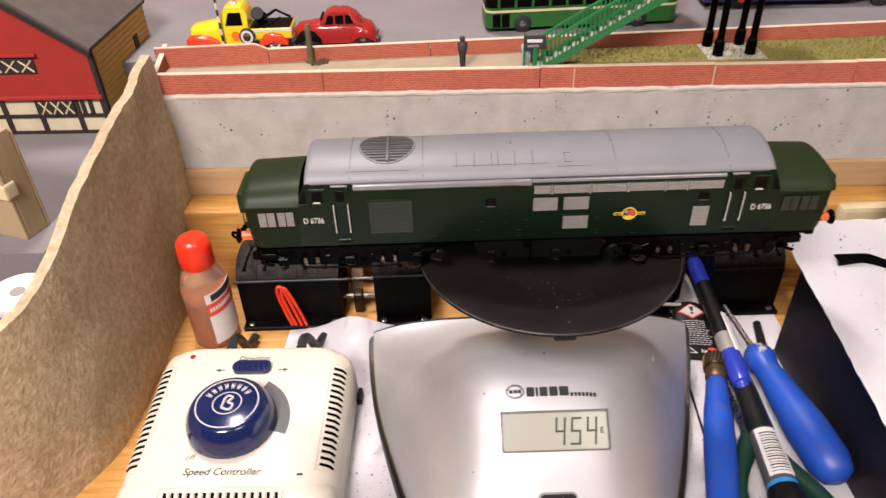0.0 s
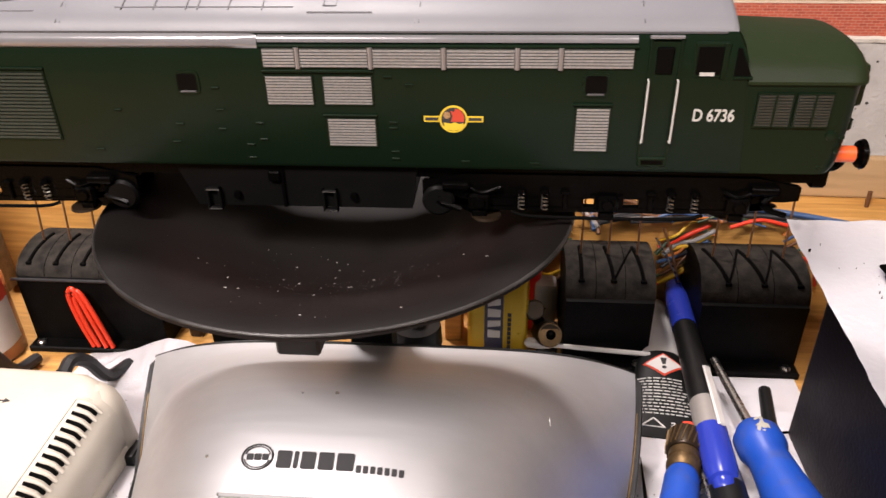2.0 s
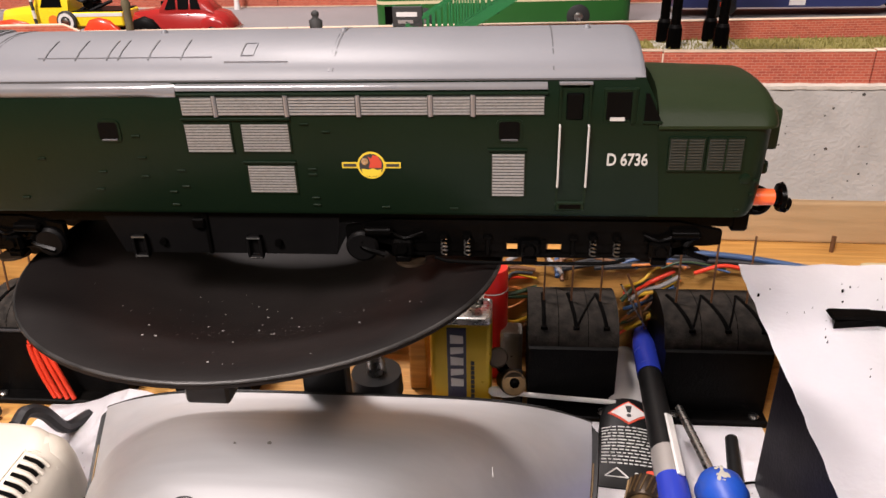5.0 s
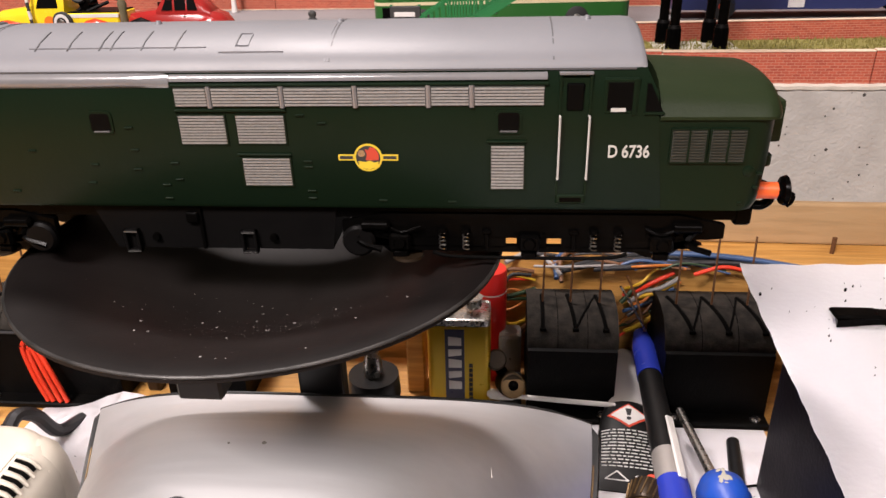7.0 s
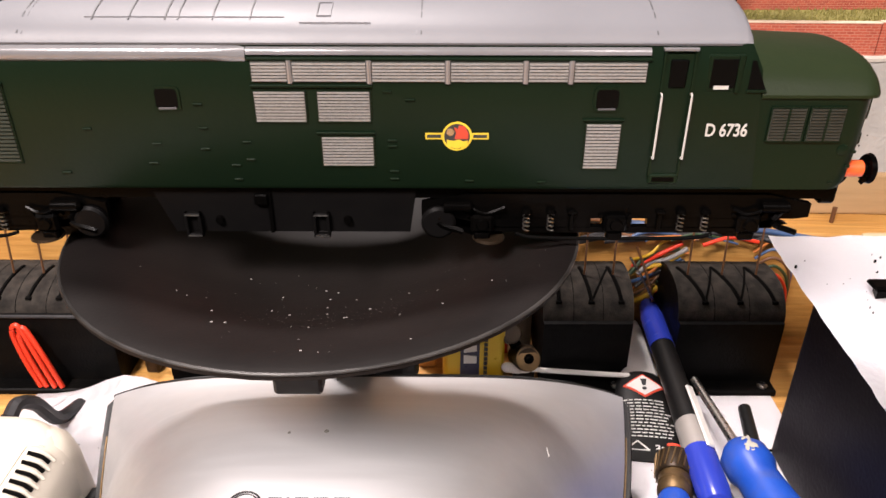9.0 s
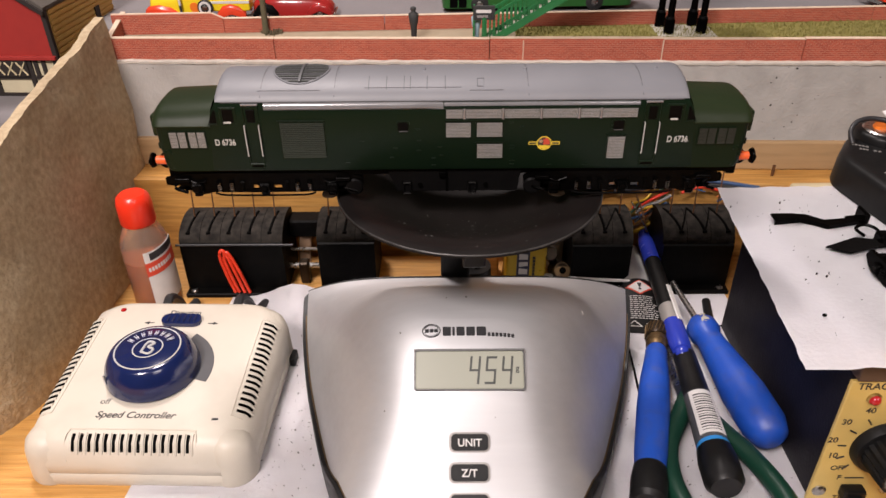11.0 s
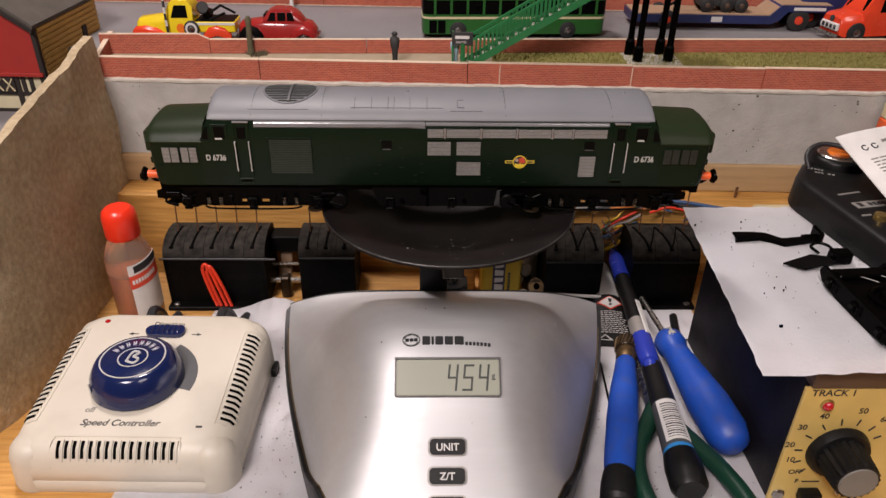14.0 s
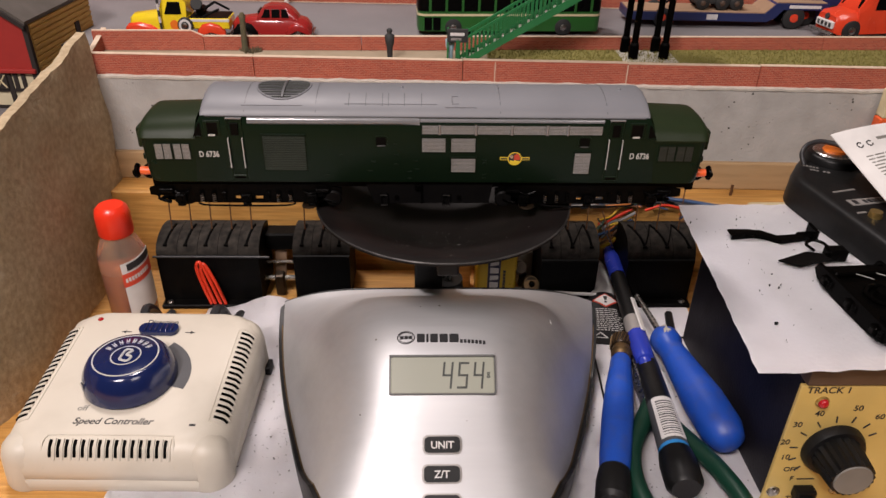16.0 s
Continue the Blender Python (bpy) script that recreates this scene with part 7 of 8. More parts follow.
blk = part("plaster_lump", bx(0.0645, 0.0745, 0.131, 0.141, 0.0, 0.026, 0.002, 2), CONCRETE)
tagged(blk, "small grey lump of plaster among the wires", "lump")


# wiring
def wire(points, r, material, label, steps=7, at=(0.001, -0.0040, 0.0030)):
    bm = nb()
    tube(bm, points, r, 7, steps)
    ob = part("wire", bm, material, None, "", 60)
    ob.location = at
    return tagged(ob, label, "wire", "loose layout wires")


Z = 0.0500
wire([(0.066, 0.150, 0.051), (0.078, 0.158, 0.053), (0.086, 0.150, 0.0505), (0.090, 0.1440, 0.0480)], 0.0011, GREYWIRE, "grey-brown wire over the wooden board")
wire([(0.088, 0.1435, 0.0470), (0.0885, 0.153, 0.0520), (0.098, 0.160, 0.0530), (0.108, 0.162, 0.0515), (0.125, 0.1590, 0.0515)], 0.0011, BLUEWIRE, "dark blue wire looping over the board")
wire([(0.090, 0.1420, 0.0460), (0.0905, 0.152, 0.0525), (0.100, 0.159, 0.0545), (0.112, 0.158, 0.0520), (0.122, 0.152, 0.0520)], 0.0010, BRNWIRE, "brown wire looping over the board")
wire([(0.092, 0.147, 0.0505), (0.112, 0.153, 0.0525), (0.140, 0.157, 0.0535), (0.158, 0.156, 0.0525), (0.172, 0.149, 0.0510), (0.185, 0.142, 0.0490)], 0.0012, BLACKWIRE, "black cable lying over the board")
wire([(0.090, 0.145, 0.0500), (0.112, 0.151, 0.0515), (0.138, 0.1545, 0.0525), (0.160, 0.153, 0.0520), (0.178, 0.146, 0.0500)], 0.0012, BLACKWIRE, "black cable lying over the board")
wire([(0.104, 0.147, 0.0500), (0.122, 0.1475, 0.0510), (0.145, 0.1500, 0.0520), (0.168, 0.1495, 0.0520), (0.190, 0.1450, 0.0500)], 0.0013, BLACKWIRE, "black cable lying over the board")
wire([(0.118, 0.162, 0.0515), (0.130, 0.157, 0.0530), (0.148, 0.1535, 0.0545), (0.170, 0.150, 0.0540), (0.195, 0.147, 0.0510)], 0.0013, BLUEWIRE, "blue cable lying over the board")
wire([(0.146, 0.1450, 0.0490), (0.158, 0.1465, 0.0520), (0.170, 0.1460, 0.0500)], 0.0009, REDWIRE, "pinkish red wire over the switch")
rng = random.Random(31)
chip = part("wood_chip", bx(-0.0030, 0.0050, -0.0015, 0.0015, 0.0, 0.030, 0.0006), TANWOOD)
chip.matrix_world = pose(-0.0955, 0.1360, 0.0, -6, 6, 8)
tagged(chip, "brown slip of wood leaning on the lever switch", "wood slip")
mats = (REDWIRE, YELWIRE, GRNWIRE, ORGWIRE, BRNWIRE, BLACKWIRE, BLUEWIRE, YELWIRE, ORGWIRE, GREYWIRE, GRNWIRE)
dull = (BLACKWIRE, BRNWIRE, BLUEWIRE, GREYWIRE, ORGWIRE, BLACKWIRE, GRNWIRE)
names = {REDWIRE: "thin red wire", YELWIRE: "thin yellow wire", GRNWIRE: "thin green wire", ORGWIRE: "thin orange wire", BRNWIRE: "thin brown wire", BLACKWIRE: "thin black wire", BLUEWIRE: "thin blue wire", GREYWIRE: "thin grey wire"}
for k in range(13):
    mt = mats[k % len(mats)]
    z = 0.020 + 0.0018 * k + rng.uniform(-0.002, 0.002)
    x = 0.1160 + rng.uniform(0, 0.006)
    wire([(x, 0.1470 + rng.uniform(0, 0.006), z - 0.004), (x + 0.006, 0.1480 + rng.uniform(0, 0.004), z + rng.uniform(-0.001, 0.003)), (x + 0.012, 0.1490 + rng.uniform(0, 0.003), z + 0.005 + rng.uniform(-0.002, 0.003)), (x + 0.021, 0.1510, z + 0.008)], rng.choice((0.0007, 0.0009, 0.0011)), mt, names[mt] + " slanting up between the two switches")
for k in range(9):
    mt = mats[(k * 3 + 1) % len(mats)]
    z = rng.uniform(0.024, 0.048)
    wire([(0.0620 + rng.uniform(0, 0.004), 0.145 + rng.uniform(0, 0.006), z), (0.069, 0.147 + rng.uniform(-0.002, 0.004), z + rng.uniform(-0.003, 0.005)), (0.0765 + rng.uniform(0, 0.004), 0.1495 + rng.uniform(0, 0.004), min(z + rng.uniform(-0.004, 0.005), 0.051))], rng.choice((0.0006, 0.0008, 0.0010)), mt, names[mt] + " in the tangle beside the battery")
wire([(0.0690, 0.1450, 0.006), (0.0705, 0.1460, 0.013), (0.0750, 0.1470, 0.020), (0.0790, 0.1480, 0.022)], 0.0010, BRNWIRE, "brown wire rising behind the motor")
for k in range(14):
    mt = dull[k % len(dull)]
    x = rng.uniform(0.064, 0.150)
    y = rng.uniform(0.1470, 0.1580) - 0.03 * (x - 0.1)
    dx, dy = rng.uniform(0.020, 0.048), rng.uniform(-0.005, 0.005)
    h = rng.uniform(0.0004, 0.0030)
    wire([(x, y, 0.0502), (x + 0.3 * dx, y + dy, 0.0504 + h), (x + 0.65 * dx, y + 0.4 * dy, 0.0504 + 0.7 * h), (x + dx, y - dy * 0.5, 0.0502)], rng.choice((0.0005, 0.0006, 0.0008)), mt, names[mt] + " lying loose on the wooden board")
for k in range(5):
    mt = mats[(k * 2) % len(mats)]
    wire([(0.170, 0.140 + 0.002 * k, 0.036 + 0.002 * k), (0.177, 0.139 + 0.002 * k, 0.038 + 0.003 * k), (0.184, 0.142, 0.030 + 0.004 * k), (0.188, 0.146, 0.02)], 0.0007, mt, names[mt] + " beside the last switch")
# bare joined ends at the pen tip
wire([(0.1275, 0.1425, 0.022), (0.124, 0.146, 0.034), (0.119, 0.149, 0.046)], 0.0006, COPPER, "short bare copper wire end")
wire([(0.1280, 0.1425, 0.022), (0.120, 0.145, 0.036), (0.116, 0.147, 0.042)], 0.0005, STEEL, "short tinned steel wire end")
# red leads of the left switch
for dx, lift in ((0.0, 0.0), (0.0024, -0.0012)):
    wire([(-0.1335 + dx, 0.0985, 0.0040), (-0.1370 + dx, 0.0990, 0.0170), (-0.1396 + dx, 0.1005, 0.0285 + lift), (-0.1386 + dx, 0.1015, 0.0325 + lift), (-0.1360 + dx, 0.1010, 0.0305 + lift), (-0.1315 + 1.2 * dx, 0.0990, 0.0180), (-0.1275 + 1.3 * dx, 0.0980, 0.0040)], 0.0011, REDWIRE, "red lead looping from the lever switch", 7, (0.0012, 0.006, 0.0))
rods = thing("point_rods", (-0.091, 0.126, 0.0), "greasy metal link rods between the lever switches", "rods")
for y, z, r in ((-0.004, 0.012, 0.0018), (0.006, 0.018, 0.0012)):
    part("rod", rod(nb(), (-0.012, y, z), (0.0135, y, z), r, r, 10), STEEL, rods)
part("clamp", bx(-0.003, 0.003, -0.008, -0.001, 0.0, 0.016, 0.001), AGEDBRASS, rods)
dk = part("dark_crosspiece", bx(-0.1010, -0.0796, 0.133, 0.146, 0.026, 0.038, 0.001), SWITCHBLACK)
tagged(dk, "dark crosspiece joining the lever switches", "bar")
# nail and a light offcut on the raised board
nail = part("nail", turned(nb(), (0.2095, 0.1585, 0.052), (0.2095, 0.1585, 0.0620), ((0, 0.0009), (1, 0.0010)), 10), BROWNLEVER)
tagged(nail, "rusty nail standing in the wooden board", "nail")
off = part("offcut", bx(0.215, 0.252, 0.137, 0.1455, 0.0, 0.0570, 0.003, 2), CREAMPAINT)
tagged(off, "pale foam offcut beside the wooden board", "offcut")


# things on the upper level; local frame along the parapet
def lay(x, y, z, turn=0.0):
    """A pose on the layout: x along the parapet, y behind its face."""
    return (ROADWAY if z < 0.126 else UPPER) @ pose(x, y, z, 0, 0, turn)


RZ = 0.1241


def lthing(name, x, y, z, label, category, group="", turn=0.0):
    ob = thing(name, (0, 0, 0), label, category, group)
    ob.matrix_world = lay(x, y, z, turn)
    return ob


def hull(sections, bevel=0.0):
    """Sections (x, half width low, half width high, z low, z mid, z high) along x."""
    rings = []
    for x, wl, wh, z0, z1, z2 in sections:
        rings.append([(x, -wl, z0), (x, -wl, z1), (x, -(wl + wh) / 2, z1 + (z2 - z1) * 0.45), (x, -wh, z2), (x, -wh * 0.5, z2 + 0.0006), (x, wh * 0.5, z2 + 0.0006), (x, wh, z2), (x, (wl + wh) / 2, z1 + (z2 - z1) * 0.45), (x, wl, z1), (x, wl, z0)])
    return loft(nb(), rings)


def add_wheel(parent, x, y, z, r, side, tyre=RUBBER, hub=STEEL, white=False, w=0.003):
    t = part("wheel", turned(nb(), (x, y, z), (x, y + side * w, z), ((0, r * 0.9), (0.15, r), (0.85, r), (1, r * 0.88)), 24), tyre, parent, "", 40)
    if white:
        part("whitewall", turned(nb(), (x, y + side * w * 0.8, z), (x, y + side * w * 1.06, z), ((0, r * 0.80), (1, r * 0.80)), 24), LABELWHITE, t, "white tyre wall")
        part("wheel_disc", turned(nb(), (x, y + side * w * 0.8, z), (x, y + side * w * 1.15, z), ((0, r * 0.52), (1, r * 0.50)), 20), RUBBER, t)
    part("hub_cap", turned(nb(), (x, y + side * w * 0.8, z), (x, y + side * w * 1.35, z), ((0, r * 0.42), (0.7, r * 0.36), (1, r * 0.15)), 16), hub, t, "", 40)
    return t


# yellow and red tow truck, facing left
tk = lthing("toy_tow_truck", -0.1815, 0.0990, RZ, "yellow toy tow truck with red wings and white-walled tyres", "toy truck", "", 3)
tk.scale = (0.78, 0.80, 0.84)
part("bonnet", hull([(-0.043, 0.0070, 0.0050, 0.010, 0.013, 0.0160), (-0.040, 0.0095, 0.0070, 0.008, 0.0145, 0.0185), (-0.026, 0.0105, 0.0082, 0.008, 0.0160, 0.0200), (-0.016, 0.0115, 0.0092, 0.008, 0.0170, 0.0210)]), TOYYELLOW, tk, "", 50)
cab = part("cab", hull([(-0.0175, 0.0125, 0.0100, 0.006, 0.0185, 0.0205), (-0.0125, 0.0128, 0.0100, 0.006, 0.0190, 0.0310), (-0.0090, 0.0130, 0.0098, 0.006, 0.0190, 0.0335), (0.0035, 0.0130, 0.0098, 0.006, 0.0190, 0.0335), (0.0075, 0.0128, 0.0100, 0.006, 0.0190, 0.0290)]), TOYYELLOW, tk, "", 45)
for s in (-1, 1):
    part("cab_window", loft(nb(), [[(x, s * (0.0128 - 0.22 * (z - 0.0190) + w), z) for x, z in ((-0.0110, 0.0208), (0.0035, 0.0208), (0.0025, 0.0300), (-0.0075, 0.0300))] for w in (-0.0022, 0.0006)]), WINDARK, cab)
    part("wing", hull([(-0.0460, 0.0020, 0.0010, 0.0050, 0.008, 0.0095), (-0.0430, 0.0030, 0.0022, 0.0035, 0.0105, 0.0125), (-0.0340, 0.0034, 0.0024, 0.0060, 0.0115, 0.0135), (-0.0240, 0.0032, 0.0022, 0.0035, 0.0100, 0.0115), (-0.0160, 0.0022, 0.0012, 0.0030, 0.0055, 0.0065)]), TOYRED, tk, "red front wing", 50).location = (0, s * 0.0105, 0)
    part("rear_wing", hull([(0.0150, 0.0022, 0.0012, 0.0040, 0.0060, 0.0075), (0.0200, 0.0032, 0.0022, 0.0050, 0.0110, 0.0125), (0.0270, 0.0034, 0.0024, 0.0070, 0.0120, 0.0140), (0.0345, 0.0032, 0.0022, 0.0050, 0.0105, 0.0120), (0.0390, 0.0022, 0.0012, 0.0040, 0.0060, 0.0075)]), TOYRED, tk, "red rear wing", 50).location = (0, s * 0.0112, 0)
    for x in (-0.0345, 0.0275):
        add_wheel(tk, x, s * 0.0095, 0.0062, 0.0062, s, white=True)
add_wheel(tk, 0.0060, -0.0128, 0.0125, 0.0064, -1, white=True)
part("bumper", bx(-0.0475, -0.0455, -0.0115, 0.0115, 0.0040, 0.0065, 0.0006), TOYRED, tk)
bed = part("bed", bx(0.0080, 0.0430, -0.0125, 0.0125, 0.0090, 0.0175, 0.0008), TOYYELLOW, tk)
part("bed_floor", bx(0.0090, 0.0420, -0.0115, 0.0115, 0.0174, 0.0182), DARKGREY, bed)
part("bed_stripe", bx(0.0080, 0.0432, -0.0128, -0.0124, 0.0150, 0.0170), LABELWHITE, bed)
for k, (a, b) in enumerate((((0.0120, -0.005, 0.018), (0.0300, 0.0, 0.028)), ((0.0120, 0.005, 0.018), (0.0300, 0.0, 0.028)), ((0.0300, 0.0, 0.028), (0.0420, 0.0, 0.022)), ((0.020, -0.008, 0.018), (0.034, -0.004, 0.023)))):
    part("crane_arm", rod(nb(), a, b, 0.0010, 0.0010, 8), DARKGREY, tk, "dark crane strut")
part("winch", turned(nb(), (0.0180, -0.006, 0.0215), (0.0180, 0.006, 0.0215), ((0, 0.0034), (1, 0.0034)), 14), BLACK, tk)
part("spare_wheel", turned(nb(), (0.0150, -0.004, 0.0265), (0.0158, -0.007, 0.0280), ((0, 0.0048), (0.5, 0.0052), (1, 0.0046)), 18), RUBBER, tk)
part("lamp_bar", bx(-0.0060, -0.0015, -0.0040, 0.0040, 0.0338, 0.0358, 0.0006), LABELWHITE, tk)
part("beacon", turned(nb(), (-0.0035, 0, 0.0355), (-0.0035, 0, 0.0385), ((0, 0.0016), (0.6, 0.0015), (1, 0.0005)), 12), ORANGE, tk)
part("door_badge", turned(nb(), (-0.0035, -0.0129, 0.0125), (-0.0035, -0.0133, 0.0125), ((0, 0.0038), (1, 0.0038)), 20), ORANGE, tk, "round orange door badge")

# dark red saloon car behind it
sl = lthing("toy_saloon_car", -0.1150, 0.1040, RZ, "glossy dark red toy saloon car with rounded roof", "toy car", "", 3)
sl.scale = (0.90, 0.865, 0.80)
part("body", hull([(-0.0300, 0.0050, 0.0040, 0.0050, 0.0100, 0.0125), (-0.0270, 0.0080, 0.0055, 0.0035, 0.0130, 0.0165), (-0.0100, 0.0105, 0.0080, 0.0030, 0.0150, 0.0185), (0.0150, 0.0108, 0.0085, 0.0030, 0.0150, 0.0185), (0.0260, 0.0098, 0.0070, 0.0035, 0.0120, 0.0150), (0.0300, 0.0070, 0.0045, 0.0045, 0.0080, 0.0095)]), CARMAROON, sl, "", 50)
cabin = part("cabin", hull([(-0.0105, 0.0092, 0.0080, 0.0150, 0.0180, 0.0190), (-0.0060, 0.0096, 0.0076, 0.0150, 0.0190, 0.0255), (-0.0010, 0.0098, 0.0076, 0.0150, 0.0190, 0.0280), (0.0100, 0.0098, 0.0074, 0.0150, 0.0190, 0.0275), (0.0160, 0.0094, 0.0068, 0.0150, 0.0180, 0.0235), (0.0205, 0.0088, 0.0060, 0.0150, 0.0160, 0.0180)]), CARMAROON, sl, "", 50)
for s in (-1, 1):
    for a, b in ((-0.0068, -0.0005), (0.0010, 0.0070), (0.0082, 0.0138)):
        part("side_window", loft(nb(), [[(x, s * (0.0092 - 0.22 * (z - 0.0195) + w), z) for x, z in ((a, 0.0188), (b, 0.0188), (b - (0.002 if b > 0.01 else 0.0), 0.0252), (a + (0.0028 if a < 0 else 0), 0.0252))] for w in (-0.0016, 0.0009)]), WINDARK, cabin)
    for x in (-0.0200, 0.0200):
        add_wheel(sl, x, s * 0.0080, 0.0058, 0.0058, s)
        part("mudguard", hull([(x - 0.0095, 0.0020, 0.0012, 0.0030, 0.0050, 0.0062), (x - 0.0055, 0.0030, 0.0022, 0.0060, 0.0105, 0.0122), (x, 0.0032, 0.0024, 0.0085, 0.0125, 0.0142), (x + 0.0055, 0.0030, 0.0022, 0.0060, 0.0105, 0.0122), (x + 0.0095, 0.0020, 0.0012, 0.0030, 0.0050, 0.0062)]), DARKGREY if x < 0 else CARMAROON, sl, "", 50).location = (0, s * 0.0098, 0)
part("front_bumper", bx(-0.0325, -0.0310, -0.0095, 0.0095, 0.0040, 0.0058, 0.0005), STEEL, sl)
part("rear_bumper", bx(0.0300, 0.0314, -0.0095, 0.0095, 0.0045, 0.0062, 0.0005), STEEL, sl)
part("windscreen", bx(-0.0100, -0.0078, -0.0065, 0.0065, 0.0195, 0.0235, 0.0004), WINDARK, cabin)
part("door_handle", bx(0.0058, 0.0072, -0.0112, -0.0100, 0.0150, 0.0155), STEEL, sl)

# green double-deck bus
bus = lthing("toy_bus", 0.0640, 0.1350, RZ, "mid green toy double-deck bus with cream band", "toy bus", "", 4.5)
BL, BW = 0.0715, 0.0155
part("lower_deck", loft(nb(), [[(u, v, z) for u, v in round_rect(-BL, BL, -BW, BW, 0.006, 5)] for z in (0.0035, 0.0240)]), BUSGREEN, bus, "", 40)
part("cream_band", loft(nb(), [[(u, v, z) for u, v in round_rect(-BL - 0.0002, BL + 0.0002, -BW - 0.0002, BW + 0.0002, 0.006, 5)] for z in (0.0150, 0.0167)]), CREAMPAINT, bus, "cream waist band", 40)
part("window_strip", loft(nb(), [[(u, v, z) for u, v in round_rect(-BL - 0.0001, BL + 0.0001, -BW - 0.0001, BW + 0.0001, 0.006, 5)] for z in (0.0185, 0.0290)]), WINDARK, bus, "dark lower deck windows", 40)
part("upper_deck", loft(nb(), [[(u * k, v * k, z) for u, v in round_rect(-BL, BL, -BW, BW, 0.006, 5)] for z, k in ((0.0290, 1.0), (0.0510, 0.995), (0.0550, 0.97), (0.0570, 0.90))]), BUSGREEN, bus, "", 40)
part("upper_windows", loft(nb(), [[(u, v, z) for u, v in round_rect(-BL - 0.0002, BL + 0.0002, -BW - 0.0002, BW + 0.0002, 0.006, 5)] for z in (0.0375, 0.0475)]), WINDARK, bus, "dark upper deck windows", 40)
for k in range(11):
    x = -0.062 + 0.0125 * k
    part("window_pillar", bx(x - 0.0009, x + 0.0009, -BW - 0.0006, BW + 0.0006, 0.0180, 0.0480), BUSGREEN, bus)
part("door_opening", bx(-0.0665, -0.0540, -BW - 0.0008, -BW + 0.001, 0.0045, 0.0140), WINDARK, bus)
for a, b in ((-0.0605, -0.0598), (-0.0670, -0.0664)):
    part("door_post", bx(a, b, -BW - 0.0010, -BW - 0.0002, 0.0040, 0.0145), BUSGREEN, bus)
for s in (-1, 1):
    for x in (-0.0440, 0.0420):
        add_wheel(bus, x, s * (BW - 0.0024), 0.0065, 0.0065, s)

# green footbridge stair
st = lthing("footbridge_stair", 0.0, 0.0, 0.1263, "green lattice footbridge stair with stone-coloured treads", "stair")
st.matrix_world = UPPER
FX0, FZ0, RUN, RISE, N = 0.0268, 0.1271, 0.00545, 0.00330, 27
Y0, Y1 = 0.0342, 0.0492


def spt(x):
    return FZ0 + (x - FX0) * RISE / RUN


XE = FX0 + RUN * N
for y in (Y0, Y1):
    part("stringer", loft(nb(), [[(x, yy, spt(x) + dz) for yy, dz in ((y - 0.0006, -0.0030), (y + 0.0006, -0.0030), (y + 0.0006, 0.0022), (y - 0.0006, 0.0022))] for x in (FX0 - 0.003, XE)]), STAIRGREEN, st)
    part("handrail", loft(nb(), [[(x, yy, spt(x) + dz) for yy, dz in ((y - 0.0008, 0.0150), (y + 0.0008, 0.0150), (y + 0.0008, 0.0168), (y - 0.0008, 0.0168))] for x in (FX0 - 0.003, XE)]), STAIRGREEN, st)
    for k in range(N * 2 + 1):
        x = FX0 - 0.002 + (XE - FX0) * k / (N * 2)
        part("baluster", bx(x - 0.00045, x + 0.00045, y - 0.0005, y + 0.0005, spt(x), spt(x) + 0.0155), STAIRGREEN, st)
    part("newel", bx(FX0 - 0.0045, FX0 - 0.0022, y - 0.0011, y + 0.0011, 0.1263, 0.1440, 0.0003), STAIRGREEN, st)
for k in range(N):
    x = FX0 + RUN * k
    part("tread", bx(x - 0.0004, x + RUN + 0.0002, Y0 + 0.0007, Y1 - 0.0007, spt(x) - 0.0004, spt(x) + 0.0004), STONE, st)
    part("riser", bx(x - 0.0003, x + 0.0003, Y0 + 0.0007, Y1 - 0.0007, spt(x) - RISE, spt(x)), STONE, st)
sign = lthing("notice_board", 0.0229, 0.0338, 0.1263, "small dark notice board on green posts", "notice board")
part("board", bx(-0.0065, 0.0075, -0.0004, 0.0006, 0.0150, 0.0240, 0.0003), FIGDARK, sign)
part("board_text", bx(-0.0045, 0.0050, -0.0007, -0.0003, 0.0195, 0.0215), LABELWHITE, sign)
part("board_text", bx(-0.0040, 0.0030, -0.0007, -0.0003, 0.0165, 0.0180), GREYWIRE, sign)
for x in (-0.006, 0.0068):
    part("post", bx(x - 0.0006, x + 0.0006, 0.0006, 0.0018, 0.0, 0.0245), STAIRGREEN, sign)


# bridge columns
def column(x, y):
    c = lthing("bridge_column", x, y, 0.1263, "black round bridge column with stepped base", "column", "columns of the footbridge")
    part("foot", turned(nb(), (0, 0, 0), (0, 0, 0.0105), ((0, 0.0035), (0.9, 0.0034), (1, 0.0031)), 16), BLACK, c, "", 40)
    part("shaft", turned(nb(), (0, 0, 0.0100), (0, 0, 0.070), ((0, 0.0023), (1, 0.0022)), 16), BLACK, c, "", 40)
    part("collar", turned(nb(), (0, 0, 0.0105), (0, 0, 0.0120), ((0, 0.0031), (1, 0.0027)), 16), DARKGREY, c, "", 40)


for x, y in ((0.1448, 0.0712), (0.1470, 0.0537), (0.1670, 0.0728), (0.1688, 0.0553)):
    column(x, y)
deck = lthing("bridge_deck", 0.157, 0.063, 0.1963, "dark green footbridge deck on black columns", "bridge deck")
part("deck_plate", bx(-0.024, 0.024, -0.016, 0.016, 0.0, 0.0025, 0.0004), STAIRGREEN, deck)
slab_ob = part("column_slab", bx(0.139, 0.178, 0.046, 0.0745, 0.1261, 0.1272, 0.0004), STONE)
slab_ob.matrix_world = UPPER
tagged(slab_ob, "pale concrete pad under the columns", "concrete pad")


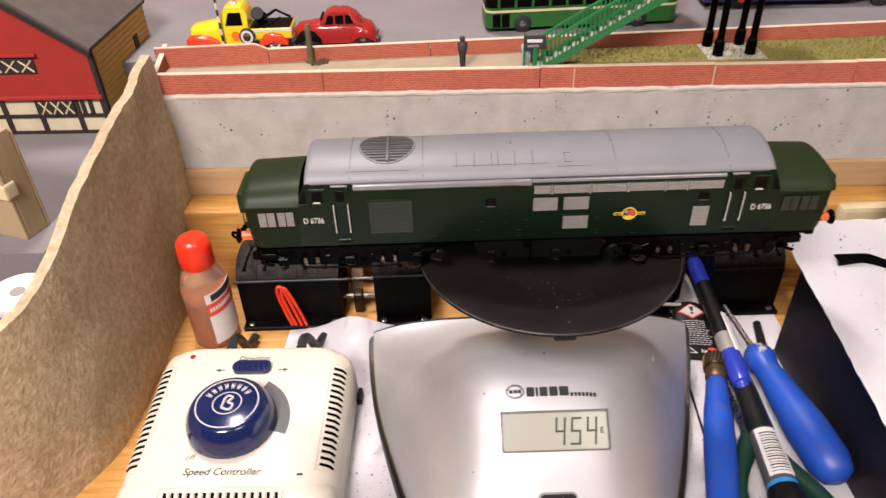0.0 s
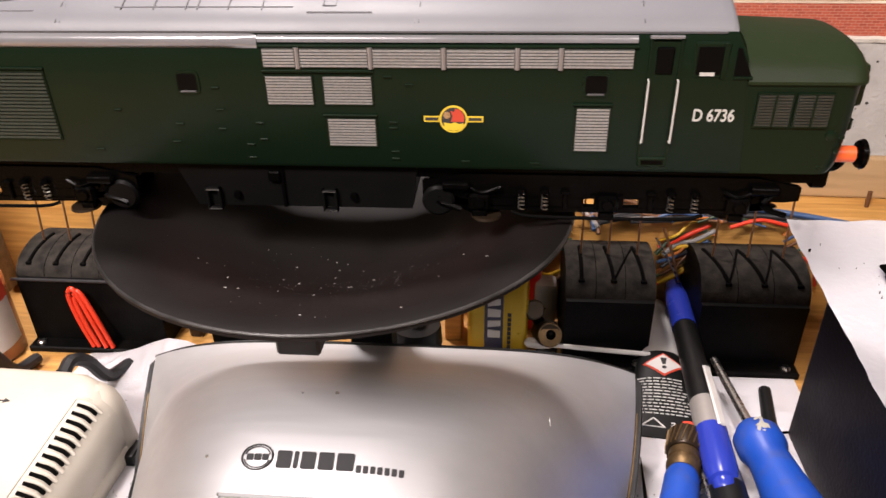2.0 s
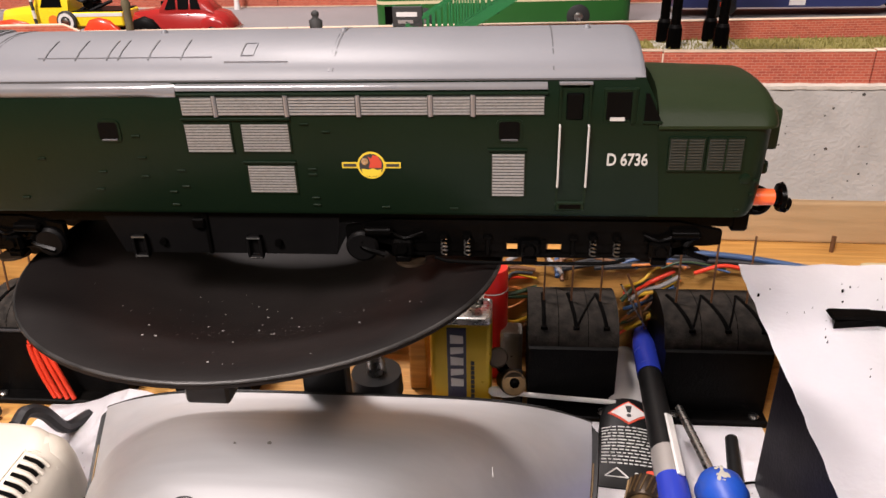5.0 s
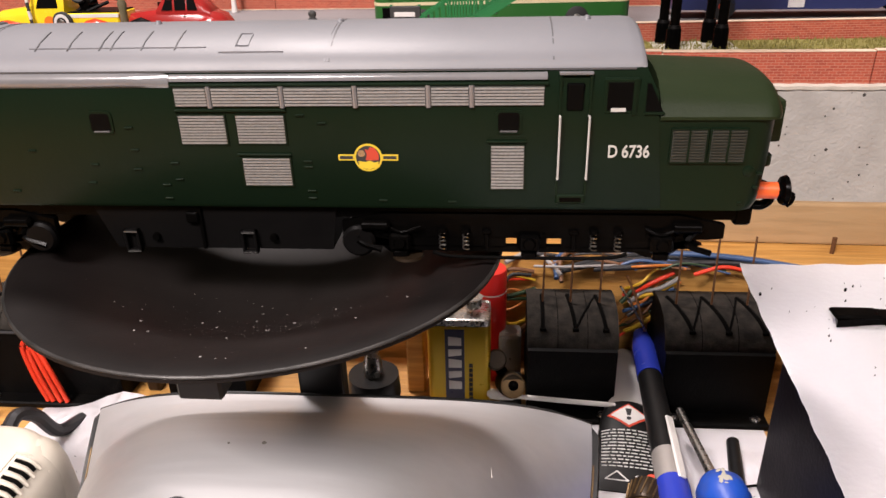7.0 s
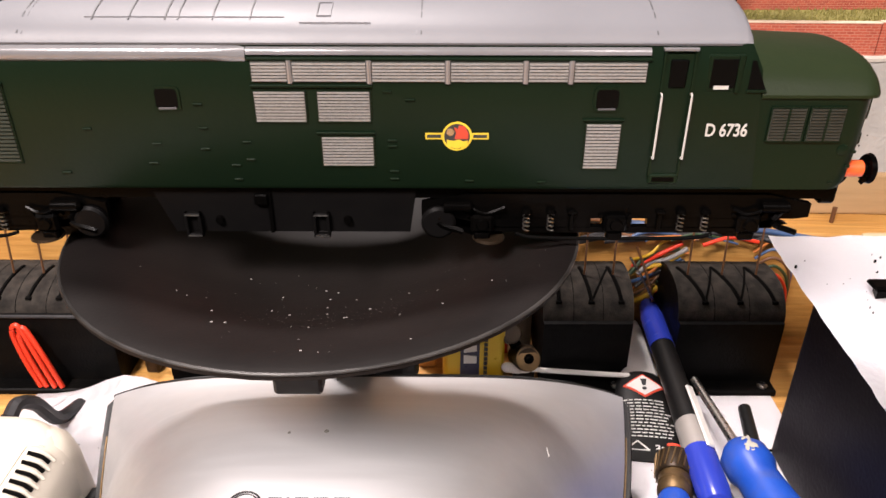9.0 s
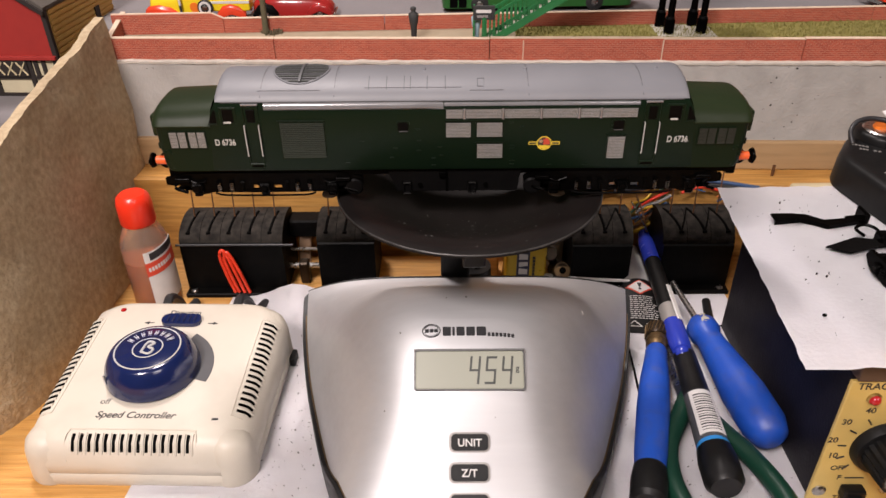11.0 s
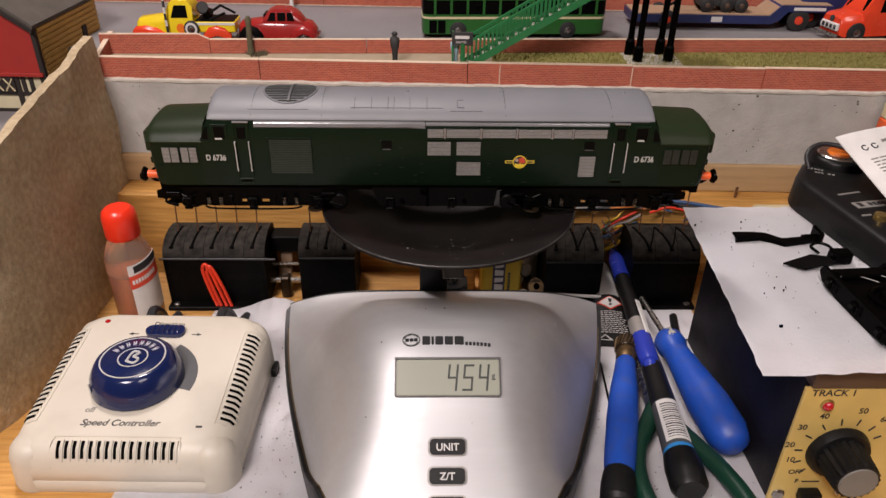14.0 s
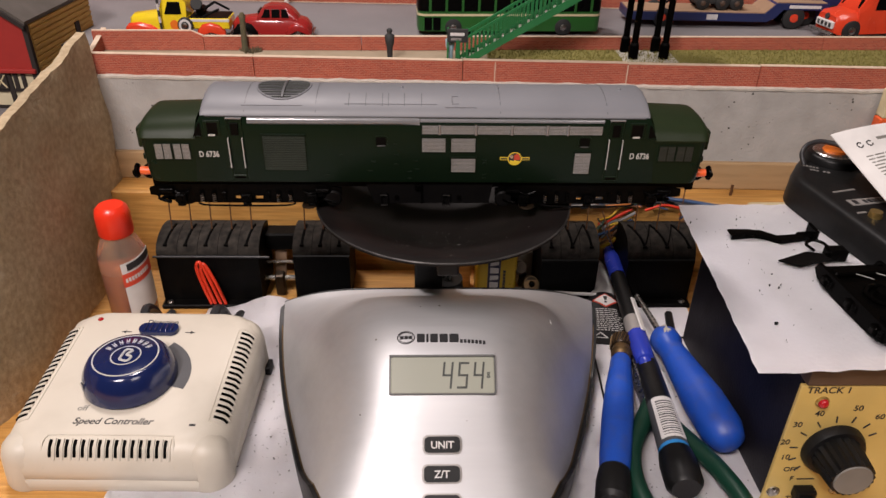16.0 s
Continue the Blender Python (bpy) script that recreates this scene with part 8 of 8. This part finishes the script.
# small model figures: plain shapes
def figure(x, y, h, m_, label, turn=0):
    bm = nb()
    turned(bm, (0, 0, 0), (0, 0, h), ((0, 0.0016), (0.10, 0.0018), (0.42, 0.0022), (0.55, 0.0030), (0.78, 0.0034), (0.83, 0.0018), (0.86, 0.0014), (0.90, 0.0020), (0.96, 0.0019), (1.0, 0.0008)), 10, True, 0.75)
    ob = part("model_figure", bm, m_, None, "", 60)
    ob.matrix_world = lay(x, y, 0.1263, turn)
    return tagged(ob, label, "figurine")


figure(-0.0226, 0.0420, 0.0215, FIGDARK, "plain dark painted model figurine on the path")
figure(0.0185, 0.0392, 0.0200, FIGLIGHT, "plain pale blue model figurine by the stair")
pillar = lthing("gate_post", -0.1255, 0.0560, 0.1263, "weathered mossy stone gate post", "gate post")
part("shaft", turned(nb(), (0, 0, 0), (0.0006, 0, 0.0265), ((0, 0.0026), (0.15, 0.0021), (0.8, 0.0019), (0.9, 0.0024), (1, 0.0012)), 10), MOSS, pillar, "", 50)
bm = nb()
rng = random.Random(6)
for k in range(60):
    x, y = rng.gauss(0.002, 0.0035), rng.gauss(-0.001, 0.002)
    turned(bm, (x, y, -0.0004), (x + rng.uniform(-0.001, 0.001), y, rng.uniform(0.0015, 0.0045)), ((0, 0.0007), (1, 0.0001)), 4)
tuft = part("weed_tuft", bm, MOSS)
tuft.matrix_world = lay(-0.1225, 0.055, 0.1263)
tagged(tuft, "tuft of dull green weeds by the post", "weeds", "", "stuff")
pole = lthing("striped_pole", -0.1930, 0.0850, RZ, "thin black and white striped pole", "pole")
for k in range(9):
    part("band", rod(nb(), (0, 0, 0.0045 * k), (-0.0002, 0, 0.0045 * (k + 1)), 0.0009, 0.0009, 8), LABELWHITE if k % 2 else FIGDARK, pole)
pole = lthing("white_bollard", -0.1265, 0.2115, RZ, "thin white pole by the far wall", "pole")
part("pole", turned(nb(), (0, 0, 0), (0, 0, 0.045), ((0, 0.0024), (0.1, 0.0018), (1, 0.0016)), 10), LABELWHITE, pole, "", 40)

# low loader, tractor, red lorry
ll = lthing("toy_low_loader", 0.2500, 0.1745, RZ, "dark blue toy low-loader trailer with a tan deck", "toy trailer")
part("bed", slab(nb(), [(-0.085, 0.0055), (0.030, 0.0055), (0.036, 0.0085), (0.042, 0.0155), (0.078, 0.0155), (0.078, 0.0205), (0.036, 0.0205), (0.028, 0.0120), (-0.085, 0.0120)], lambda u, v, w: (u, -0.0165 + w, v), 0.033), BLUEDARK, ll)
part("deck", bx(-0.084, 0.027, -0.0155, 0.0155, 0.0119, 0.0128), TANWOOD, ll, "tan wooden deck")
part("ramp", slab(nb(), [(0.0268, 0.0121), (0.0370, 0.0212), (0.0770, 0.0212), (0.0770, 0.0206), (0.0372, 0.0206), (0.0285, 0.0121)], lambda u, v, w: (u, -0.0150 + w, v), 0.030), TANWOOD, ll)
part("plate", bx(-0.0200, -0.0110, -0.0168, -0.0164, 0.0066, 0.0108), LABELWHITE, ll)
part("sign_bar", bx(0.0460, 0.0720, -0.0168, -0.0164, 0.0168, 0.0192), LABELWHITE, ll)
for x in (0.052,):
    for s in (-1, 1):
        add_wheel(ll, x, s * 0.0135, 0.0088, 0.0088, s, hub=TOYRED)
for x in (-0.056,):
    for s in (-1, 1):
        add_wheel(ll, x, s * 0.0135, 0.0075, 0.0075, s, hub=TOYRED)
cargo = lthing("toy_machine", 0.2430, 0.1745, RZ, "dark toy machine load with wheels and rods", "toy machine")
cargo.location.z += 0.0118
part("body", bx(-0.022, 0.016, -0.008, 0.008, 0.004, 0.018, 0.002, 2), FIGDARK, cargo)
for x in (-0.016, 0.0, 0.012):
    for s in (-1, 1):
        add_wheel(cargo, x, s * 0.008, 0.0055, 0.0055, s, hub=BROWNTOP)
part("jib", rod(nb(), (-0.045, -0.004, 0.004), (-0.010, 0.0, 0.028), 0.0011, 0.0011, 8), DARKGREY, cargo)
part("chimney", turned(nb(), (0.008, 0, 0.017), (0.008, 0, 0.032), ((0, 0.0022), (1, 0.0020)), 10), FIGDARK, cargo)
tr = lthing("toy_tractor_unit", 0.3260, 0.1850, RZ, "dark blue toy tractor unit behind the trailer", "toy truck")
part("cab", hull([(-0.018, 0.0140, 0.0120, 0.008, 0.022, 0.0260), (-0.015, 0.0150, 0.0130, 0.006, 0.024, 0.0390), (0.006, 0.0150, 0.0130, 0.006, 0.024, 0.0400), (0.022, 0.0140, 0.0110, 0.006, 0.020, 0.0250)]), BLUEDARK, tr, "", 40)
for x in (-0.010, 0.014):
    for s in (-1, 1):
        add_wheel(tr, x, s * 0.0125, 0.0088, 0.0088, s, hub=TOYRED)
rl = lthing("toy_red_lorry", 0.361, 0.1450, RZ, "bright red toy lorry with a white grille", "toy truck", "", 12)
part("bonnet", hull([(-0.044, 0.0110, 0.0095, 0.0060, 0.0130, 0.0175), (-0.041, 0.0130, 0.0105, 0.0045, 0.0150, 0.0195), (-0.026, 0.0145, 0.0115, 0.0045, 0.0165, 0.0215)]), TOYRED, rl, "", 40)
cab = part("cab", hull([(-0.0275, 0.0145, 0.0120, 0.005, 0.0195, 0.0225), (-0.0200, 0.0150, 0.0120, 0.005, 0.0205, 0.0350), (-0.0165, 0.0150, 0.0118, 0.005, 0.0205, 0.0375), (0.0020, 0.0150, 0.0118, 0.005, 0.0205, 0.0375), (0.0040, 0.0150, 0.0118, 0.005, 0.0205, 0.0350)]), TOYRED, rl, "", 40)
part("windscreen", loft(nb(), [[(-0.0262 + 0.0055 * k + w, y, z) for y, z, k in ((-0.0105, 0.0240, 0), (0.0105, 0.0240, 0), (0.0100, 0.0335, 1), (-0.0100, 0.0335, 1))] for w in (-0.0006, 0.001)]), WINDARK, cab)
for s in (-1, 1):
    part("door_window", loft(nb(), [[(x, s * (0.0140 - 0.15 * (z - 0.022) + w), z) for x, z in ((-0.0150, 0.0230), (-0.0030, 0.0230), (-0.0030, 0.0320), (-0.0130, 0.0320))] for w in (-0.0010, 0.0008)]), WINDARK, cab)
    for x in (-0.0310, 0.0450):
        add_wheel(rl, x, s * 0.0120, 0.0078, 0.0078, s)
part("grille", bx(-0.0462, -0.0438, -0.0100, 0.0100, 0.0085, 0.0140, 0.0006), LABELWHITE, rl, "white front grille")
for k in range(4):
    part("grille_bar", bx(-0.0466, -0.0460, -0.0085 + 0.0045 * k, -0.0060 + 0.0045 * k, 0.0098, 0.0128), FIGDARK, rl)
part("bumper", bx(-0.0480, -0.0455, -0.0135, 0.0135, 0.0040, 0.0066, 0.0006), STEEL, rl)
part("badge", turned(nb(), (-0.0435, 0, 0.0165), (-0.0450, 0, 0.0170), ((0, 0.0022), (1, 0.0022)), 12), FIGDARK, rl)
part("load_body", bx(0.0050, 0.0700, -0.0155, 0.0155, 0.0100, 0.0260, 0.0008), TOYRED, rl)
part("body_stripe", bx(0.0052, 0.0702, -0.0158, -0.0152, 0.0195, 0.0210), CREAMPAINT, rl)

# red and white post against the plaster wall
rw = lthing("red_white_post", 0.2995, -0.0070, 0.0545, "red and cream painted post at the wall", "post")
rw.matrix_world = LAYOUT @ pose(0.2995, -0.0070, 0.0545)
part("red_shaft", bx(-0.0055, 0.0055, -0.005, 0.004, 0.0, 0.0560, 0.0008), BUFRED, rw)
part("cream_top", bx(-0.0050, 0.0050, -0.005, 0.004, 0.0560, 0.0740, 0.0008), CREAMPAINT, rw)

# half-timbered house at the left
hs = lthing("model_house", 0, 0, 0, "half-timbered model house with a red gable", "model house")
hs.matrix_world = pose(-0.2415, 0.1800, 0.1045, 0, 0, -2)
HW, HD, HE, HR = 0.101, 0.088, 0.0560, 0.0930
wallm = part("front_wall", slab(nb(), [(-HW, 0), (0, 0), (0, HE), (-HW / 2, HR), (-HW, HE)], lambda u, v, w: (u, w, v), 0.004), HOUSECREAM, hs, "cream rendered gable wall")
bm = nb()
slab(bm, [(-HW, 0.0250), (0.0006, 0.0250), (0.0006, HE), (-HW / 2, HR), (-HW, HE)], lambda u, v, w: (u, -0.0012 + w, v), 0.0011)
part("gable_panel", bm, HOUSERED, wallm, "red painted gable")
part("gable_sill", bx(-HW, 0.0008, -0.0032, 0.0, 0.0235, 0.0262, 0.0005), HOUSERED, wallm)
for x in (-0.0010, -0.0180, -0.0420, -0.0640, -0.0900):
    part("timber_post", bx(x - 0.0015, x + 0.0015, -0.0012, 0.0, 0.0, 0.0240), TIMBER, wallm)
for x in (-0.0090, -0.0140):
    part("timber_stud", bx(x - 0.0012, x + 0.0012, -0.0011, 0.0, 0.0125, 0.0240), TIMBER, wallm)
for z in (0.0008, 0.0120):
    part("timber_rail", bx(-HW, 0.0, -0.0011, 0.0, z - 0.0008, z + 0.0012), TIMBER, wallm)


def lattice(x0, x1, z0, z1, parent):
    w = part("window", bx(x0, x1, -0.0022, -0.0008, z0, z1, 0.0003), TIMBER, parent, "dark lattice window")
    n = 3
    for k in range(n):
        a = x0 + (x1 - x0) * (k + 0.12) / n
        b = x0 + (x1 - x0) * (k + 0.88) / n
        for p, q in (((a, z0 + 0.0012), (b, z1 - 0.0012)), ((a, z1 - 0.0012), (b, z0 + 0.0012))):
            part("lattice_bar", rod(nb(), (p[0], -0.0024, p[1]), (q[0], -0.0024, q[1]), 0.0005, 0.0005, 5), CREAMPAINT, w)


lattice(-0.0640, -0.0340, 0.0405, 0.0500, wallm)
lattice(-0.0410, -0.0190, 0.0130, 0.0235, wallm)
part("window_head", bx(-0.0670, -0.0310, -0.0036, -0.0008, 0.0510, 0.0530, 0.0004), HOUSERED, wallm)
side = part("side_wall", bx(-0.004, 0.0, 0.0042, HD, 0.0, HE + 0.001), HOUSETAN, hs, "ochre tile-hung side wall")
for k in range(15):
    z = 0.0020 + 0.0034 * k
    part("tile_course", bx(0.0001, 0.0008, 0.0045, HD, z, z + 0.0028, 0.0003), HOUSETAN, side)
part("side_window", bx(0.0006, 0.0016, 0.060, 0.066, 0.0250, 0.0400), TIMBER, side)
part("corner_post", bx(-0.0012, 0.0016, -0.0014, 0.0016, 0.0, HE), TIMBER, hs)
for s in (-1, 1):
    x0, x1 = (-HW / 2, 0.006) if s > 0 else (-HW - 0.006, -HW / 2)
    pts = [(-HW / 2, HR + 0.001), (0.0022, HE - 0.0005), (0.0014, HE - 0.0030), (-HW / 2, HR - 0.003)] if s > 0 else [(-HW / 2, HR + 0.001), (-HW - 0.0022, HE - 0.0005), (-HW - 0.0014, HE - 0.0030), (-HW / 2, HR - 0.003)]
    part("roof_slope", slab(nb(), pts, lambda u, v, w: (u, -0.0025 + w, v), HD + 0.005), SLATE, hs, "grey slate roof slope")
    part("bargeboard", slab(nb(), [(p[0], p[1] - 0.002) for p in pts], lambda u, v, w: (u, -0.0043 + w, v), 0.0017), TIMBER, hs)

# cardboard box and a wire reel behind the curved board
cb = thing("cardboard_box", (-0.2440, 0.0620, 0.1045), "tan cardboard box standing open behind the board", "cardboard box", "", "", -20)
part("front_side", bx(-0.080, 0.0, 0.0, 0.002, 0.0, 0.056, 0.0004), CARD, cb)
part("short_side", bx(-0.002, 0.0, 0.0022, 0.014, 0.0, 0.056, 0.0004), CARD, cb)
part("back_side", bx(-0.080, 0.0, 0.0142, 0.016, 0.0, 0.054, 0.0004), CARD, cb)
part("end_side", bx(-0.0822, -0.0802, 0.0, 0.016, 0.0, 0.055, 0.0004), CARD, cb)
part("bottom", bx(-0.080, -0.0022, 0.0022, 0.014, 0.0, 0.0015), CARD, cb)
part("tape_lump", bx(-0.014, 0.0012, -0.0016, 0.006, 0.024, 0.032, 0.0012, 2), CREAMPAINT, cb, "crumpled pale tape")
rl2 = thing("wire_reel", (-0.2350, 0.0270, 0.0), "white reel wound with blue wire", "wire reel")
part("winding", turned(nb(), (0, 0, 0.004), (0, 0, 0.096), ((0, 0.0110), (1, 0.0110)), 28), PENBLUE, rl2, "blue wire winding", 40)
for z in (0.0, 0.096):
    part("flange", turned(nb(), (0, 0, z), (0, 0, z + 0.004), ((0, 0.0142), (0.5, 0.0146), (1, 0.0140)), 36), LABELWHITE, rl2, "white plastic flange", 40)
part("core", turned(nb(), (0, 0, 0.0998), (0, 0, 0.1004), ((0, 0.0034), (1, 0.0034)), 18), GREYWIRE, rl2, "", 40)
lump = thing("cable_coil", (-0.2480, -0.0020, 0.0), "loosely coiled black cable", "cable")
for k in range(8):
    bm = nb()
    tube(bm, [((0.013 + 0.0008 * (k % 3)) * math.cos(a), (0.013 + 0.0008 * (k % 3)) * math.sin(a), 0.006 + 0.0105 * k + 0.003 * math.sin(3 * a)) for a in np.linspace(0, 2 * math.pi, 25)], 0.0055, 8, 0)
    part("turn", bm, BLACKWIRE, lump)
